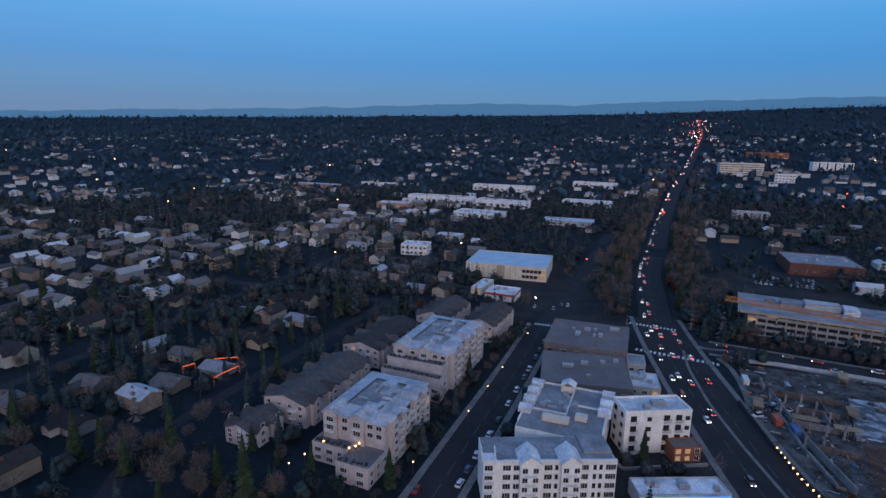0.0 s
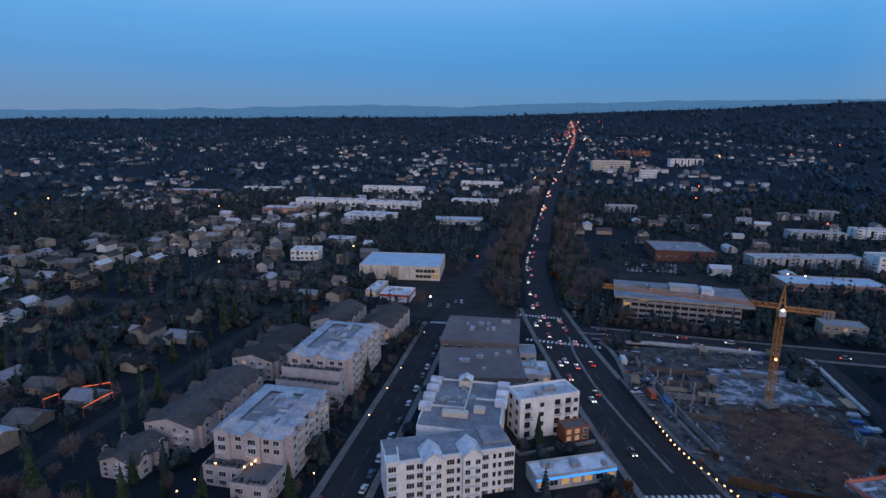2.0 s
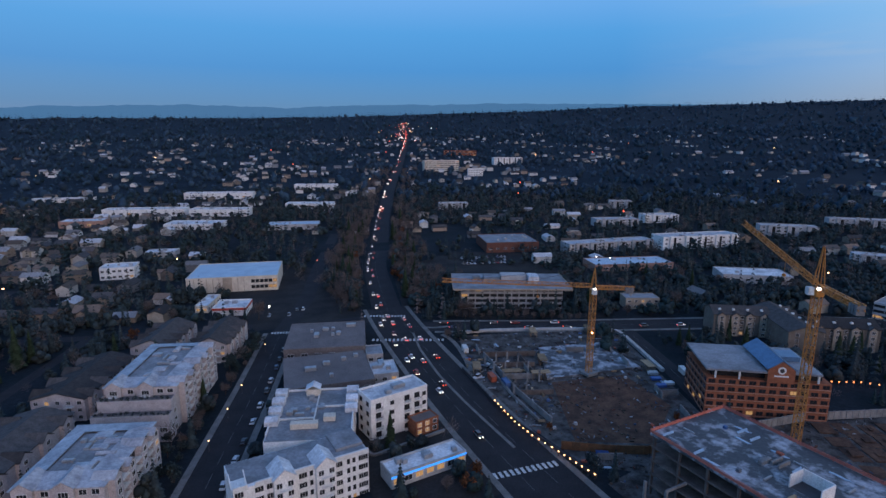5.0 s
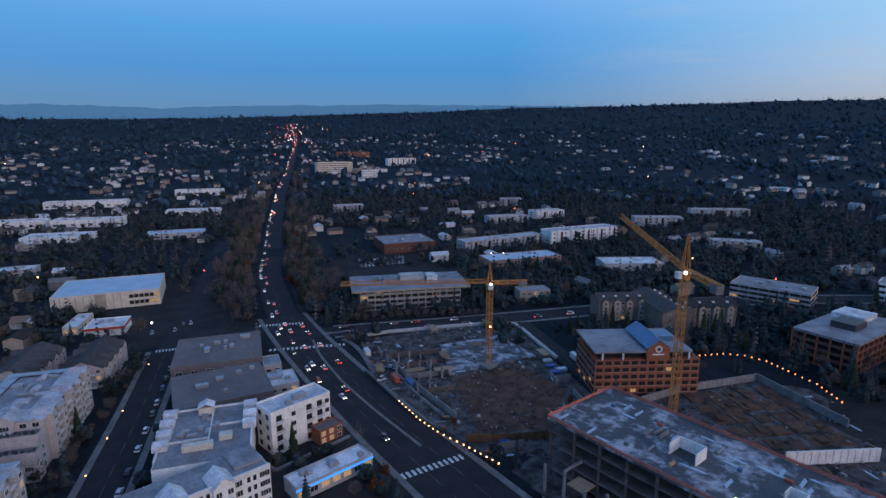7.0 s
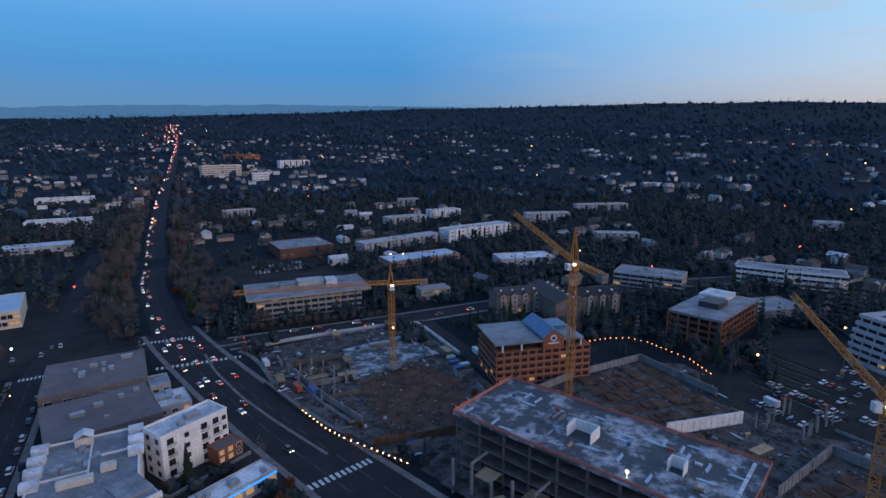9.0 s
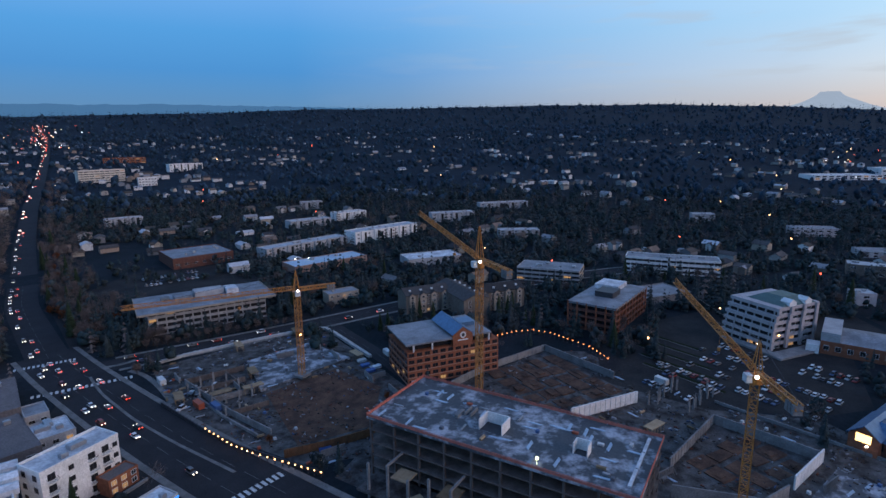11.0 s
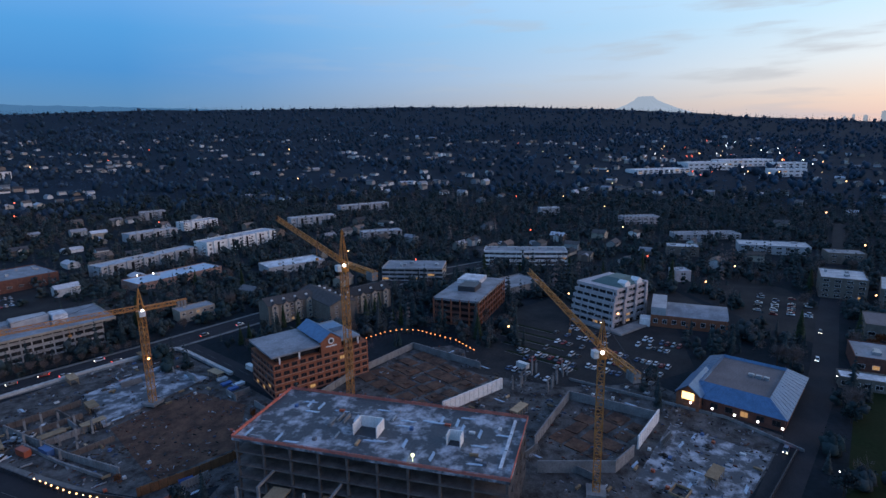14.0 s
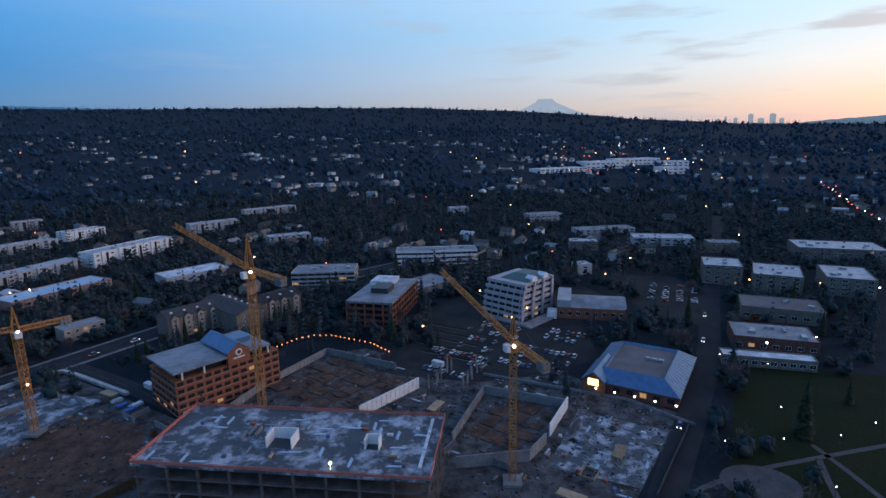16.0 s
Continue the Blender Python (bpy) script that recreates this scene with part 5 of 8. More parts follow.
def brick_frame_office():
    r = root("brick_frame_office", pose(332, 60, 0, 0, 0, -9), "dark brick office with deep frames and a pale roof", "office")
    claim(332, 60, 62, 34, -9)
    w, d, h = 56, 29, 15.5
    bm = bmesh.new()
    box(bm, -w / 2 + 2, w / 2 - 2, -d / 2 + 2, d / 2 - 2, -0.5, h)
    part("core", bm, M_GLASS, r, "dark recessed glazing")
    for s in range(5):
        bm = bmesh.new()
        box(bm, -w / 2, w / 2, -d / 2, d / 2, s * 3.7 - 0.2, s * 3.7 + 1.0)
        part("floor_band", bm, M_BRICKD if s < 4 else M_ROOFG, r)
    for k in range(11):
        for yy in (-d / 2 + 0.4, d / 2 - 0.4):
            bm = bmesh.new()
            xx = -w / 2 + 0.4 + k * (w - 0.8) / 10
            box(bm, xx - 0.4, xx + 0.4, yy - 0.45, yy + 0.45, -0.3, h + 0.3)
            part("pier", bm, M_BRICK, r)
    for k in range(1, 5):
        for xx in (-w / 2 + 0.4, w / 2 - 0.4):
            bm = bmesh.new()
            yy = -d / 2 + 0.4 + k * (d - 0.8) / 5
            box(bm, xx - 0.45, xx + 0.45, yy - 0.4, yy + 0.4, -0.3, h + 0.3)
            part("pier", bm, M_BRICK, r)
    bm = bmesh.new()
    box(bm, -10, 3, -6, 5, 15.81, 19)
    part("roof_plant", bm, M_DARKM, r)
    bm = bmesh.new()
    box(bm, 8, 24, -3, 12, 15.81, 18.5)
    part("penthouse", bm, M_ROOFW, r, "pale roofed penthouse")
    flat_block("parking_deck", "low dark parking deck with grey roof", "parking deck", 392, 40, 40, 26, 4.2, -40, M_CONC, M_ROOFG, 0, 5, (2, 2), "f", 0, 0.8, 0, 111)


brick_frame_office()


def dark_apartments():
    """Dark-roofed four-storey apartment house on an L plan with white chimneys and cream bays."""
    for x, y, w, d, rot in ((326, 132, 34, 17, -38), (310, 150, 17, 44, -38), (300, 172, 30, 16, -38)):
        r = root("gabled_apartments", pose(x, y, 0, 0, 0, rot), "dark-roofed four-storey apartments with cream bays", "apartment house", "dark gabled apartments")
        claim(x, y, w + 3, d + 3, rot)
        along = "x" if w > d else "y"
        bm = bmesh.new()
        gable_wall(bm, -w / 2, w / 2, -d / 2, d / 2, -0.5, 12, 3, along)
        part("wall", bm, M_DIMTAN, r)
        bm = bmesh.new()
        gable(bm, -w / 2, w / 2, -d / 2, d / 2, 12.05, 3.2, 0.6, 0.3, along)
        part("roof", bm, M_SHINGLE, r)
        n = int(max(w, d) / 7)
        for k in range(n):
            u = -max(w, d) / 2 + max(w, d) * (k + 0.5) / n
            m = pose(u, -d / 2, 0) if along == "x" else pose(w / 2, u, 0, 0, 0, 90)
            bm = bmesh.new()
            gable_wall(bm, -2, 2, -1.2, 3, -0.4, 11.8, 1.6, "y")
            part("bay", bm, M_TAN, r).matrix_basis = m
            bm = bmesh.new()
            gable(bm, -2, 2, -1.2, 4, 11.85, 1.9, 0.35, 0.2, "y")
            part("bay_roof", bm, M_SHINGLE, r).matrix_basis = m
            bm = bmesh.new()
            box(bm, -0.6, 0.6, 3, 4.2, 12.2, 14.7)
            part("chimney", bm, M_TRIM, r, "white chimney stack").matrix_basis = m
            for s in range(4):
                part_mesh("window", window_mesh(1.6, 1.5, random.random() < 0.05, None, 1), None, r, "", m @ pose(0, -1.2, s * 3 + 0.9))
        wall_windows(r, w, d, 4, 12, 6, (1.6, 1.4), "f", 0.04, random.Random(int(x)))


dark_apartments()


def library():
    """Broad hall with a blue hipped metal roof round a flat well, and a gabled porch with a bright window."""
    r = root("blue_roof_hall", pose(238, -74, 0, 0, 0, -118), "brick hall with blue hipped metal roof and glowing gable", "hall")
    claim(238, -74, 46, 52, -118)
    w, d, h = 38, 46, 5.2
    bm = bmesh.new()
    box(bm, -w / 2, w / 2, -d / 2, d / 2, -0.5, h)
    part("wall", bm, M_BRICKD, r)
    v0 = [(-w / 2 - 1, -d / 2 - 1), (w / 2 + 1, -d / 2 - 1), (w / 2 + 1, d / 2 + 1), (-w / 2 - 1, d / 2 + 1)]
    v1 = [(a - math.copysign(7.5, a), b - math.copysign(6.5, b)) for a, b in v0]
    bm = bmesh.new()
    lo, hi = [bm.verts.new((a, b, h)) for a, b in v0], [bm.verts.new((a, b, h + 4.6)) for a, b in v1]
    inn = [bm.verts.new((a * 0.97, b * 0.97, h + 3.4)) for a, b in v1]
    for i in range(4):
        j = (i + 1) % 4
        bm.faces.new((lo[i], lo[j], hi[j], hi[i]))
        bm.faces.new((hi[i], hi[j], inn[j], inn[i]))
    part("roof", bm, M_METALBLUE, r)
    for i in range(4):
        j = (i + 1) % 4
        bm = bmesh.new()
        for k in range(14):
            t = (k + 0.5) / 14
            a = [Vector((*v0[i], h)).lerp(Vector((*v0[j], h)), t), Vector((*v1[i], h + 4.6)).lerp(Vector((*v1[j], h + 4.6)), t)]
            beam(bm, a[0] + Vector((0, 0, 0.05)), a[1] + Vector((0, 0, 0.05)), 0.12)
        part("roof_seam", bm, M_METALBLUE, r)
    bm = bmesh.new()
    box(bm, v1[0][0] * 0.97, v1[1][0] * 0.97, v1[0][1] * 0.97, v1[2][1] * 0.97, h + 3.2, h + 3.41)
    part("roof_well", bm, M_ROOFT, r, "brown flat roof well")
    for k in range(3):
        part_mesh("roof_unit", unit_mesh(2.2, 1.8, 1.1), None, r, "", pose(2 + k * 2.8, 2, h + 3.42))
    bm = bmesh.new()
    gable_wall(bm, -19, -10, -d / 2 - 3.5, -6, -0.4, 6.2, 3.6, "y")
    part("porch", bm, M_BRICK, r)
    bm = bmesh.new()
    gable(bm, -19, -10, -d / 2 - 3.5, -4, 6.25, 4.0, 0.6, 0.3, "y")
    part("porch_roof", bm, M_METALBLUE, r)
    bm = bmesh.new()
    box(bm, -16.8, -12.2, -d / 2 - 3.62, -d / 2 - 3.51, 4.2, 7.2)
    part("bright_window", bm, emit("bright_porch_window", (1.0, 0.66, 0.25), 3.2), r, "large glowing yellow window")
    wall_windows(r, w, d, 1, h, 5, (2.6, 2.2), "fr", 0.1, random.Random(4), 1, M_DARKM)
    for k in range(5):
        bm = bmesh.new()
        bmesh.ops.create_icosphere(bm, subdivisions=2, radius=0.45, matrix=Matrix.Translation((-13 + k * 8, -d / 2 - 4.5, 3.6)))
        part("wall_lamp", bm, E_WHITE, r, "bright white lamp globe")
        bm = bmesh.new()
        beam(bm, (-13 + k * 8, -d / 2 - 4.5, 0), (-13 + k * 8, -d / 2 - 4.5, 3.3), 0.14)
        part("lamp_post", bm, M_DARKM, r)


library()

# ---- building sites ----


def inside(p, pts):
    x, y = p
    c = False
    for (x0, y0), (x1, y1) in zip(pts, pts[1:] + pts[:1]):
        if (y0 > y) != (y1 > y) and x < (x1 - x0) * (y - y0) / (y1 - y0) + x0:
            c = not c
    return c


M_WALLK = mat("pale_barrier_concrete", (0.50, 0.49, 0.47), (0.36, 0.355, 0.345), 0.3, 2, 0.85)
SITE_1 = [(157, 245), (203, 227), (236, 209), (234, 196), (203, 136), (190, 112), (140, 108), (128, 120), (128, 168), (136, 205)]
SITE_2 = [(127, 108), (190, 112), (204, 104), (262, 80), (272, 60), (234, 0), (242, -40), (205, -80), (152, -48), (122, -34), (118, 0), (122, 60)]
area("building_site_ground", SITE_1, M_RUBBLE, 0.012, "trampled grey gravel of a building site", "site ground")
area("building_site_ground", SITE_2, M_RUBBLE, 0.014, "muddy gravel ground of a building site", "site ground")
area("excavation_floor", [(162, 174), (197, 163), (190, 132), (160, 116), (136, 132)], M_MUD, 0.035, "brown excavated soil of the site", "site ground")
area("poured_floor", [(168, -23), (207, -40), (192, -71), (157, -51)], M_DECK, 0.03, "pale poured concrete floor with dark stains", "floor slab")
DECK_1 = [(183, 208), (217, 197), (210, 164), (162, 177)]
bm = bmesh.new()
vs = [[bm.verts.new((x, y, z)) for x, y in DECK_1] for z in (0.0, 0.9)]
bm.faces.new(vs[1])
for i in range(4):
    bm.faces.new((vs[0][i], vs[0][(i + 1) % 4], vs[1][(i + 1) % 4], vs[1][i]))
bmesh.ops.recalc_face_normals(bm, faces=bm.faces[:])
tagged(part("poured_floor", bm, M_DECK, None), "pale blotched concrete deck at the crane foot", "floor slab", kind="structure")


def fence_wall(pts, h, t, material, label, name="site_wall"):
    bm = bmesh.new()
    for (ax, ay), (bx, by) in zip(pts, pts[1:]):
        L = math.hypot(bx - ax, by - ay)
        nx, ny = -(by - ay) / L * t / 2, (bx - ax) / L * t / 2
        q = [(ax + nx, ay + ny), (bx + nx, by + ny), (bx - nx, by - ny), (ax - nx, ay - ny)]
        lo, hi = [bm.verts.new((x, y, -0.1)) for x, y in q], [bm.verts.new((x, y, h)) for x, y in q]
        bm.faces.new(hi)
        for i in range(4):
            bm.faces.new((lo[i], lo[(i + 1) % 4], hi[(i + 1) % 4], hi[i]))
        n = int(L / 2.5)
        for k in range(n):
            s = (k + 0.5) / n
            box(bm, ax + (bx - ax) * s - 0.15 - nx, ax + (bx - ax) * s + 0.15 + nx, ay + (by - ay) * s - 0.15 - abs(ny), ay + (by - ay) * s + 0.15 + abs(ny), -0.1, h + 0.12)
    bmesh.ops.recalc_face_normals(bm, faces=bm.faces[:])
    return tagged(part(name, bm, material, None), label, "wall", kind="structure")


fence_wall([(154, 246), (160, 248), (176, 243), (204, 229), (236, 211), (239, 204), (236, 196), (216, 156)], 1.3, 1.8, M_WALLK, "pale concrete kerb wall round the site")
fence_wall([(134, 206), (127, 170), (125, 150), (126, 112)], 1.6, 0.3, M_DARKM, "dark mesh site fence beside the avenue")
fence_wall([(140, 212), (146, 200), (138, 172), (134, 150)], 1.2, 0.6, M_CONC, "grey concrete barrier row")
fence_wall([(203, 103), (226, 97), (264, 79), (245, 40)], 3.4, 0.45, M_CONC, "pale concrete basement wall")
fence_wall([(199, 48), (226, 27)], 5.0, 0.5, M_WHITE, "bright formwork wall with ribs")
fence_wall([(203, 103), (199, 48)], 2.2, 0.45, M_CONC, "pale concrete basement wall")
fence_wall([(182, 10), (221, -2), (209, -36)], 3.8, 0.5, M_CONC, "pale concrete basement wall")
fence_wall([(209, -36), (187, -26)], 5.0, 0.5, M_WHITE, "bright formwork wall with ribs")
fence_wall([(182, -24), (171, -17), (166, 8)], 4.4, 0.5, M_CONC, "tall poured concrete wall")
fence_wall([(240, -2), (216, -62), (196, -82)], 1.1, 0.5, M_CONC, "long low concrete barrier by the lane")
fence_wall([(196, -80), (152, -54)], 1.8, 0.25, M_DARKM, "dark site hoarding along the street")


def beds(ox, oy, rot, nx, ny, sx, sy, gap, label):
    r = root("foundation_beds", pose(ox, oy, 0, 0, 0, rot), label, "foundation")
    rng = random.Random(int(ox))
    bm = bmesh.new()
    box(bm, -nx * sx / 2 - 1, nx * sx / 2 + 1, -ny * sy / 2 - 1, ny * sy / 2 + 1, 0.0, 0.06)
    part("trench_floor", bm, M_RUBBLE, r, "dark gravel trench floor")
    for i in range(nx):
        for j in range(ny):
            bm = bmesh.new()
            a, b = (i - nx / 2) * sx + gap / 2 * rng.uniform(0.3, 1.8), (j - ny / 2) * sy + gap / 2 * rng.uniform(0.3, 1.8)
            wx, wy = sx - gap * rng.uniform(0.2, 2.2), sy - gap * rng.uniform(0.2, 2.2)
            box(bm, a, a + wx, b, b + wy, 0.062, rng.uniform(0.2, 0.6))
            if rng.random() < 0.5:
                box(bm, a + wx * rng.uniform(0.1, 0.4), a + wx * rng.uniform(0.5, 0.9), b + wy * rng.uniform(0.1, 0.4), b + wy * rng.uniform(0.5, 0.9), 0.61, 0.61 + rng.uniform(0.15, 0.5))
            for v in bm.verts:
                v.co.x += rng.uniform(-0.5, 0.5)
                v.co.y += rng.uniform(-0.5, 0.5)
            part("soil_bed", bm, M_MUD, r)


for pts, wd in (([(150, 252), (151, 244), (147, 228), (141, 212), (137, 203)], 2.4), ([(160, 262), (152, 262), (146, 268)], 2.2), ([(137, 262), (129, 240), (121, 205), (117, 175), (114, 140)], 1.2)):
    bm, _ = ribbon(pts, wd, 0.2, 4)
    geo = bmesh.ops.extrude_face_region(bm, geom=bm.faces[:])
    bmesh.ops.translate(bm, vec=(0, 0, -0.22), verts=[v for v in geo["geom"] if isinstance(v, bmesh.types.BMVert)])
    bmesh.ops.recalc_face_normals(bm, faces=bm.faces[:])
    tagged(part("traffic_island", bm, M_WALK, None), "narrow pale concrete traffic island with kerbs", "pavement", kind="structure")


M_HOARD = mat("brown_hoarding_boards", (0.20, 0.105, 0.055), (0.13, 0.07, 0.04), 0.4, 4, 0.85)
fence_wall([(128, 131), (140, 121), (152, 113), (174, 109)], 3.2, 0.3, M_HOARD, "brown timber shoring wall along the excavation")
fence_wall([(152, 214), (176, 202)], 2.6, 0.4, M_RAW, "short raw concrete basement wall")
fence_wall([(149, 201), (167, 192)], 2.4, 0.4, M_RAW, "short raw concrete basement wall")
fence_wall([(145, 188), (160, 180)], 2.6, 0.4, M_CONC, "short grey concrete basement wall")
fence_wall([(141, 172), (155, 165)], 2.2, 0.4, M_RAW, "short raw concrete basement wall")
fence_wall([(152, 214), (141, 172), (137, 146)], 2.8, 0.4, M_CONC, "long grey concrete basement wall")
fence_wall([(168, 206), (158, 178)], 2.0, 0.4, M_RAW, "short raw concrete basement wall")
for k in range(14):
    x, y = 148 + (k % 4) * 5.0 + (k // 4) * -2.6, 207 - (k // 4) * 11 - (k % 4) * 2.4
    bm = bmesh.new()
    box(bm, -0.35, 0.35, -0.35, 0.35, 0, 3.6 + (k % 3) * 0.8)
    box(bm, -0.5, 0.5, -0.5, 0.5, 0, 0.35)
    for sx, sy in ((-0.2, -0.2), (0.2, -0.2), (0.2, 0.2), (-0.2, 0.2)):
        beam(bm, (sx, sy, 3.6 + (k % 3) * 0.8), (sx, sy, 4.7 + (k % 3) * 0.8), 0.07)
    ob = tagged(part("concrete_column", bm, M_CONC, None), "raw concrete column with bare starter bars", "column", "columns of the basement")
    ob.matrix_basis = pose(x, y, 0.012, 0, 0, -28)
M_BLUETARP = mat("blue_tarpaulin", (0.05, 0.13, 0.36), (0.035, 0.09, 0.26), 0.6, 3, 0.5)
for k, (x, y, a, m_) in enumerate(((206, 152, -30, M_BLUETARP), (202, 146, -28, M_BLUETARP), (210, 157, -34, M_ROOFW), (198, 140, -30, M_BLUETARP), (207, 146, -26, M_ROOFW), (139, 122, -40, M_BLUETARP))):
    bm = bmesh.new()
    box(bm, -2.2, 2.2, -1.3, 1.3, 0, 1.0)
    bmesh.ops.subdivide_edges(bm, edges=bm.edges[:], cuts=3, use_grid_fill=True)
    for v in bm.verts:
        v.co += Vector((noise.noise(v.co * 0.9 + Vector((k, 0, 0))), noise.noise(v.co * 0.9 + Vector((0, k, 3))), noise.noise(v.co * 1.3) if v.co.z > 0.2 else 0)) * 0.3
    ob = tagged(part("tarpaulin_mound", bm, m_, None), "building material mound under a blue tarpaulin" if m_ is M_BLUETARP else "building material mound under white sheeting", "pile", "covered piles on the site")
    ob.matrix_basis = pose(x, y, 0.03, 0, 0, a)
beds(229, 65, -35, 5, 5, 8.6, 9.4, 1.5, "brown soil beds between foundation trenches")
beds(196, -13, -34, 4, 3, 9, 8, 1.6, "dark brown soil beds in the basement")


def frame_building():
    """Concrete frame under construction: floor slabs on columns, open sides, netted edge."""
    r = root("concrete_frame_building", pose(148, 55, 0, 0, 0, -3.5), "unfinished concrete frame building with a blotched top deck", "building")
    claim(148, 55, 44, 92, -3.5)
    w, d = 34, 86
    for k, z in enumerate((21.0, 16.6, 12.2, 7.8, 3.6)):
        bm = bmesh.new()
        box(bm, -w / 2 + (k > 0) * 0.4, w / 2 - (k > 0) * 0.4, -d / 2 + (k > 0) * 0.4, d / 2 - (k > 0) * 0.4, z - (0.7 if k == 0 else 0.4), z)
        part("floor_slab", bm, M_DECK if k == 0 else M_RAW, r)
    col = bmesh.new()
    box(col, -0.35, 0.35, -0.35, 0.35, -0.2, 20.3)
    cm = bpy.data.meshes.new("column")
    col.to_mesh(cm)
    col.free()
    for i in range(5):
        for j in range(10):
            if i in (0, 4) or j in (0, 9):
                part_mesh("column", cm, M_RAW, r, "", pose(-w / 2 + 1.0 + i * (w - 2) / 4, -d / 2 + 1.0 + j * (d - 2) / 9, 0))
    # Added dark block gives the open floors their deep interior shade.
    bm = bmesh.new()
    box(bm, -4, 6, -34, 34, 0, 20.2)
    part("inner_core", bm, M_DARKM, r, "dark block added for the shade between floors")
    for x0, x1, y0, y1 in ((-w / 2, w / 2, -d / 2, -d / 2 + 0.08), (-w / 2, w / 2, d / 2 - 0.08, d / 2), (-w / 2, -w / 2 + 0.08, -d / 2, d / 2), (w / 2 - 0.08, w / 2, -d / 2, d / 2)):
        bm = bmesh.new()
        box(bm, x0, x1, y0, y1, 21.2, 21.95)
        n = int(max(x1 - x0, y1 - y0) / 2.4)
        for k in range(n + 1):
            px_, py_ = x0 + (x1 - x0) * k / n, y0 + (y1 - y0) * k / n
            box(bm, px_ - 0.06, px_ + 0.06, py_ - 0.06, py_ + 0.06, 21.0, 22.3)
        box(bm, x0 - 0.03, x1 + 0.03, y0 - 0.03, y1 + 0.03, 22.15, 22.25)
        part("edge_guard", bm, M_NET, r, "red-orange edge guard netting")
    # stair and lift walls standing on the deck
    for cx, cy, wx, wy, h in ((-3.0, 3.5, 6.0, 8.0, 3.6), (-2.5, -24.0, 3.6, 4.4, 3.4)):
        for x0, x1, y0, y1 in ((cx - wx / 2, cx + wx / 2, cy - wy / 2, cy - wy / 2 + 0.3), (cx - wx / 2, cx + wx / 2, cy + wy / 2 - 0.3, cy + wy / 2), (cx + wx / 2 - 0.3, cx + wx / 2, cy - wy / 2 + 0.3, cy + wy / 2 - 0.3)):
            bm = bmesh.new()
            box(bm, x0, x1, y0, y1, 21.003, 21 + h)
            part("core_wall", bm, M_WHITE, r, "pale core wall")
        # No hole in the deck: a dark sheet gives the shaft's shade.
        bm = bmesh.new()
        box(bm, cx - wx / 2 + 0.4, cx + wx / 2 - 0.4, cy - wy / 2 + 0.4, cy + wy / 2 - 0.4, 21.003, 21.06)
        part("shaft_opening", bm, M_DARKM, r, "dark panel standing in for a shaded shaft")
    for cx, cy, wx, wy in ((-1, 17, 4.5, 1.2), (2, 13.5, 5, 0.5), (2, 15.5, 5, 0.5)):
        bm = bmesh.new()
        box(bm, cx - wx / 2, cx + wx / 2, cy - wy / 2, cy + wy / 2, 21.003, 22.1)
        part("upstand", bm, M_CONC, r)
    bm = bmesh.new()
    bmesh.ops.create_icosphere(bm, subdivisions=2, radius=0.55, matrix=Matrix.Translation((-14.5, -15, 23)))
    beam(bm, (-14.5, -15, 21), (-14.5, -15, 22.6), 0.12)
    part("work_lamp", bm, emit("work_lamp_glow", (0.85, 0.9, 0.55), 2.5), r, "pale yellow work lamp")
    for k in range(3):
        bm = bmesh.new()
        box(bm, -12 + k * 9, -3.6 + k * 9, -39.8, -38.9, 21.003, 21.5)
        part("edge_beam", bm, M_ROOFW, r, "long pale edge formwork")
    # lower terrace on the avenue side, with free columns
    bm = bmesh.new()
    box(bm, -w / 2 - 11, -w / 2 - 0.5, -30, d / 2 - 4, 2.2, 2.8)
    part("lower_terrace", bm, M_RUBBLE, r)
    for k in range(9):
        bm = bmesh.new()
        y = -24 + k * 7.4
        x = -w / 2 - 9.5
        hh = (13.5, 12, 14, 13, 12.5, 14, 11, 13, 12)[k]
        box(bm, x - 0.35, x + 0.35, y - 0.35, y + 0.35, -0.1, hh)
        if k % 3 == 1:
            box(bm, x - 0.4, x + 8, y - 0.3, y + 0.3, hh + 0.003, hh + 0.7)
        part("free_column", bm, M_CONC, r)
    for k in range(4):
        bm = bmesh.new()
        box(bm, -w / 2 - 8 + k * 0.5, -w / 2 - 0.6, -28 + k * 17, -22 + k * 17, 7.0, 7.4)
        part("formwork_bay", bm, M_LUMBER, r)
    return r


frame_building()

_kinds = {}


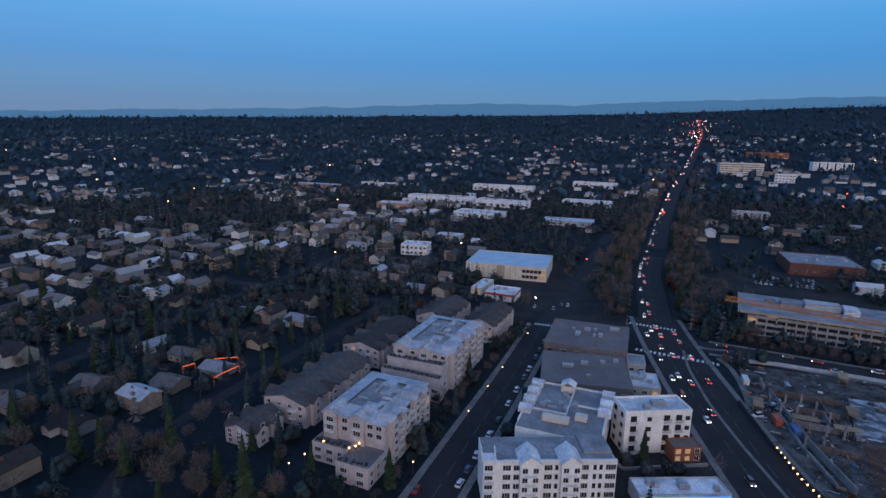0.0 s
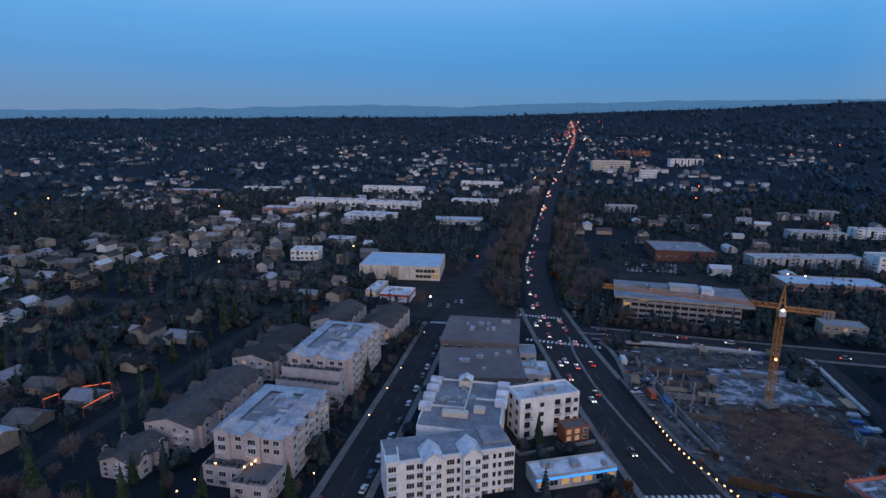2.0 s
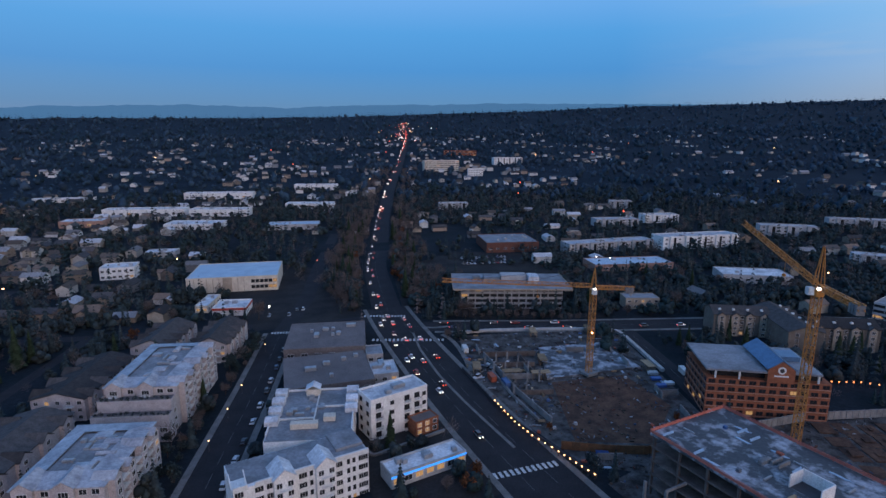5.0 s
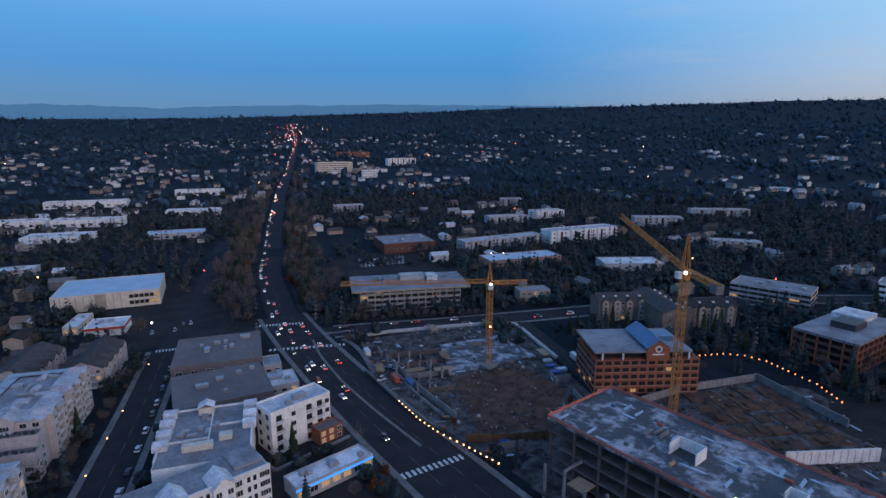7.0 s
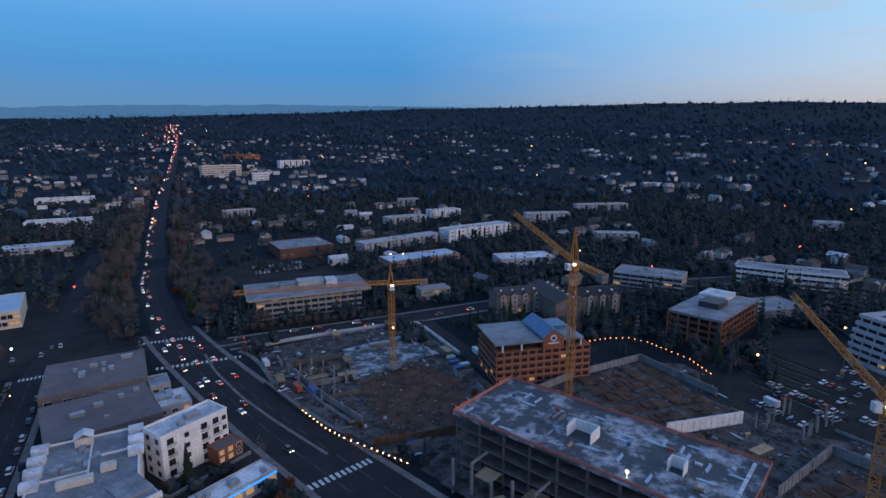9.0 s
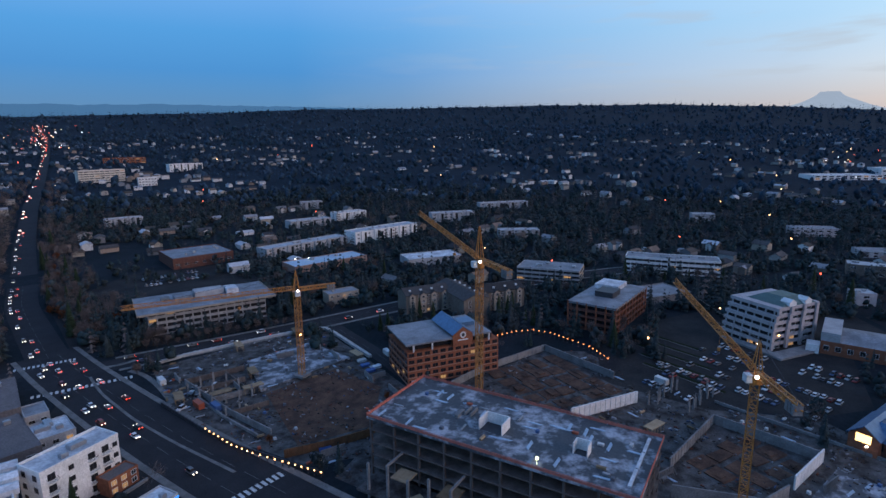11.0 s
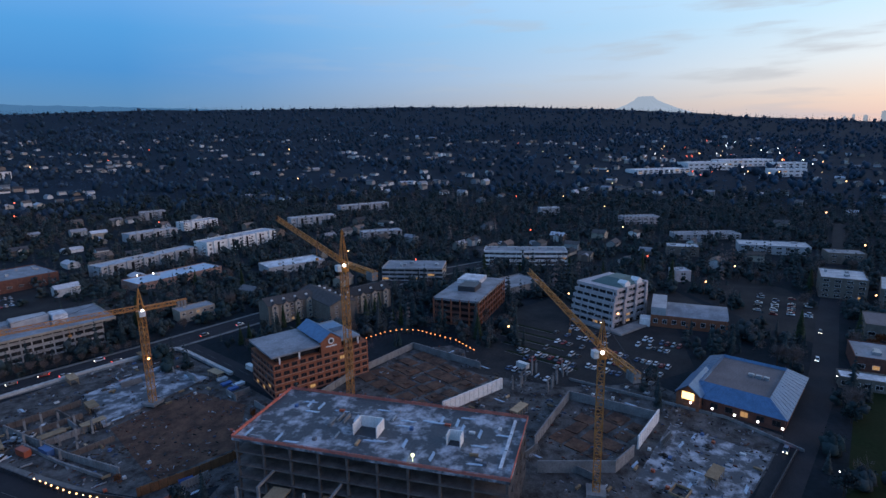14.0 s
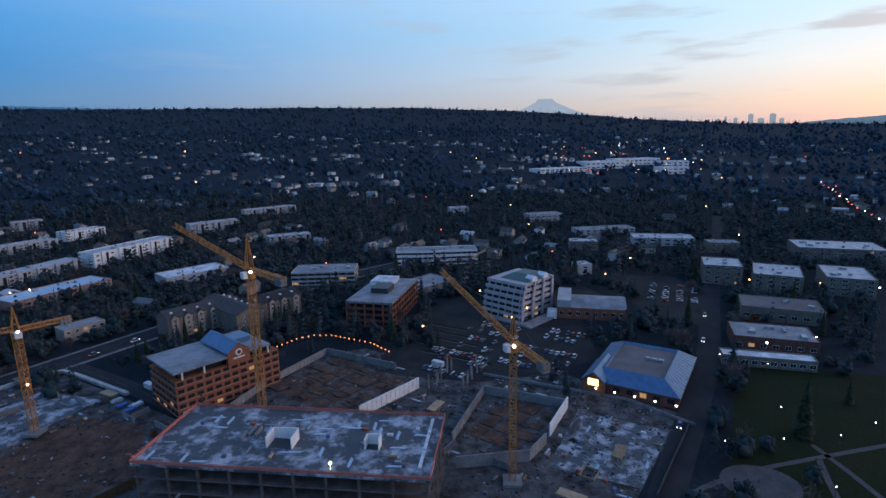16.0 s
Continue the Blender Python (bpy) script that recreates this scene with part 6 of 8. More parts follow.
def clutter(kind):
    """One loose site thing as a mesh: stacked lumber, panels, a bundle or a container."""
    if kind in _kinds:
        return _kinds[kind]
    rng = random.Random(len(kind))
    bm = bmesh.new()
    if kind == "lumber_stack":
        for k in range(3):
            for j in range(3):
                box(bm, -1.8 + rng.uniform(-0.2, 0.2), 1.8 + rng.uniform(-0.2, 0.2), -0.75 + j * 0.5, -0.3 + j * 0.5, 0.1 + k * 0.3, 0.37 + k * 0.3)
        for x in (-1.2, 1.2):
            box(bm, x - 0.06, x + 0.06, -0.75, 0.72, 0, 0.098)
    elif kind == "formwork_panels":
        for k in range(5):
            box(bm, -1.4 + rng.uniform(-0.15, 0.15), 1.4, -1.0 + rng.uniform(-0.15, 0.15), 1.0, 0.16 * k, 0.16 * k + 0.12)
    elif kind == "pipe_bundle":
        for k in range(5):
            beam(bm, (-2.6, -0.5 + 0.25 * k, 0.13), (2.6, -0.5 + 0.25 * k, 0.13), 0.2)
        for k in range(4):
            beam(bm, (-2.5, -0.38 + 0.25 * k, 0.34), (2.6, -0.38 + 0.25 * k, 0.34), 0.2)
    elif kind == "formwork_wall":
        box(bm, -4.5, 4.5, -0.15, 0.15, 0, 2.6)
        for k in range(10):
            box(bm, -4.4 + k * 0.95, -4.25 + k * 0.95, -0.4, -0.153, 0, 2.7)
            beam(bm, (-4.3 + k * 0.95, -0.3, 2.0), (-4.3 + k * 0.95, -1.6, 0.05), 0.1)
    elif kind == "steel_decking":
        for k in range(3):
            box(bm, -3.2 + 0.4 * k, 3.2 + 0.4 * k, -0.9 + 0.62 * k, -0.35 + 0.62 * k, 0.0, 0.12 + 0.05 * k)
    elif kind == "shoring_frame":
        for k in range(5):
            for s in (-1, 1):
                beam(bm, (-4 + k * 2, s * 1.6, 0), (-4 + k * 2, s * 1.6, 3.0), 0.14)
            beam(bm, (-4 + k * 2, -1.7, 1.6), (-4 + k * 2, 1.7, 2.9), 0.09)
        box(bm, -4.4, 4.4, -1.9, 1.9, 3.003, 3.2)
    elif kind == "site_container":
        box(bm, -3, 3, -1.2, 1.2, 0.1, 2.6)
        for k in range(14):
            for s in (-1, 1):
                box(bm, -2.9 + k * 0.43, -2.7 + k * 0.43, s * 1.23 - 0.025, s * 1.23 + 0.025, 0.2, 2.5)
    elif kind == "material_pallet":
        for k in range(3):
            box(bm, -0.6, 0.6, -0.55 + k * 0.45, -0.4 + k * 0.45, 0, 0.1)
        box(bm, -0.65, 0.65, -0.6, 0.6, 0.102, 0.15)
        box(bm, -0.55, 0.5, -0.5, 0.55, 0.152, 0.9)
    elif kind == "rebar_column":
        for sx in (-0.25, 0.25):
            for sy in (-0.25, 0.25):
                beam(bm, (sx, sy, 0), (sx, sy, 6.5), 0.09)
        box(bm, -0.32, 0.32, -0.32, 0.32, 0, 4.6)
    else:
        for k in range(26):
            a, q = rng.uniform(0, 6.28), rng.uniform(0, 1.6)
            s = rng.uniform(0.15, 0.5)
            x, y = q * math.cos(a), q * math.sin(a)
            box(bm, x - s, x + s * rng.uniform(0.4, 1), y - s, y + s, 0, s * rng.uniform(0.5, 1.4) * (1.8 - q) / 1.2 + 0.1)
    me = bpy.data.meshes.new(kind)
    bm.to_mesh(me)
    bm.free()
    me.materials.append({"lumber_stack": M_LUMBER, "formwork_panels": M_TARP, "pipe_bundle": M_STEEL, "site_container": M_TARP, "material_pallet": M_TARP, "rebar_column": M_CONC, "formwork_wall": M_CONC, "shoring_frame": M_LUMBER, "steel_decking": M_ROOFBLUE}.get(kind, M_RUBBLE))
    _kinds[kind] = me
    return me


CLUT = {"steel_decking": ("long pale blue steel decking sheets", "decking"), "formwork_wall": ("propped concrete formwork wall on the site", "formwork"), "shoring_frame": ("timber decking on steel shoring props", "shoring"),
        "lumber_stack": ("stack of sawn lumber lying on the site", "lumber"), "formwork_panels": ("flat stack of coloured formwork panels", "panels"),
        "pipe_bundle": ("bundle of grey steel pipes on the ground", "pipes"), "site_container": ("corrugated steel site container", "container"),
        "material_pallet": ("wrapped building material on a wooden pallet", "pallet"), "rebar_column": ("freshly poured column with bare steel bars", "column"), "rubble_heap": ("heap of broken concrete rubble", "rubble")}


def drop(kind, x, y, z, rot):
    ob = new(kind, clutter(kind))
    ob.matrix_basis = pose(x, y, z, 0, 0, rot)
    if kind in ("formwork_panels", "steel_decking", "lumber_stack", "pipe_bundle") :
        ob.scale = (0.7, 0.5, 0.8)
    tagged(ob, CLUT[kind][0], CLUT[kind][1], "loose things on the building site")


rng = random.Random(12)
KINDS = ["lumber_stack", "formwork_panels", "pipe_bundle", "material_pallet", "rubble_heap", "formwork_panels", "lumber_stack", "formwork_wall", "rubble_heap", "material_pallet", "steel_decking", "pipe_bundle", "steel_decking", "shoring_frame"]
n = 0
PITS = [[(199, 103), (264, 79), (230, 27), (199, 48)], [(164, 10), (222, -2), (210, -37), (168, -20)]]
MUD = [(162, 176), (198, 158), (190, 128), (160, 116), (134, 130)]
while n < 250:
    x, y = rng.uniform(118, 272), rng.uniform(-80, 245)
    if not (inside((x, y), SITE_1) or inside((x, y), SITE_2)) or inside((x, y), PITS[0]) or inside((x, y), PITS[1]) or taken(x, y, 1):
        continue
    on = inside((x, y), DECK_1)
    if on and rng.random() < 0.4:
        continue
    if inside((x, y), MUD) and rng.random() < 0.8:
        continue
    drop(rng.choice(KINDS), x, y, 0.9 if on else 0.03, rng.choice((-30, 60, -30, 60, -25, 66)))
    n += 1
for k in range(48):
    lx, ly = rng.uniform(-15, 15), rng.uniform(-40, 40)
    if abs(lx + 3) < 4 and (abs(ly - 3.5) < 6 or abs(ly + 24) < 4):
        continue
    p = pose(148, 55, 0, 0, 0, -3.5) @ Vector((lx, ly, 0))
    drop(rng.choice(KINDS[:4] + ["steel_decking"] * 4), p.x, p.y, 21.0, rng.choice((0, 90, 86, -4)))
for k in range(16):
    drop("rebar_column", 226 + (k % 8) * 3.2 + rng.uniform(-1, 1), 22 - (k // 8) * 14 - (k % 8) * 1.2 + rng.uniform(-2, 2), 0.01, rng.uniform(0, 90))
for x, y, a in ((140, 190, 75), (142, 182, 75), (196, 118, 30), (200, 122, 30), (223, 150, 60), (250, 20, 60), (148, 225, 70)):
    drop("site_container", x, y, 0.02, a)
# small debris over both sites
rs_ = np.random.RandomState(44)
DV, DF = [], []
cube = np.array([(x, y, z) for z in (0, 1) for y in (-0.5, 0.5) for x in (-0.5, 0.5)])
cf = np.array([(0, 2, 3, 1), (4, 5, 7, 6), (0, 1, 5, 4), (2, 6, 7, 3), (0, 4, 6, 2), (1, 3, 7, 5)])
while len(DV) < 2600:
    x, y = rs_.uniform(118, 272), rs_.uniform(-80, 245)
    if not (inside((x, y), SITE_1) or inside((x, y), SITE_2)) or (122 < x < 172 and 8 < y < 102):
        continue
    if noise.noise((x * 0.08, y * 0.08, 2)) < rs_.uniform(-0.35, 0.2):
        continue
    a = rs_.choice((0.4, 1.97, 1.2, 2.77)) + rs_.uniform(-0.2, 0.2)
    sz = np.array((rs_.uniform(0.3, 1.7), rs_.uniform(0.15, 0.55), rs_.uniform(0.08, 0.5)))
    if inside((x, y), DECK_1) and rs_.uniform() < 0.75:
        continue
    v = cube * sz
    z0 = 0.9 if inside((x, y), DECK_1) else 0.02
    DF.append(cf + 8 * len(DV))
    DV.append(np.stack([v[:, 0] * math.cos(a) - v[:, 1] * math.sin(a) + x, v[:, 0] * math.sin(a) + v[:, 1] * math.cos(a) + y, v[:, 2] + z0], 1))
M_DEBRIS = mat("mixed_site_debris", (1, 1, 1), (0.8, 0.8, 0.8), 0.5, 3, 0.85, by_island=True,
               palette=[(0.04, 0.038, 0.036), (0.22, 0.22, 0.23), (0.08, 0.062, 0.05), (0.12, 0.09, 0.07), (0.06, 0.06, 0.065), (0.34, 0.35, 0.37), (0.05, 0.05, 0.055), (0.14, 0.06, 0.045), (0.07, 0.10, 0.16), (0.10, 0.095, 0.09)])
me = bpy.data.meshes.new("site_debris")
me.from_pydata([tuple(p) for p in np.concatenate(DV)], [], [tuple(int(i) for i in q) for q in np.concatenate(DF)])
me.materials.append(M_DEBRIS)
tagged(new("site_debris", me), "scattered boards, blocks and debris over the sites", "debris", kind="stuff")
shaft = root("shaft_frame", pose(164, -36, 0, 0, 0, -30), "timber-edged shaft, its shaded depth shown by a dark sheet", "shaft")
bm = bmesh.new()
for x0, x1, y0, y1 in ((-3, 3, -2.6, -2.3), (-3, 3, 2.3, 2.6), (-3, -2.7, -2.3, 2.3), (2.7, 3, -2.3, 2.3)):
    box(bm, x0, x1, y0, y1, 0.03, 0.9)
part("edge", bm, M_LUMBER, shaft)
# Dark sheet on the floor in place of the shaded depth below.
bm = bmesh.new()
box(bm, -2.7, 2.7, -2.3, 2.3, 0.031, 0.05)
part("opening", bm, M_DARKM, shaft)


def lattice(bm, a, b, w, step, t=0.16, tri=False):
    """A lattice girder from a to b: chords and zigzag bracing."""
    a, b = Vector(a), Vector(b)
    d = (b - a)
    L = d.length
    d.normalize()
    s = d.cross(Vector((0, 0, 1)) if abs(d.z) < 0.9 else Vector((1, 0, 0))).normalized()
    u = s.cross(d).normalized()
    if abs(d.z) < 0.9 and u.z < 0:
        u = -u
    cor = [s * w / 2 - u * w / 2 * 0, -s * w / 2 - u * w / 2 * 0, u * w] if tri else [s * w / 2 + u * w / 2, s * w / 2 - u * w / 2, -s * w / 2 - u * w / 2, -s * w / 2 + u * w / 2]
    for c in cor:
        beam(bm, a + c, b + c, t * 1.5)
    n = max(2, int(L / step))
    for k in range(n):
        p, q = a + d * L * k / n, a + d * L * (k + 1) / n
        for i in range(len(cor)):
            j = (i + 1) % len(cor)
            e, f = (i, j) if k % 2 else (j, i)
            beam(bm, p + cor[e], q + cor[f], t)
            beam(bm, p + cor[i], p + cor[j], t)


def tower_crane(x, y, zj, apex, tip, back, label, base_z=0.0):
    """Yellow tower crane: mast, slewing ring, cab, apex, jib, counter jib with ballast, ties and hook."""
    r = root("tower_crane", pose(x, y, base_z), label, "crane", "tower cranes")
    zj, apex = zj - base_z, apex - base_z
    bm = bmesh.new()
    box(bm, -3, 3, -3, 3, -0.1, 1.0)
    part("base_block", bm, M_CONC, r)
    bm = bmesh.new()
    lattice(bm, (0, 0, 1.0), (0, 0, zj - 3), 2.1, 2.3, 0.15)
    part("mast", bm, M_CRANE, r)
    bm = bmesh.new()
    bmesh.ops.create_cone(bm, cap_ends=True, segments=20, radius1=1.7, radius2=1.9, depth=2.2, matrix=Matrix.Translation((0, 0, zj - 1.9)))
    part("slewing_ring", bm, M_CRANE, r)
    t = Vector((tip[0] - x, tip[1] - y, tip[2] - base_z))
    h = Vector((t.x, t.y, 0)).normalized()
    s = Vector((-h.y, h.x, 0))
    bm = bmesh.new()
    bmesh.ops.create_cube(bm, size=1, matrix=Matrix.Translation(s * 2.1 + Vector((0, 0, zj - 1.6))) @ Matrix.Rotation(math.atan2(h.y, h.x), 4, "Z") @ Matrix.Diagonal((2.2, 1.7, 2.2, 1)))
    part("cab", bm, M_TRIM, r, "white operator cab")
    bm = bmesh.new()
    top = Vector((0, 0, apex))
    for a in (-1, 1):
        for b in (-1, 1):
            beam(bm, Vector((0, 0, zj)) + h * a * 1.1 + s * b * 1.1, top + s * b * 0.2, 0.26)
    for k in range(1, 4):
        z = zj + (apex - zj) * k / 4
        q = 1.1 * (1 - k / 4)
        for b in (-1, 1):
            beam(bm, Vector((0, 0, z)) + h * q + s * b * q, Vector((0, 0, z)) - h * q + s * b * q, 0.16)
    part("apex_tower", bm, M_CRANE, r)
    root_p = Vector((0, 0, zj)) + h * 1.2
    bm = bmesh.new()
    lattice(bm, root_p, t, 1.7, 2.2, 0.15, True)
    part("jib", bm, M_CRANE, r)
    end = Vector((0, 0, zj)) - h * back
    bm = bmesh.new()
    lattice(bm, Vector((0, 0, zj)) - h * 1.2, end, 1.5, 2.2, 0.18)
    box(bm, *sorted((end.x * 0.2 - 0.02, end.x * 0.2 + 0.02)), *sorted((end.y * 0.2 - 0.02, end.y * 0.2 + 0.02)), zj - 0.02, zj + 0.02)
    part("counter_jib", bm, M_CRANE, r)
    bm = bmesh.new()
    for k in range(3):
        c = end + h * (1.0 + k * 1.3)
        bmesh.ops.create_cube(bm, size=1, matrix=Matrix.Translation(c - Vector((0, 0, 0.9))) @ Matrix.Rotation(math.atan2(h.y, h.x), 4, "Z") @ Matrix.Diagonal((1.0, 2.2, 2.6, 1)))
    part("counterweight", bm, M_CONC, r, "grey concrete ballast blocks")
    bm = bmesh.new()
    for f in (0.42, 0.8):
        beam(bm, top, root_p.lerp(t, f) + Vector((0, 0, 1.6)), 0.10)
    part("tie_bar", bm, M_DARKM, r)
    bm = bmesh.new()
    beam(bm, top, end + Vector((0, 0, 0.8)), 0.10)
    part("counter_tie", bm, M_DARKM, r)
    bm = bmesh.new()
    hp = root_p.lerp(t, 0.35)
    beam(bm, hp, hp - Vector((0, 0, 5)), 0.08)
    bmesh.ops.create_cube(bm, size=0.9, matrix=Matrix.Translation(hp - Vector((0, 0, 5.4))))
    part("hook_block", bm, M_CRANE, r)
    bm = bmesh.new()
    bmesh.ops.create_icosphere(bm, subdivisions=2, radius=0.55, matrix=Matrix.Translation(Vector((0, 0, zj - 0.2)) - h * 0.5 - Vector((x, y, 0)).normalized() * 2.6))
    part("mast_lamp", bm, E_WHITE, r, "bright white lamp")
    return r


c1 = tower_crane(182, 171, 43, 52, (126, 212, 43.5), 18, "yellow tower crane standing on the pale deck", 0.9)
bm = bmesh.new()
bmesh.ops.create_icosphere(bm, subdivisions=2, radius=0.5, matrix=Matrix.Translation((-1.2, -1.8, 21)))
part("mast_light", bm, E_WARM, c1, "warm work light on the mast")
tower_crane(176, 77.5, 67, 79, (214.5, 124.4, 76), 22, "tall yellow tower crane behind the concrete frame")
tower_crane(159, -10.5, 48, 57, (216, 15, 56), 20, "yellow tower crane beside the basement pits")

# lamps on posts round the sites


def lamp_post(name, label, x, y, z, h, glow, radius, group, arm=0.0, ang=0.0):
    bm = bmesh.new()
    beam(bm, (0, 0, 0), (0, 0, h), 0.16)
    box(bm, -0.2, 0.2, -0.2, 0.2, 0, 0.4)
    if arm:
        beam(bm, (0, 0, h - 0.1), (arm, 0, h + 0.2), 0.11)
    key = (name, h, arm)
    if key not in _cache:
        me = bpy.data.meshes.new(name)
        bm.to_mesh(me)
        me.materials.append(M_DARKM)
        _cache[key] = me
    bm.free()
    r = new(name, _cache[key])
    r.matrix_basis = pose(x, y, z, 0, 0, ang)
    tagged(r, label, "lamp", group)
    key = ("bulb", radius, glow.name)
    if key not in _cache:
        b2 = bmesh.new()
        bmesh.ops.create_icosphere(b2, subdivisions=2, radius=radius)
        me = bpy.data.meshes.new("bulb")
        b2.to_mesh(me)
        b2.free()
        me.materials.append(glow)
        _cache[key] = me
    part_mesh("bulb", _cache[key], None, r, "glowing bulb", pose(arm, 0, h + 0.1))
    return r


def along(pts, step):
    out = []
    for (ax, ay), (bx, by) in zip(pts, pts[1:]):
        n_ = max(1, round(math.hypot(bx - ax, by - ay) / step))
        out += [(ax + (bx - ax) * k / n_, ay + (by - ay) * k / n_) for k in range(n_)]
    return out + [pts[-1]]


for x, y in along([(127, 170), (123.5, 152), (123, 141), (124, 128), (125, 112)], 2.9):
    lamp_post("fence_lamp", "small warm bulb on a site fence post", x, y, 0, 1.8, E_WARM, 0.27, "bulbs along the site fence")
for x, y in along([(262, 108), (268, 107), (279, 100), (285, 92), (285, 82), (280, 71), (274, 58), (262, 46)], 3.4):
    lamp_post("fence_lamp", "small orange bulb on a site fence post", x, y, 0, 2.4, E_FAIRY, 0.34, "bulbs along the site fence")
    FOOT.append((x - 6, y, 8))
for x, y in ((38, 233), (29, 214), (19, 193), (6, 180), (-42, 160), (-9, 153), (-38, 165), (58, 276), (-2, 160)):
    lamp_post("street_lamp", "warm glowing post lamp beside the street", x, y, 0, 4.0, E_WARM, 0.26, "post lamps along the street")
for x, y in ((180, -86), (182, -107), (185, -128), (194, -146), (155, -108), (258, -117), (247, -134), (172, -160), (205, -118)):
    lamp_post("park_lamp", "white globe lamp standing in the park", x, y, 0, 3.4, E_WHITE, 0.24, "park lamps")
for x, y, g in ((72, 328, E_WHITE), (137, 436, E_RED), (228, 282, E_WARM), (318, -30, E_WARM), (400, -95, E_WARM), (352, 330, E_WHITE), (360, 322, E_WHITE), (382, -190, E_WARM), (372, -232, E_WARM), (360, -262, E_WHITE), (300, -20, E_WHITE), (285, 30, E_WARM), (262, -142, E_WHITE), (270, -170, E_WHITE)):
    lamp_post("street_lamp", "tall street lamp with a bright head", x, y, 0, 7.5, g, 0.55, "tall street lamps", 1.2, 40)
rng = random.Random(77)
for k in range(60):
    a, q = radians(rng.uniform(-40, 122)), rng.uniform(330, 1900)
    x, y = q * math.sin(a), q * math.cos(a)
    if taken(x, y, 2):
        continue
    lamp_post("street_lamp", "tall street lamp glowing among houses", x, y, ground_z(x, y), 9.0, rng.choice((E_WARM, E_WARM, E_WARM, E_RED)), 0.35 + q * 0.0006, "far street lamps", 1.2, rng.uniform(0, 360))
for k in range(64):
    a, q = radians(rng.gauss(26.7, 0.45 if k < 26 else 1.7)), rng.uniform(2000, 3300)
    lamp_post("street_lamp", "far street lamp at the end of the avenue", q * math.sin(a), q * math.cos(a), ground_z(q * math.sin(a), q * math.cos(a)), 16.0, rng.choice((E_RED, E_WHITE, E_RED, E_WARM)), rng.uniform(0.7, 1.5), "lights at the avenue's end", 1.2, 0)
for k in range(44):
    a, q = radians(rng.uniform(97, 112)), rng.uniform(1150, 2100)
    lamp_post("street_lamp", "far street lamp by the shopping centre", q * math.sin(a), q * math.cos(a), ground_z(q * math.sin(a), q * math.cos(a)), 14.0, rng.choice((E_WARM, E_WHITE, E_RED)), rng.uniform(0.6, 1.3), "lights of the shopping centre", 1.2, 0)
# Traffic lights of cars on the valley road, made as bulbs on added posts.
for k in range(16):
    lamp_post("street_lamp", "far red and white car lights set on posts", 640 + k * 26 + rng.uniform(-4, 4), -448 - k * 11 + rng.uniform(-3, 3), ground_z(640 + k * 26, -448 - k * 11), 6.0, rng.choice((E_RED, E_WHITE, E_RED)), 0.8, "lights of the valley road", 1.2, 0)
# lights on the terrace
for x, y in ((-32, 167), (-23, 163), (-21, 164), (-20, 165.5)):
    lamp_post("terrace_lamp", "round warm lamp on the condominium terrace", x, y, 6.22, 1.2, E_WARM, 0.32, "terrace lamps")

# ---- park ----
for pts in ([(140, -50), (159, -66), (168, -82), (171, -100), (175, -115), (186, -145), (196, -200)], [(175, -115), (165, -111), (150, -106), (120, -100)], [(184, -118), (168, -122), (140, -122)]):
    bm, _ = ribbon(pts, 2.0, 0.06)
    tagged(part("park_path", bm, M_PATH, None), "pale gravel path winding across the lawn", "path", kind="structure")
    FOOT.extend((x, y, 2) for x, y in along(pts, 4))
bm = bmesh.new()
bm.faces.new([bm.verts.new((161 + 10 * math.cos(2 * math.pi * k / 28), -89 + 12 * math.sin(2 * math.pi * k / 28), 0.07)) for k in range(28)])
tagged(part("park_plaza", bm, M_PATH, None), "round pale gravel plaza in the park", "plaza", kind="structure")
FOOT.append((161, -89, 12))
FOOT.extend(LOTS)
FOOT.append((200, -118, 22))
FOOT.append((215, -140, 20))
FOOT.extend([(150, 175, 34), (150, 210, 28), (185, 215, 30), (190, 150, 40), (150, 125, 22), (215, 60, 40), (235, 60, 40), (190, -10, 38), (235, 5, 22), (185, -50, 30), (140, -20, 25), (250, -18, 16)])

# ---- houses ----


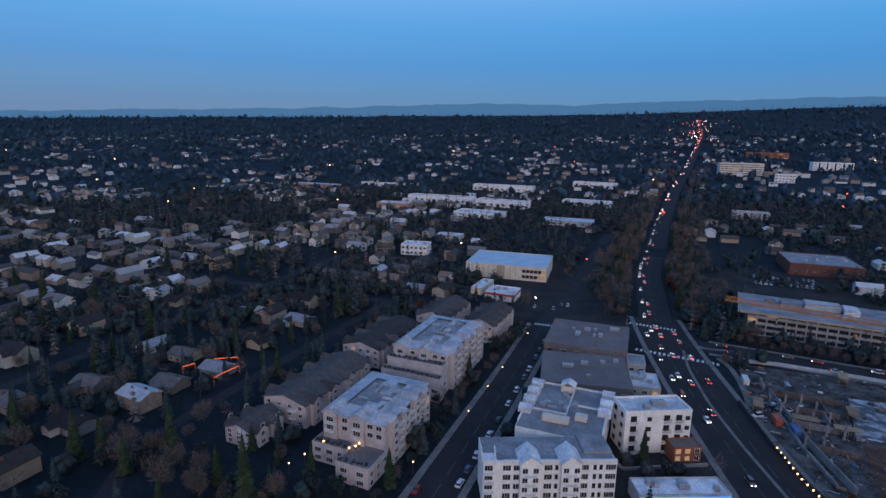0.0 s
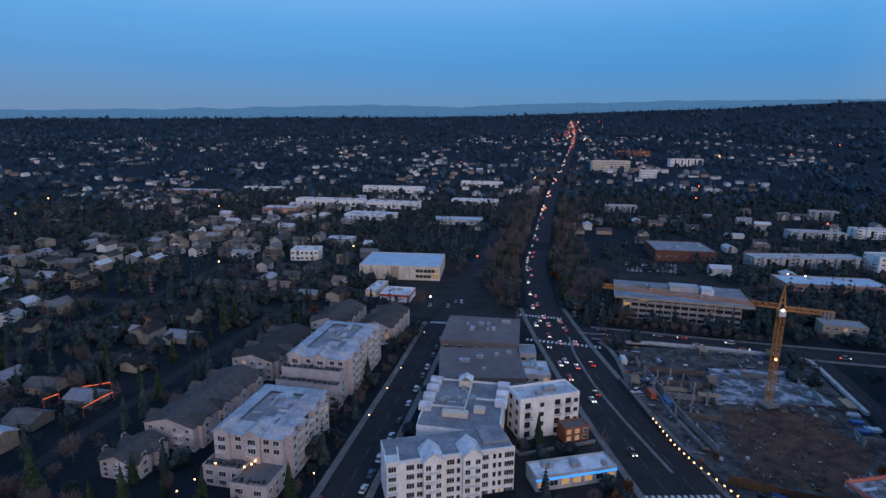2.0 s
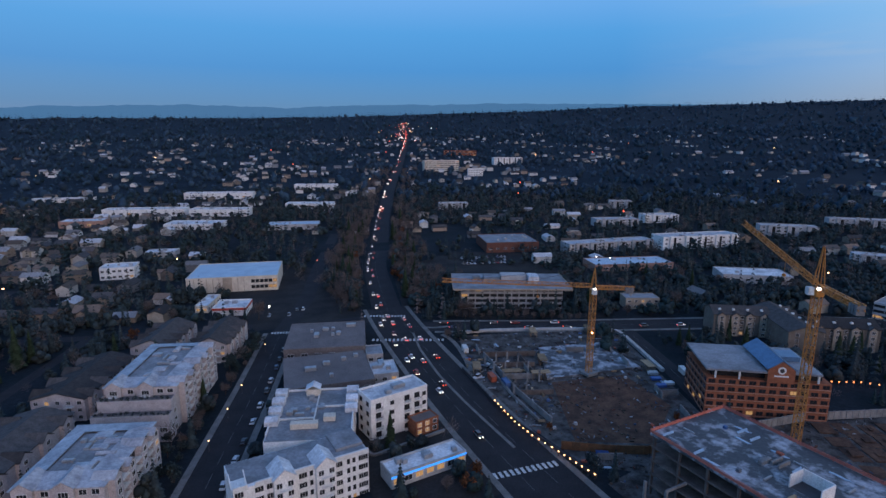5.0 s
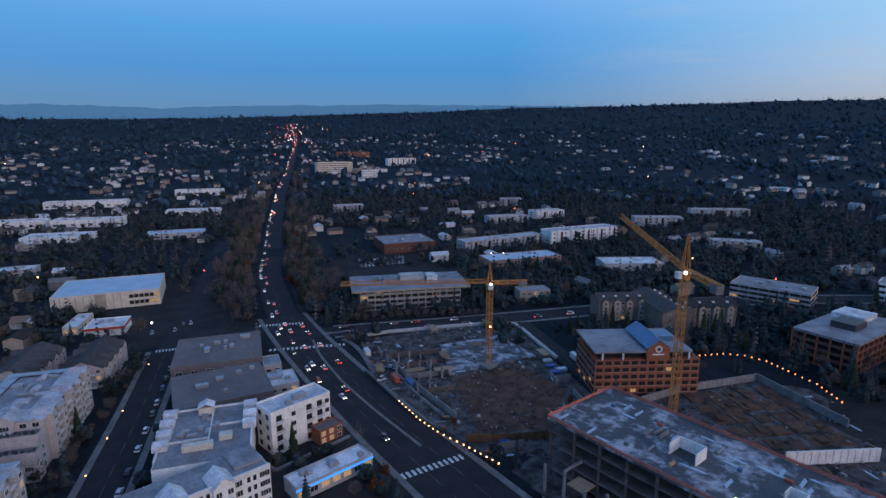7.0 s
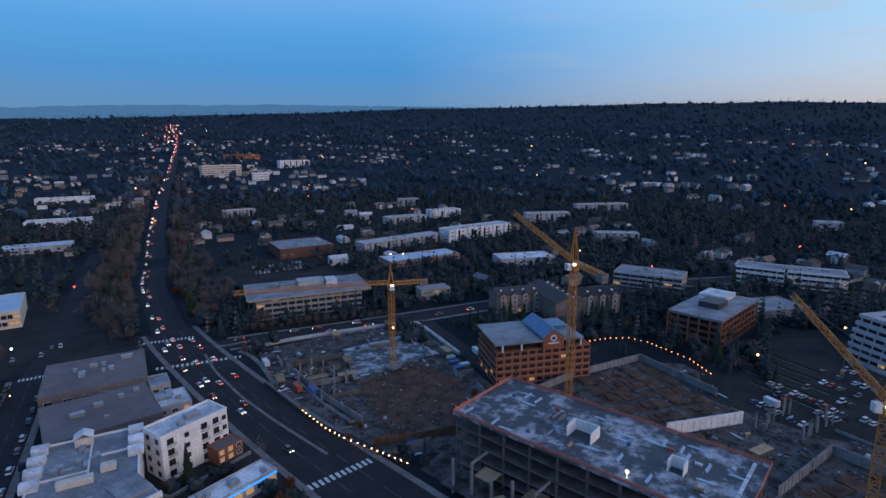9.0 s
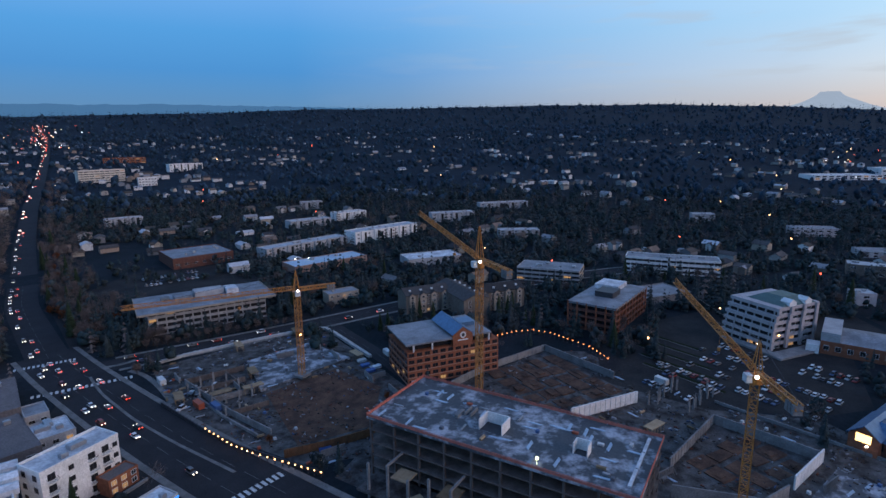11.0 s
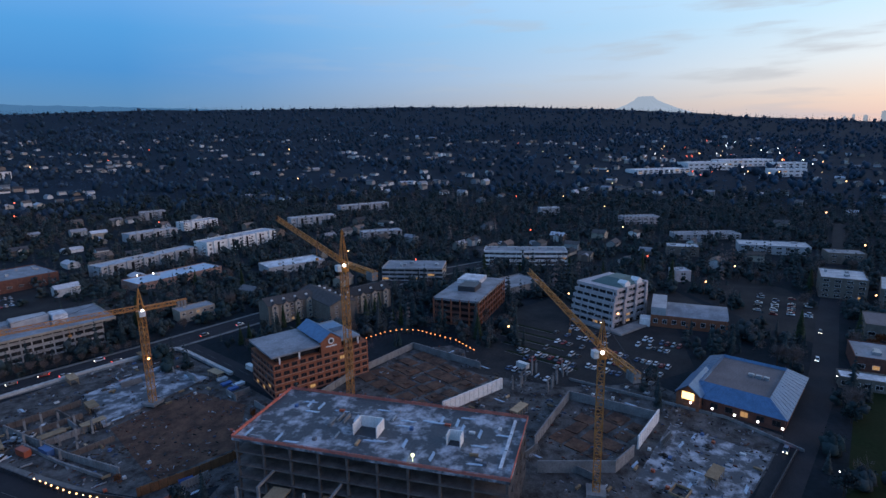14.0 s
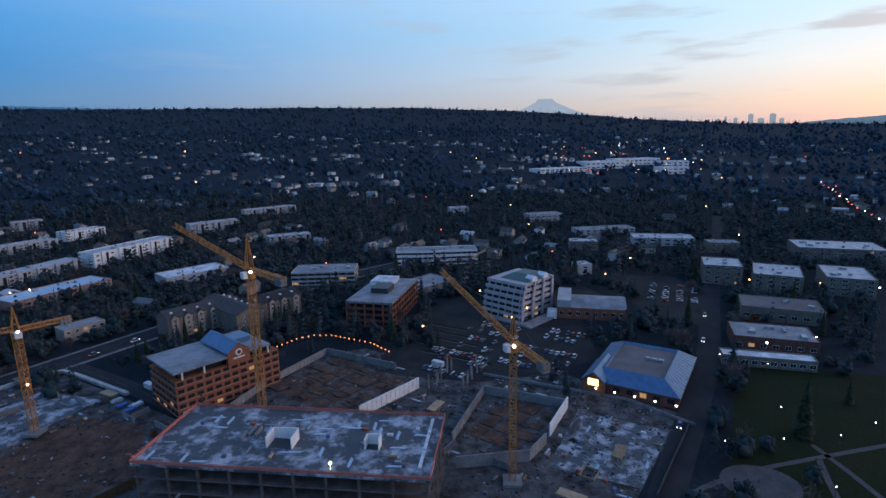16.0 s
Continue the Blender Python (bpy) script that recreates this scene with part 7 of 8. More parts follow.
def house(variant, detail):
    """One house with its root at the ground: walls, roof, wing, chimney, door and windows."""
    rng = random.Random(variant * 11 + 5)
    w, d, h = rng.uniform(11, 16), rng.uniform(8, 11), rng.choice((3.0, 3.2, 5.6))
    rise = rng.uniform(1.6, 3.2)
    r = root("house", pose(0, 0, 0), "small timber house with a pitched shingle roof", "house", "houses of the neighbourhood")
    bm = bmesh.new()
    gable_wall(bm, -w / 2, w / 2, -d / 2, d / 2, -1.5, h, rise, "x")
    part("wall", bm, M_HWALL, r)
    bm = bmesh.new()
    gable(bm, -w / 2, w / 2, -d / 2, d / 2, h + 0.03, rise * (1 + 1.2 / d), 0.6, 0.22, "x")
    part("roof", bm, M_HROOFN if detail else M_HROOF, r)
    if variant % 2 == 0:
        x0 = rng.uniform(-w / 2, w / 2 - 6)
        bm = bmesh.new()
        gable_wall(bm, x0, x0 + 5.6, -d / 2 - 3.2, 0, -1.5, h - 0.2, rise * 0.72, "y")
        part("wing", bm, M_HWALL, r)
        bm = bmesh.new()
        gable(bm, x0, x0 + 5.6, -d / 2 - 3.2, 0, h - 0.15, rise * 0.8, 0.5, 0.2, "y")
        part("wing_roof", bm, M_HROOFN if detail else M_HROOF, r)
    if detail:
        bm = bmesh.new()
        box(bm, w * 0.2, w * 0.2 + 0.9, 0.4, 1.3, h + rise * 0.4, h + rise + 0.9)
        part("chimney", bm, M_BRICKD, r)
        bm = bmesh.new()
        box(bm, -0.55, 0.55, -d / 2 - 0.08, -d / 2 - 0.003, 0.0, 2.1)
        part("door", bm, M_DOOR, r)
        for k, u in enumerate((-w * 0.32, w * 0.3)):
            part_mesh("window", window_mesh(1.6, 1.2, variant % 5 == 1 and k == 0, None, 1), None, r, "", pose(u, -d / 2, 1.0))
    return r


near_h = [house(v, True) for v in range(8)]
FOOT.extend([(-72, 156, 17), (-52, 150, 13), (-92, 160, 14)])
far_h = [house(v + 20, False) for v in range(8)]
used = set()


def place(pool, m, scale=1.0):
    src = rng.choice(pool)
    if src.name in used:
        return copy_thing(src, m)
    used.add(src.name)
    src.matrix_basis = m
    return src


rng = random.Random(21)
for x, y, a in ((-69, 302, 150), (-140, 222, 160), (-107, 222, 155), (-82, 269, 60), (-32, 408, 65), (-112, 206, 150), (-129, 160, 65), (-127, 189, 150), (-158, 426, 65), (-181, 289, 65), (-190, 250, 155), (-92, 236, 155)):
    place(near_h, pose(x, y, 0, 0, 0, a + 180))
    FOOT.append((x, y, 8))
ga = radians(-24)
count = {"near": 12, "far": 0}
rest = []
cells = [(i, j) for i in range(-90, 120) for j in range(-60, 95)]
rng.shuffle(cells)
for i, j in cells:
    for _ in (0,):
        u, v = i * 23 + (j % 2) * 9 + rng.uniform(-4, 4), j * 27 + (j // 2) * 8 + rng.uniform(-3, 3)
        x, y = u * math.cos(ga) - v * math.sin(ga), u * math.sin(ga) + v * math.cos(ga)
        q, a = math.hypot(x, y), math.degrees(math.atan2(x, y))
        if q < 150 or q > 2500 or not -46 < a < 126:
            continue
        if a < 8:
            p = 0.85 if q < 520 else (0.75 if q < 1000 else 0.24)
        elif a < 30:
            p = 0.42 if q > 600 else 0.0
        elif a < 90:
            p = 0.0 if q < 380 else (0.26 if q < 700 else (0.34 if a < 48 else 0.16))
        else:
            p = 0.0 if q < 480 else (0.24 if q < 1000 else 0.20)
        if q > 1500:
            p *= 0.55
        if q > 420:
            p *= min(max((noise.noise((x * 0.005, y * 0.005, 7)) + 0.16) * 3.2, 0.06), 1.4)
        if rng.random() > p or taken(x, y, 8.5):
            continue
        rot = -24 + rng.choice((0, 90, 180, 270)) + rng.uniform(-6, 6)
        near = q < 380
        if count["near" if near else "far"] >= (105 if near else 190) or (not near and q > 800):
            if not near:
                rest.append((x, y, rot))
                FOOT.append((x, y, 8))
            continue
        count["near" if near else "far"] += 1
        place(near_h if near else far_h, pose(x, y, ground_z(x, y), 0, 0, rot))
        FOOT.append((x, y, 8))
for h_ in near_h + far_h:
    if h_.name not in used:
        for o in list(h_.children_recursive) + [h_]:
            bpy.data.objects.remove(o)
WV, WF, RV, RF = [], [], [], []
for x, y, rot in rest:
    w_, d_, h_, rise_ = rng.uniform(5, 9), rng.uniform(4, 6), rng.choice((3.0, 4.2, 5.8)), rng.uniform(1.4, 3.2)
    m = pose(x, y, ground_z(x, y), 0, 0, rot)
    n0 = len(WV)
    prof = ((-d_, -2), (d_, -2), (d_, h_), (0, h_ + rise_), (-d_, h_))
    WV += [m @ Vector((sx * w_, p[0], p[1])) for sx in (-1, 1) for p in prof]
    WF += [(n0 + i, n0 + 5 + i, n0 + 5 + (i + 1) % 5, n0 + (i + 1) % 5) for i in range(5)] + [tuple(range(n0, n0 + 5)), tuple(range(n0 + 9, n0 + 4, -1))]
    n0 = len(RV)
    ox, e = w_ + 0.5, d_ + 0.5
    prof = ((-e, h_), (0, h_ + rise_ * 1.1), (e, h_), (e, h_ + 0.3), (0, h_ + rise_ * 1.1 + 0.3), (-e, h_ + 0.3))
    RV += [m @ Vector((sx * ox, p[0], p[1])) for sx in (-1, 1) for p in prof]
    RF += [(n0 + i, n0 + (i + 1) % 6, n0 + 6 + (i + 1) % 6, n0 + 6 + i) for i in range(6)]
    RF += [(n0, n0 + 5, n0 + 4, n0 + 1), (n0 + 1, n0 + 4, n0 + 3, n0 + 2), (n0 + 7, n0 + 10, n0 + 11, n0 + 6), (n0 + 8, n0 + 9, n0 + 10, n0 + 7)]
fh = tagged(new("far_houses"), "hundreds of small pitched-roof houses far off", "houses", kind="stuff")
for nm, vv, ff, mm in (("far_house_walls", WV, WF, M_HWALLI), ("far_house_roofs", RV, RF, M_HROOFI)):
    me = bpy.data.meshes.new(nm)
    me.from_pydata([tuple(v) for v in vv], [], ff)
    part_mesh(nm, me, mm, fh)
# holiday lights along two eaves
E_HOLIDAY = emit("holiday_string", (1.0, 0.17, 0.05), 1.3)
for pts in ([(-107, 234), (-103, 238)], [(-89, 223), (-86, 229), (-82, 235)], [(-96, 243), (-86, 245)]):
    bm = bmesh.new()
    for (ax, ay), (bx, by) in zip(pts, pts[1:]):
        beam(bm, (ax, ay, 3.9), (bx, by, 3.9), 0.2)
    for x, y in (pts[0], pts[-1]):
        beam(bm, (x, y, 0), (x, y, 3.8), 0.03)
    tagged(part("holiday_lights", bm, E_HOLIDAY, None), "string of orange holiday lights on house eaves", "lights")

# ---- cars ----


def car_mesh(van=False):
    bm = bmesh.new()
    prof = [(-2.2, 0.35), (2.2, 0.35), (2.25, 0.75), (1.2, 0.95), (-1.9, 1.0), (-2.25, 0.85)]
    a, b = [bm.verts.new((x, -0.88, z)) for x, z in prof], [bm.verts.new((x, 0.88, z)) for x, z in prof]
    for i in range(6):
        j = (i + 1) % 6
        bm.faces.new((a[i], a[j], b[j], b[i]))
    bm.faces.new(a[::-1])
    bm.faces.new(b)
    top = 1.9 if van else 1.5
    box(bm, -1.5, 0.2 if not van else 0.7, -0.66, 0.66, top - 0.06, top)
    bmesh.ops.recalc_face_normals(bm, faces=bm.faces[:])
    return bm


def cabin_mesh(van=False):
    bm = bmesh.new()
    top = 1.84 if van else 1.44
    lo = [(-1.95, -0.82), (1.05, -0.82), (1.05, 0.82), (-1.95, 0.82)]
    hi = [(-1.55, -0.68), (0.25 if not van else 0.75, -0.68), (0.25 if not van else 0.75, 0.68), (-1.55, 0.68)]
    v0, v1 = [bm.verts.new((x, y, 0.97)) for x, y in lo], [bm.verts.new((x, y, top)) for x, y in hi]
    for i in range(4):
        bm.faces.new((v0[i], v0[(i + 1) % 4], v1[(i + 1) % 4], v1[i]))
    bm.faces.new(v1)
    return bm


def make_car(lights, wheels=True, van=False, s=1.0):
    r = root("car", pose(0, 0, 0), "moving car with its lamps lit on the road" if lights else "parked car with dark glass", "car", "cars in the traffic" if lights else "parked cars")
    part("body", car_mesh(van), M_CARP, r)
    part("cabin_glass", cabin_mesh(van), M_GLASS, r)
    if wheels:
        bm = bmesh.new()
        bmesh.ops.create_cone(bm, cap_ends=True, segments=10, radius1=0.34, radius2=0.34, depth=0.22, matrix=pose(0, 0, 0, 90, 0, 0))
        wm = bpy.data.meshes.new("wheel")
        bm.to_mesh(wm)
        bm.free()
        for x in (-1.4, 1.4):
            for y in (-0.8, 0.8):
                part_mesh("wheel", wm, M_TYRE, r, "", pose(x, y, 0.34))
    if lights:
        for y in (-0.62, 0.62):
            bm = bmesh.new()
            box(bm, 2.2, 2.32, y - 0.2 * s, y + 0.2 * s, 0.56, 0.56 + 0.26 * s)
            part("headlight", bm, E_HEAD, r, "lit headlight")
            bm = bmesh.new()
            box(bm, -2.36, -2.24, y - 0.2 * s, y + 0.2 * s, 0.62, 0.62 + 0.24 * s)
            part("taillight", bm, E_TAIL, r, "lit red tail lamp")
    return r


parked = [make_car(False), make_car(False, True, True)]
lot_cars = [make_car(False, False), make_car(False, False, True)]
driving = [make_car(True), make_car(True, True, True)]
far_cars = [make_car(True, False, False, 2.4)]
mid_cars = [make_car(True, False, False, 1.0), make_car(True, False, True, 1.0)]


def lane(mid, off, start, end, step, pool, flip, jitter=0.5):
    acc = 0.0
    nxt = start
    for (ax, ay), (bx, by) in zip(mid, mid[1:]):
        L = math.hypot(bx - ax, by - ay)
        while nxt < acc + L and nxt < end:
            t = (nxt - acc) / L
            x, y = ax + (bx - ax) * t - (by - ay) / L * off, ay + (by - ay) * t + (bx - ax) / L * off
            lift = 0.12 + max(0, math.hypot(x, y) - 550) * 0.006
            place(pool, pose(x, y, ground_z(x, y) + lift, 0, 0, math.degrees(math.atan2(by - ay, bx - ax)) + (180 if flip else 0) + rng.uniform(-2, 2)))
            nxt += step * rng.uniform(1 - jitter, 1 + jitter)
        acc += L


rng = random.Random(5)
lane(ROAD_B, 6, 195, 340, 30, driving, True)
lane(ROAD_B, 2.2, 240, 350, 22, driving, False)
lane(ROAD_B, -6, 270, 345, 20, driving, False)
lane(ROAD_B, 9.5, 255, 330, 30, driving, True)
lane(ROAD_FAR, 6.5, 8, 420, 24, mid_cars, True, 0.7)
lane(ROAD_FAR, 3.2, 14, 420, 40, mid_cars, False, 0.7)
lane(ROAD_FAR, 6.5, 430, 1500, 75, far_cars, True, 0.8)
lane(ROAD_FAR, 3.0, 440, 1500, 110, far_cars, False, 0.8)
lane(ROAD_FAR, 5.0, 1500, 3000, 70, far_cars, True, 0.8)
lane(ROAD_FAR, 0.0, 1500, 3000, 60, far_cars, False, 0.8)
lane(STREET_C, 4, 20, 110, 20, driving, True)
lane(STREET_C, -4, 25, 240, 40, driving, False)
lane(STREET_D, 3, 110, 300, 70, driving, True)
lane(STREET_A, -5.6, 55, 250, 11, parked, False, 0.35)
lane(STREET_A, 5.6, 70, 120, 19, parked, True)


def lot(ox, oy, rot, nx, ny, sx, sy, fill):
    for i in range(nx):
        for j in range(ny):
            if rng.random() < fill:
                p = pose(ox, oy, 0, 0, 0, rot) @ Vector((i * sx, j * sy, 0))
                place(lot_cars, pose(p.x, p.y, ground_z(p.x, p.y) - 0.2, 0, 0, rot + 90 + rng.choice((0, 180)) + rng.uniform(-3, 3)))


for k in range(5):
    bm, _ = ribbon([(252 + k * 12, -6 + k * 3), (270 + k * 12, 30 + k * 3)], 1.6, 0.14, 6)
    tagged(part("planted_island", bm, M_LAWN, None), "narrow planted strip in the car park", "planting strip", kind="structure")
    bm, _ = ribbon([(250.6 + k * 12, -5 + k * 3), (268.6 + k * 12, 31 + k * 3)], 0.4, 0.16, 6)
    tagged(part("kerb", bm, M_WALK, None), "pale kerb of a planted strip", "kerb", kind="structure")
lot(256, -4, 63, 9, 5, 3.6, -12, 0.5)
lot(250, -2, 62, 8, 2, 3.4, 15, 0.7)
lot(262, 4, 62, 7, 1, 3.6, 6, 0.5)
lot(262, -48, 62, 12, 3, 3.0, 11, 0.7)
lot(290, -58, 62, 9, 2, 3.0, 10, 0.65)
lot(134, 201, -75, 3, 5, 3.0, 5.5, 0.85)
lot(160, 296, -35, 6, 2, 3.4, 16, 0.4)
lot(255, 392, -20, 14, 3, 3.4, 11, 0.7)
lot(215, 742, -26, 14, 2, 4.2, 12, 0.6)
lot(66, 336, -20, 8, 2, 4, 10, 0.35)
lot(350, -140, -20, 10, 4, 4.6, 9, 0.5)
for c in parked + driving + far_cars + mid_cars + lot_cars:
    if c.name not in used:
        for o in list(c.children_recursive) + [c]:
            bpy.data.objects.remove(o)

# ---- trees ----


def trunk_np(rs, h, r, limbs):
    bm = bmesh.new()
    bmesh.ops.create_cone(bm, segments=7, radius1=r, radius2=r * 0.3, depth=h * 0.75, matrix=Matrix.Translation((0, 0, h * 0.375 - 0.3)))
    for k in range(limbs):
        a, z = rs.uniform(0, 6.28), h * rs.uniform(0.28, 0.6)
        L = h * rs.uniform(0.2, 0.34)
        bmesh.ops.create_cone(bm, segments=5, radius1=r * 0.4, radius2=r * 0.08, depth=L,
                              matrix=Matrix.Translation((0, 0, z)) @ Matrix.Rotation(a, 4, "Z") @ Matrix.Rotation(radians(rs.uniform(25, 50)), 4, "Y") @ Matrix.Translation((0, 0, L / 2)))
    return bm


def tree(kind, seed):
    rs = np.random.RandomState(seed)
    h = {"conifer": rs.uniform(15, 24), "bare": rs.uniform(9, 15), "leafy": rs.uniform(6, 10), "rust": rs.uniform(6, 9)}[kind]
    bm = trunk_np(rs, h, h * 0.018 + 0.05, 0 if kind == "conifer" else 9)
    me = bpy.data.meshes.new("trunk")
    bm.to_mesh(me)
    bm.free()
    name, label = {"conifer": ("conifer_tree", "tall dark green conifer with drooping boughs"), "bare": ("bare_tree", "leafless brown tree with a fine twig crown"),
                   "leafy": ("evergreen_tree", "dark rounded evergreen broadleaf tree"), "rust": ("autumn_tree", "small tree with rust-brown autumn leaves")}[kind]
    me.materials.append(M_BARK)
    r = tagged(new(name, me), label, "tree", {"conifer": "conifers", "bare": "bare trees", "leafy": "evergreen trees", "rust": "autumn trees"}[kind])
    if kind == "conifer":
        v, f = conifer_np(rs, h, 22, 9)
        m_ = M_NEEDLE
    elif kind == "bare":
        v, f = crown_np(rs, h, h * 0.75, 16, 850, 0.85, True)
        m_ = M_TWIG
    else:
        v, f = crown_np(rs, h, h * 0.9, 11, 420, 0.42, False)
        m_ = M_LEAF if kind == "leafy" else M_RUST
    part_mesh("crown", mesh_np("crown", v, f, m_), m_, r)
    return r


rng = random.Random(9)
POOL = {k: [tree(k, s * 7 + len(k)) for s in range(n_)] for k, n_ in (("conifer", 4), ("bare", 5), ("leafy", 3), ("rust", 2))}


def plant(kind, x, y, s=1.0):
    ob = place(POOL[kind], pose(x, y, ground_z(x, y), 0, 0, rng.uniform(0, 360)))
    ob.scale = (s, s, s * rng.uniform(0.9, 1.12))
    return ob


# along the condominiums, round the crossing and beside the avenue
for x, y, k, s in ((51, 276, "leafy", 1.3), (38, 262, "leafy", 1.2), (46, 268, "leafy", 1.1), (56, 284, "leafy", 1.2), (-49, 314, "conifer", 1.1), (-58, 174, "conifer", 0.5), (-148, 188, "conifer", 1.1), (-143, 182, "conifer", 1.0), (-195, 419, "conifer", 1.2),
                   (-233, 334, "conifer", 1.1), (-44, 320, "conifer", 1.0), (-80, 152, "bare", 1.0), (-66, 148, "bare", 0.9), (-90, 166, "leafy", 1.2), (86, 128, "rust", 0.8), (92, 132, "rust", 0.7), (80, 131, "bare", 0.6), (30, 128, "leafy", 0.5), (58, 134, "leafy", 0.5),
                   (0, 327, "rust", 0.9), (132, 142, "rust", 0.5), (180, 122, "rust", 0.5), (-70, 330, "conifer", 0.9), (190, -118, "conifer", 1.1), (172, -84, "leafy", 1.1), (215, -150, "conifer", 0.5), (300, -150, "rust", 0.9), (310, -158, "rust", 0.8)):
    plant(k, x, y, s)
for k in range(30):
    q_ = k / 29
    plant(("bare", "leafy", "conifer", "bare", "leafy")[k % 5], -108 + 72 * q_ + rng.uniform(-6, 6), 178 - 34 * q_ + rng.uniform(-11, 8), rng.uniform(0.6, 1.1))
for x, y, k, s in ((-47, 165, "conifer", 0.6), (-26, 152, "leafy", 0.6), (-20, 149, "leafy", 0.5), (-13, 147, "leafy", 0.6), (6, 196, "leafy", 0.8), (2, 186, "leafy", 0.6), (-2, 166, "leafy", 0.45), (20, 222, "leafy", 0.6)):
    plant(k, x, y, s)
for x, y in along([(-8, 152), (8, 188), (28, 228), (46, 262)], 5):
    plant(rng.choice(("leafy", "leafy", "bare")), x - 1.5 + rng.uniform(-2, 1), y + rng.uniform(-2, 2), rng.uniform(0.35, 0.6))
for off, a0 in ((-17, 0), (-24, 3), (-32, 5), (16, 1), (23, 4), (31, 0)):
    for i, (x, y) in enumerate(along([(146, 322), (160, 358), (183, 421), (227, 509), (285, 629)], 10)):
        if math.hypot(x, y) < 520 or rng.random() < 0.55:
            px_, py_ = x + off * 0.92 + rng.uniform(-3, 3), y - off * 0.4 + rng.uniform(-4, 4)
            if not any(math.hypot(px_ - q[0], py_ - q[1]) < q[2] + 2 for q in ROADS):
                plant(rng.choice(("bare", "bare", "bare", "bare", "rust", "conifer")), px_, py_, rng.uniform(0.7, 1.05))
rs_ = np.random.RandomState(31)
tmp = [crown_np(rs_, 13, 9, 12, 170, 0.95, True) for _ in range(4)]
TV, TF, tb = [], [], 0
for x, y in along([(150, 332), (160, 358), (183, 421), (227, 509), (285, 629), (420, 891), (575, 1172)], 2.2):
    off = rng.choice((-1, 1)) * rng.uniform(13, 46)
    px_, py_ = x + off * 0.92, y - off * 0.4
    if any(math.hypot(px_ - q[0], py_ - q[1]) < q[2] + 2 for q in ROADS):
        continue
    tv, tf = tmp[rng.randrange(4)]
    TV.append(tv * rng.uniform(0.7, 1.15) + np.array((px_, py_, ground_z(px_, py_) - 0.5)))
    TF.append(tf + tb)
    tb += len(tv)
tagged(new("avenue_thicket", mesh_np("avenue_thicket", np.concatenate(TV), np.concatenate(TF), M_TWIG)), "brown leafless thicket on both sides of the avenue", "thicket", kind="stuff")
for x, y in along([(170, 268), (205, 246), (236, 224)], 5.5):
    plant("bare", x + 2, y + 3, rng.uniform(0.4, 0.6))
for x, y in along([(300, 120), (288, 84), (300, 60), (296, 40)], 6):
    plant(rng.choice(("bare", "conifer", "leafy")), x + rng.uniform(6, 15), y + rng.uniform(-4, 4), rng.uniform(0.5, 0.8))
# rows of trees along the street by the park and in front of the white blocks
for off in (-13, 13):
    for x, y in along(STREET_D, 9):
        if 215 < math.hypot(x, y) < 520:
            px_, py_ = x + rng.uniform(-2, 2), y + off + rng.uniform(-2, 2)
            if not taken(px_, py_, 1.0):
                plant(rng.choice(("conifer", "bare", "leafy", "leafy")), px_, py_, rng.uniform(0.7, 1.1))
n = 0
while n < 210:
    a, q = radians(rng.uniform(-44, 124)), rng.uniform(150, 460)
    x, y = q * math.sin(a), q * math.cos(a)
    deg = math.degrees(a)
    if taken(x, y, 2.0) or (deg > 14 and q < 250 and rng.random() < 0.8) or inside((x, y), SITE_1) or inside((x, y), SITE_2) or (x > 225 and -100 < y < 45 and x < 400 and rng.random() < 0.9):
        continue
    plant(rng.choices(("conifer", "bare", "leafy", "rust"), (5, 7, 3, 0.6) if deg < 60 else (6, 5, 3, 0.7))[0], x, y, rng.uniform(0.5, 1.0))
    FOOT.append((x, y, 2.5))
    n += 1
for pool in POOL.values():
    for c in pool:
        if c.name not in used:
            for o in list(c.children_recursive) + [c]:
                bpy.data.objects.remove(o)


ICO = bmesh.new()
bmesh.ops.create_icosphere(ICO, subdivisions=1, radius=1.0)
ICO_V, ICO_F = np.array([v.co[:] for v in ICO.verts]), np.array([[v.index for v in f.verts] for f in ICO.faces])
ICO.free()


def clump_np(rs, h, width, clumps, leaves, size):
    """A full crown: ragged foliage clumps set round a leaning axis, loose leaf sprays on their outline."""
    v, f, n0 = [], [], 0
    lean = rs.uniform(-0.08, 0.08, 2)
    for k in range(clumps):
        t = (k + 0.5) / clumps
        a = k * 2.4 + rs.uniform(-0.5, 0.5)
        q = width * 0.30 * math.sin(math.pi * min(0.95, 0.2 + 0.75 * t)) * rs.uniform(0.5, 1.2) * (clumps > 1)
        z = h * (0.30 + 0.55 * t)
        r = width * rs.uniform(0.22, 0.33) * (1.15 - 0.5 * t) * (1.5 if clumps < 4 else 1.0)
        jag = rs.uniform(0.6, 1.4, (len(ICO_V), 1))
        v.append(ICO_V * jag * np.array((r, r, r * rs.uniform(0.85, 1.3))) + np.array((q * math.cos(a) + lean[0] * z, q * math.sin(a) + lean[1] * z, z)))
        f.append(ICO_F + n0)
        n0 += len(ICO_V)
    v, f = np.concatenate(v), np.concatenate(f)
    if leaves:
        lv, lf = crown_np(rs, h, width * 1.15, 9, leaves, size, False)
        return np.concatenate([v, lv]), np.concatenate([f, lf + len(v)])
    return v, f


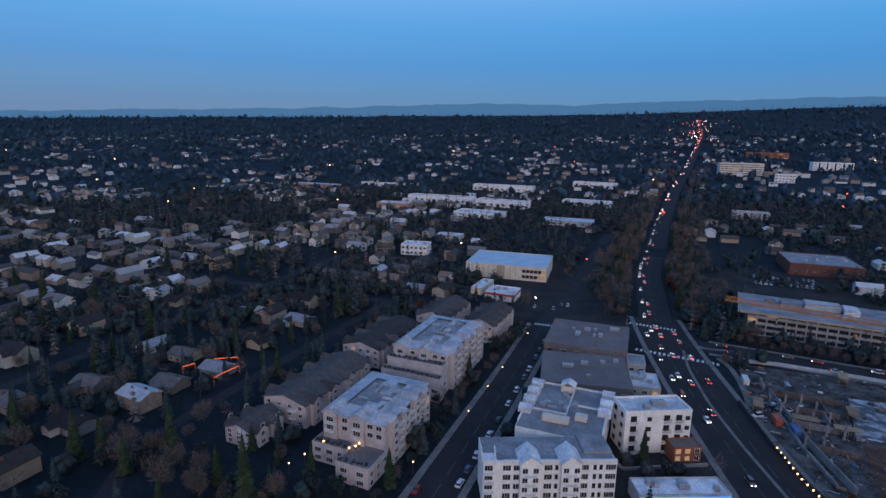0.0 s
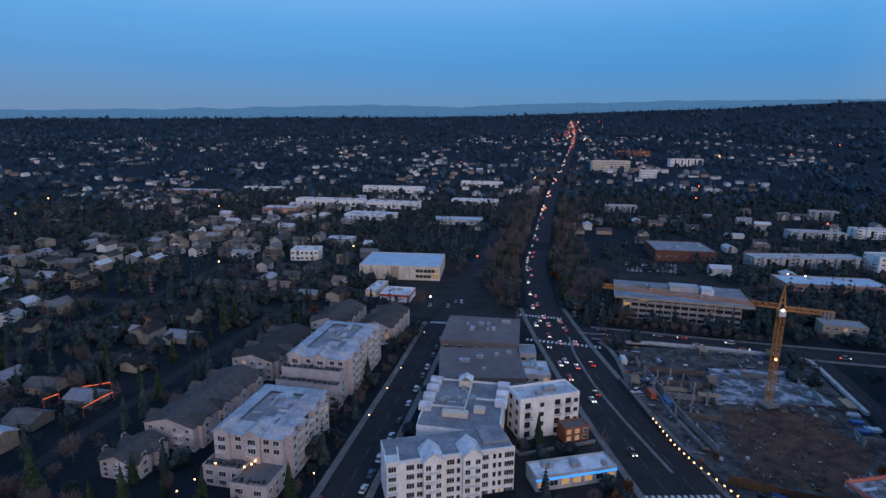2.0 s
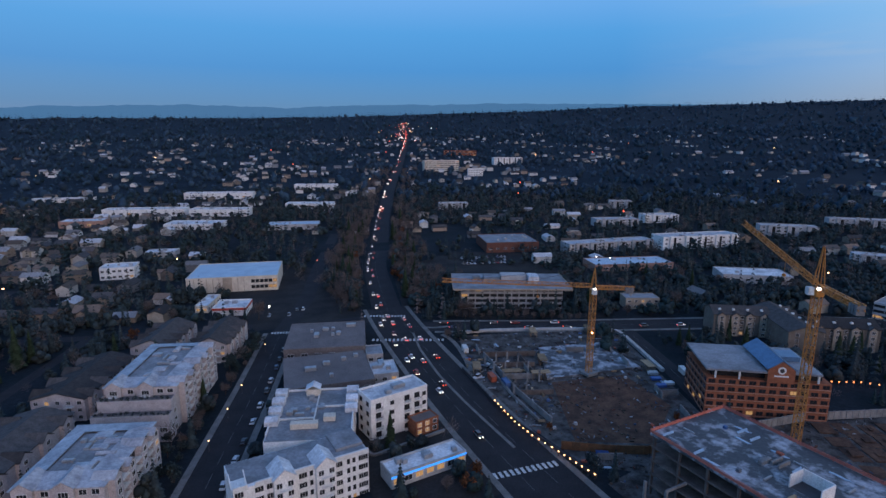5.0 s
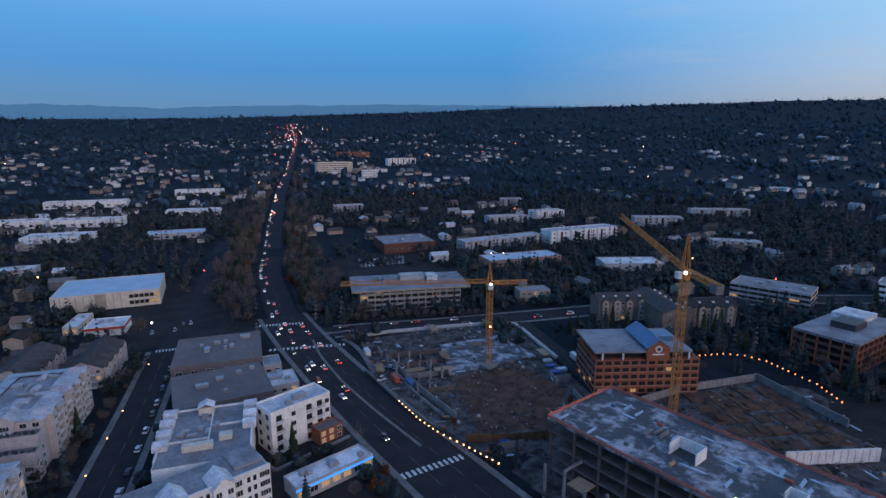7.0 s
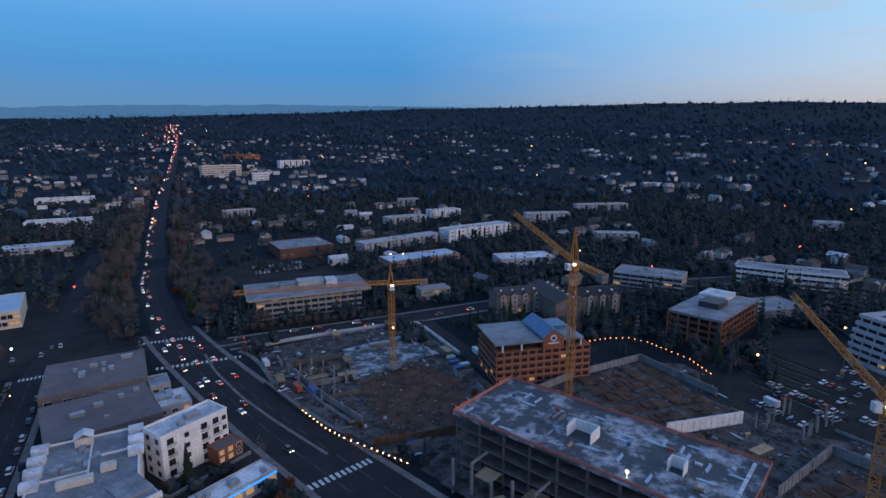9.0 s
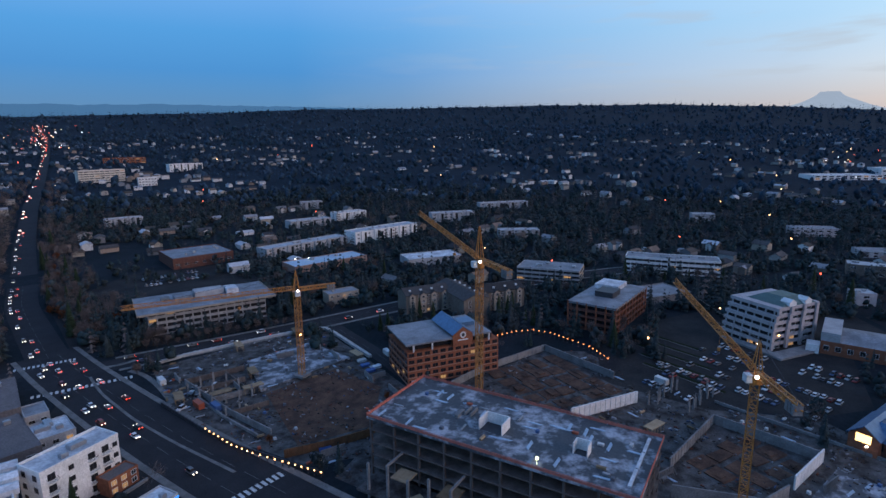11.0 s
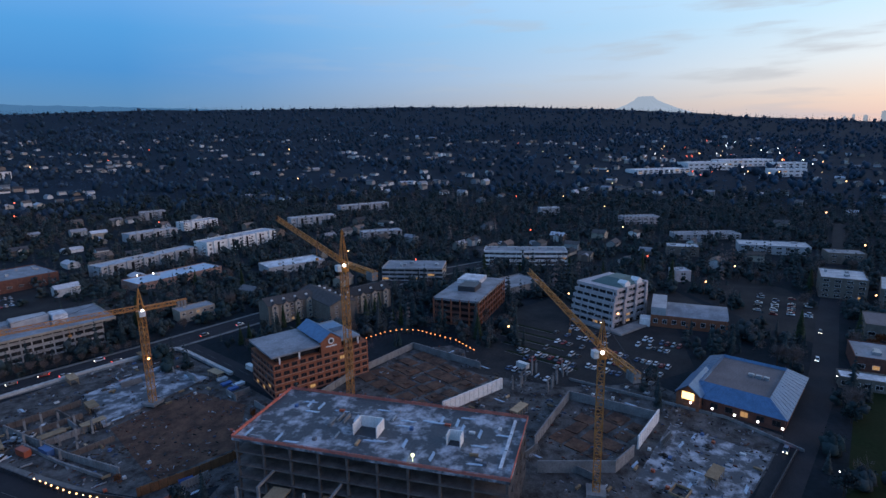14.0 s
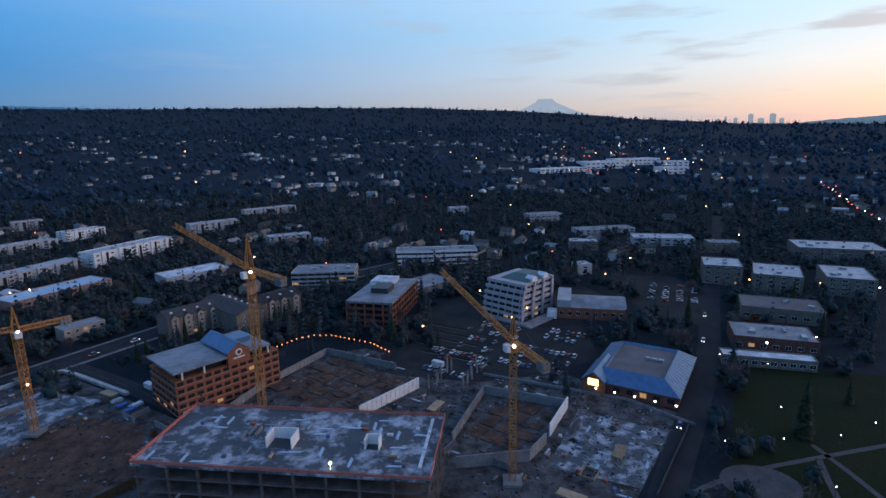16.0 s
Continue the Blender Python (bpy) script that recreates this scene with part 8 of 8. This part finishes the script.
def woods(name, label, count, r0, r1, az0, az1, material, seed, size, mix, kind="mid", gaps=0.25):
    """Many trees in one mesh: dense where the woods are, thin where houses stand close."""
    rs = np.random.RandomState(seed)
    temps = []
    for s in range(8):
        if s < 4:
            temps.append(conifer_np(rs, rs.uniform(16, 23), *{"near": (12, 8), "mid": (7, 6), "far": (4, 5), "bare": (7, 6)}[kind]))
        elif kind == "bare":
            temps.append(crown_np(rs, 12, 9, 12, 115, 1.05, True))
        else:
            temps.append(clump_np(rs, rs.uniform(9, 13), rs.uniform(8, 11), *{"near": (7, 60, 0.6), "mid": (4, 14, 0.9), "far": (2, 0, 1.0)}[kind]))
    grid = {}
    for fx, fy, fr in FOOT:
        fr = fr * 0.62 if fr == 8 else fr
        for gx in range(int((fx - fr - 6) // 40), int((fx + fr + 6) // 40) + 1):
            for gy in range(int((fy - fr - 6) // 40), int((fy + fr + 6) // 40) + 1):
                grid.setdefault((gx, gy), []).append((fx, fy, fr))
    V, F, base, made, tries = [], [], 0, 0, 0
    while made < count and tries < count * 6:
        tries += 1
        a, q = radians(rs.uniform(az0, az1)), math.sqrt(rs.uniform(r0 ** 1.5, r1 ** 1.5) ** (4 / 3))
        x, y = q * math.sin(a), q * math.cos(a)
        dens = noise.noise((x * 0.005, y * 0.005, 7)) - 0.5 * noise.noise((x * 0.014, y * 0.014, seed))
        if q < 2000 and -dens < rs.uniform(-0.75, gaps):
            continue
        if any((x - fx) ** 2 + (y - fy) ** 2 < (fr + 2.5) ** 2 for fx, fy, fr in grid.get((int(x // 40), int(y // 40)), ())):
            continue
        t = temps[rs.randint(0, 4) if rs.uniform() < mix + 0.5 * noise.noise((x * 0.008, y * 0.008, 2)) else rs.randint(4, 8)]
        s = size * rs.uniform(0.5, 1.15) * (1 + q / 9000)
        c, sn = math.cos(a * 997), math.sin(a * 997)
        v = t[0] * s
        V.append(np.stack([v[:, 0] * c - v[:, 1] * sn + x, v[:, 0] * sn + v[:, 1] * c + y, v[:, 2] * rs.uniform(0.85, 1.2) + ground_z(x, y) - 0.4], 1))
        F.append(t[1] + base)
        base += len(v)
        made += 1
    ob = new(name, mesh_np(name, np.concatenate(V), np.concatenate(F), material))
    tagged(ob, label, "woods", kind="stuff")


woods("neighbourhood_trees", "dark mixed trees between the houses", 8600, 330, 1000, -46, 126, M_LEAF, 3, 0.82, 0.45, "mid")
woods("grove_trees", "dark close-set trees between the flats and offices", 2300, 290, 800, 27, 126, M_LEAF, 17, 0.74, 0.5, "mid", -0.25)
woods("yard_trees", "dark dense trees in the back yards", 900, 150, 420, -46, 126, M_LEAF, 13, 0.72, 0.42, "near")
woods("bare_thickets", "brown leafless trees between the houses", 2500, 160, 900, -46, 126, M_TWIG, 8, 0.85, 0.0, "bare", 0.4)
woods("hillside_woods", "dark mixed woods covering the hillsides", 14000, 850, 2700, -48, 128, M_WOODS_HAZE, 4, 1.05, 0.45, "far")
woods("ridge_woods", "dark mixed woods along the ridges", 5500, 2400, 4230, -48, 128, M_WOODS_HAZE, 5, 1.35, 0.5, "far")
woods("ridge_line_trees", "conifers standing on the skyline ridge", 2300, 4080, 4230, -48, 128, M_WOODS_HAZE, 6, 1.3, 0.85, "far")
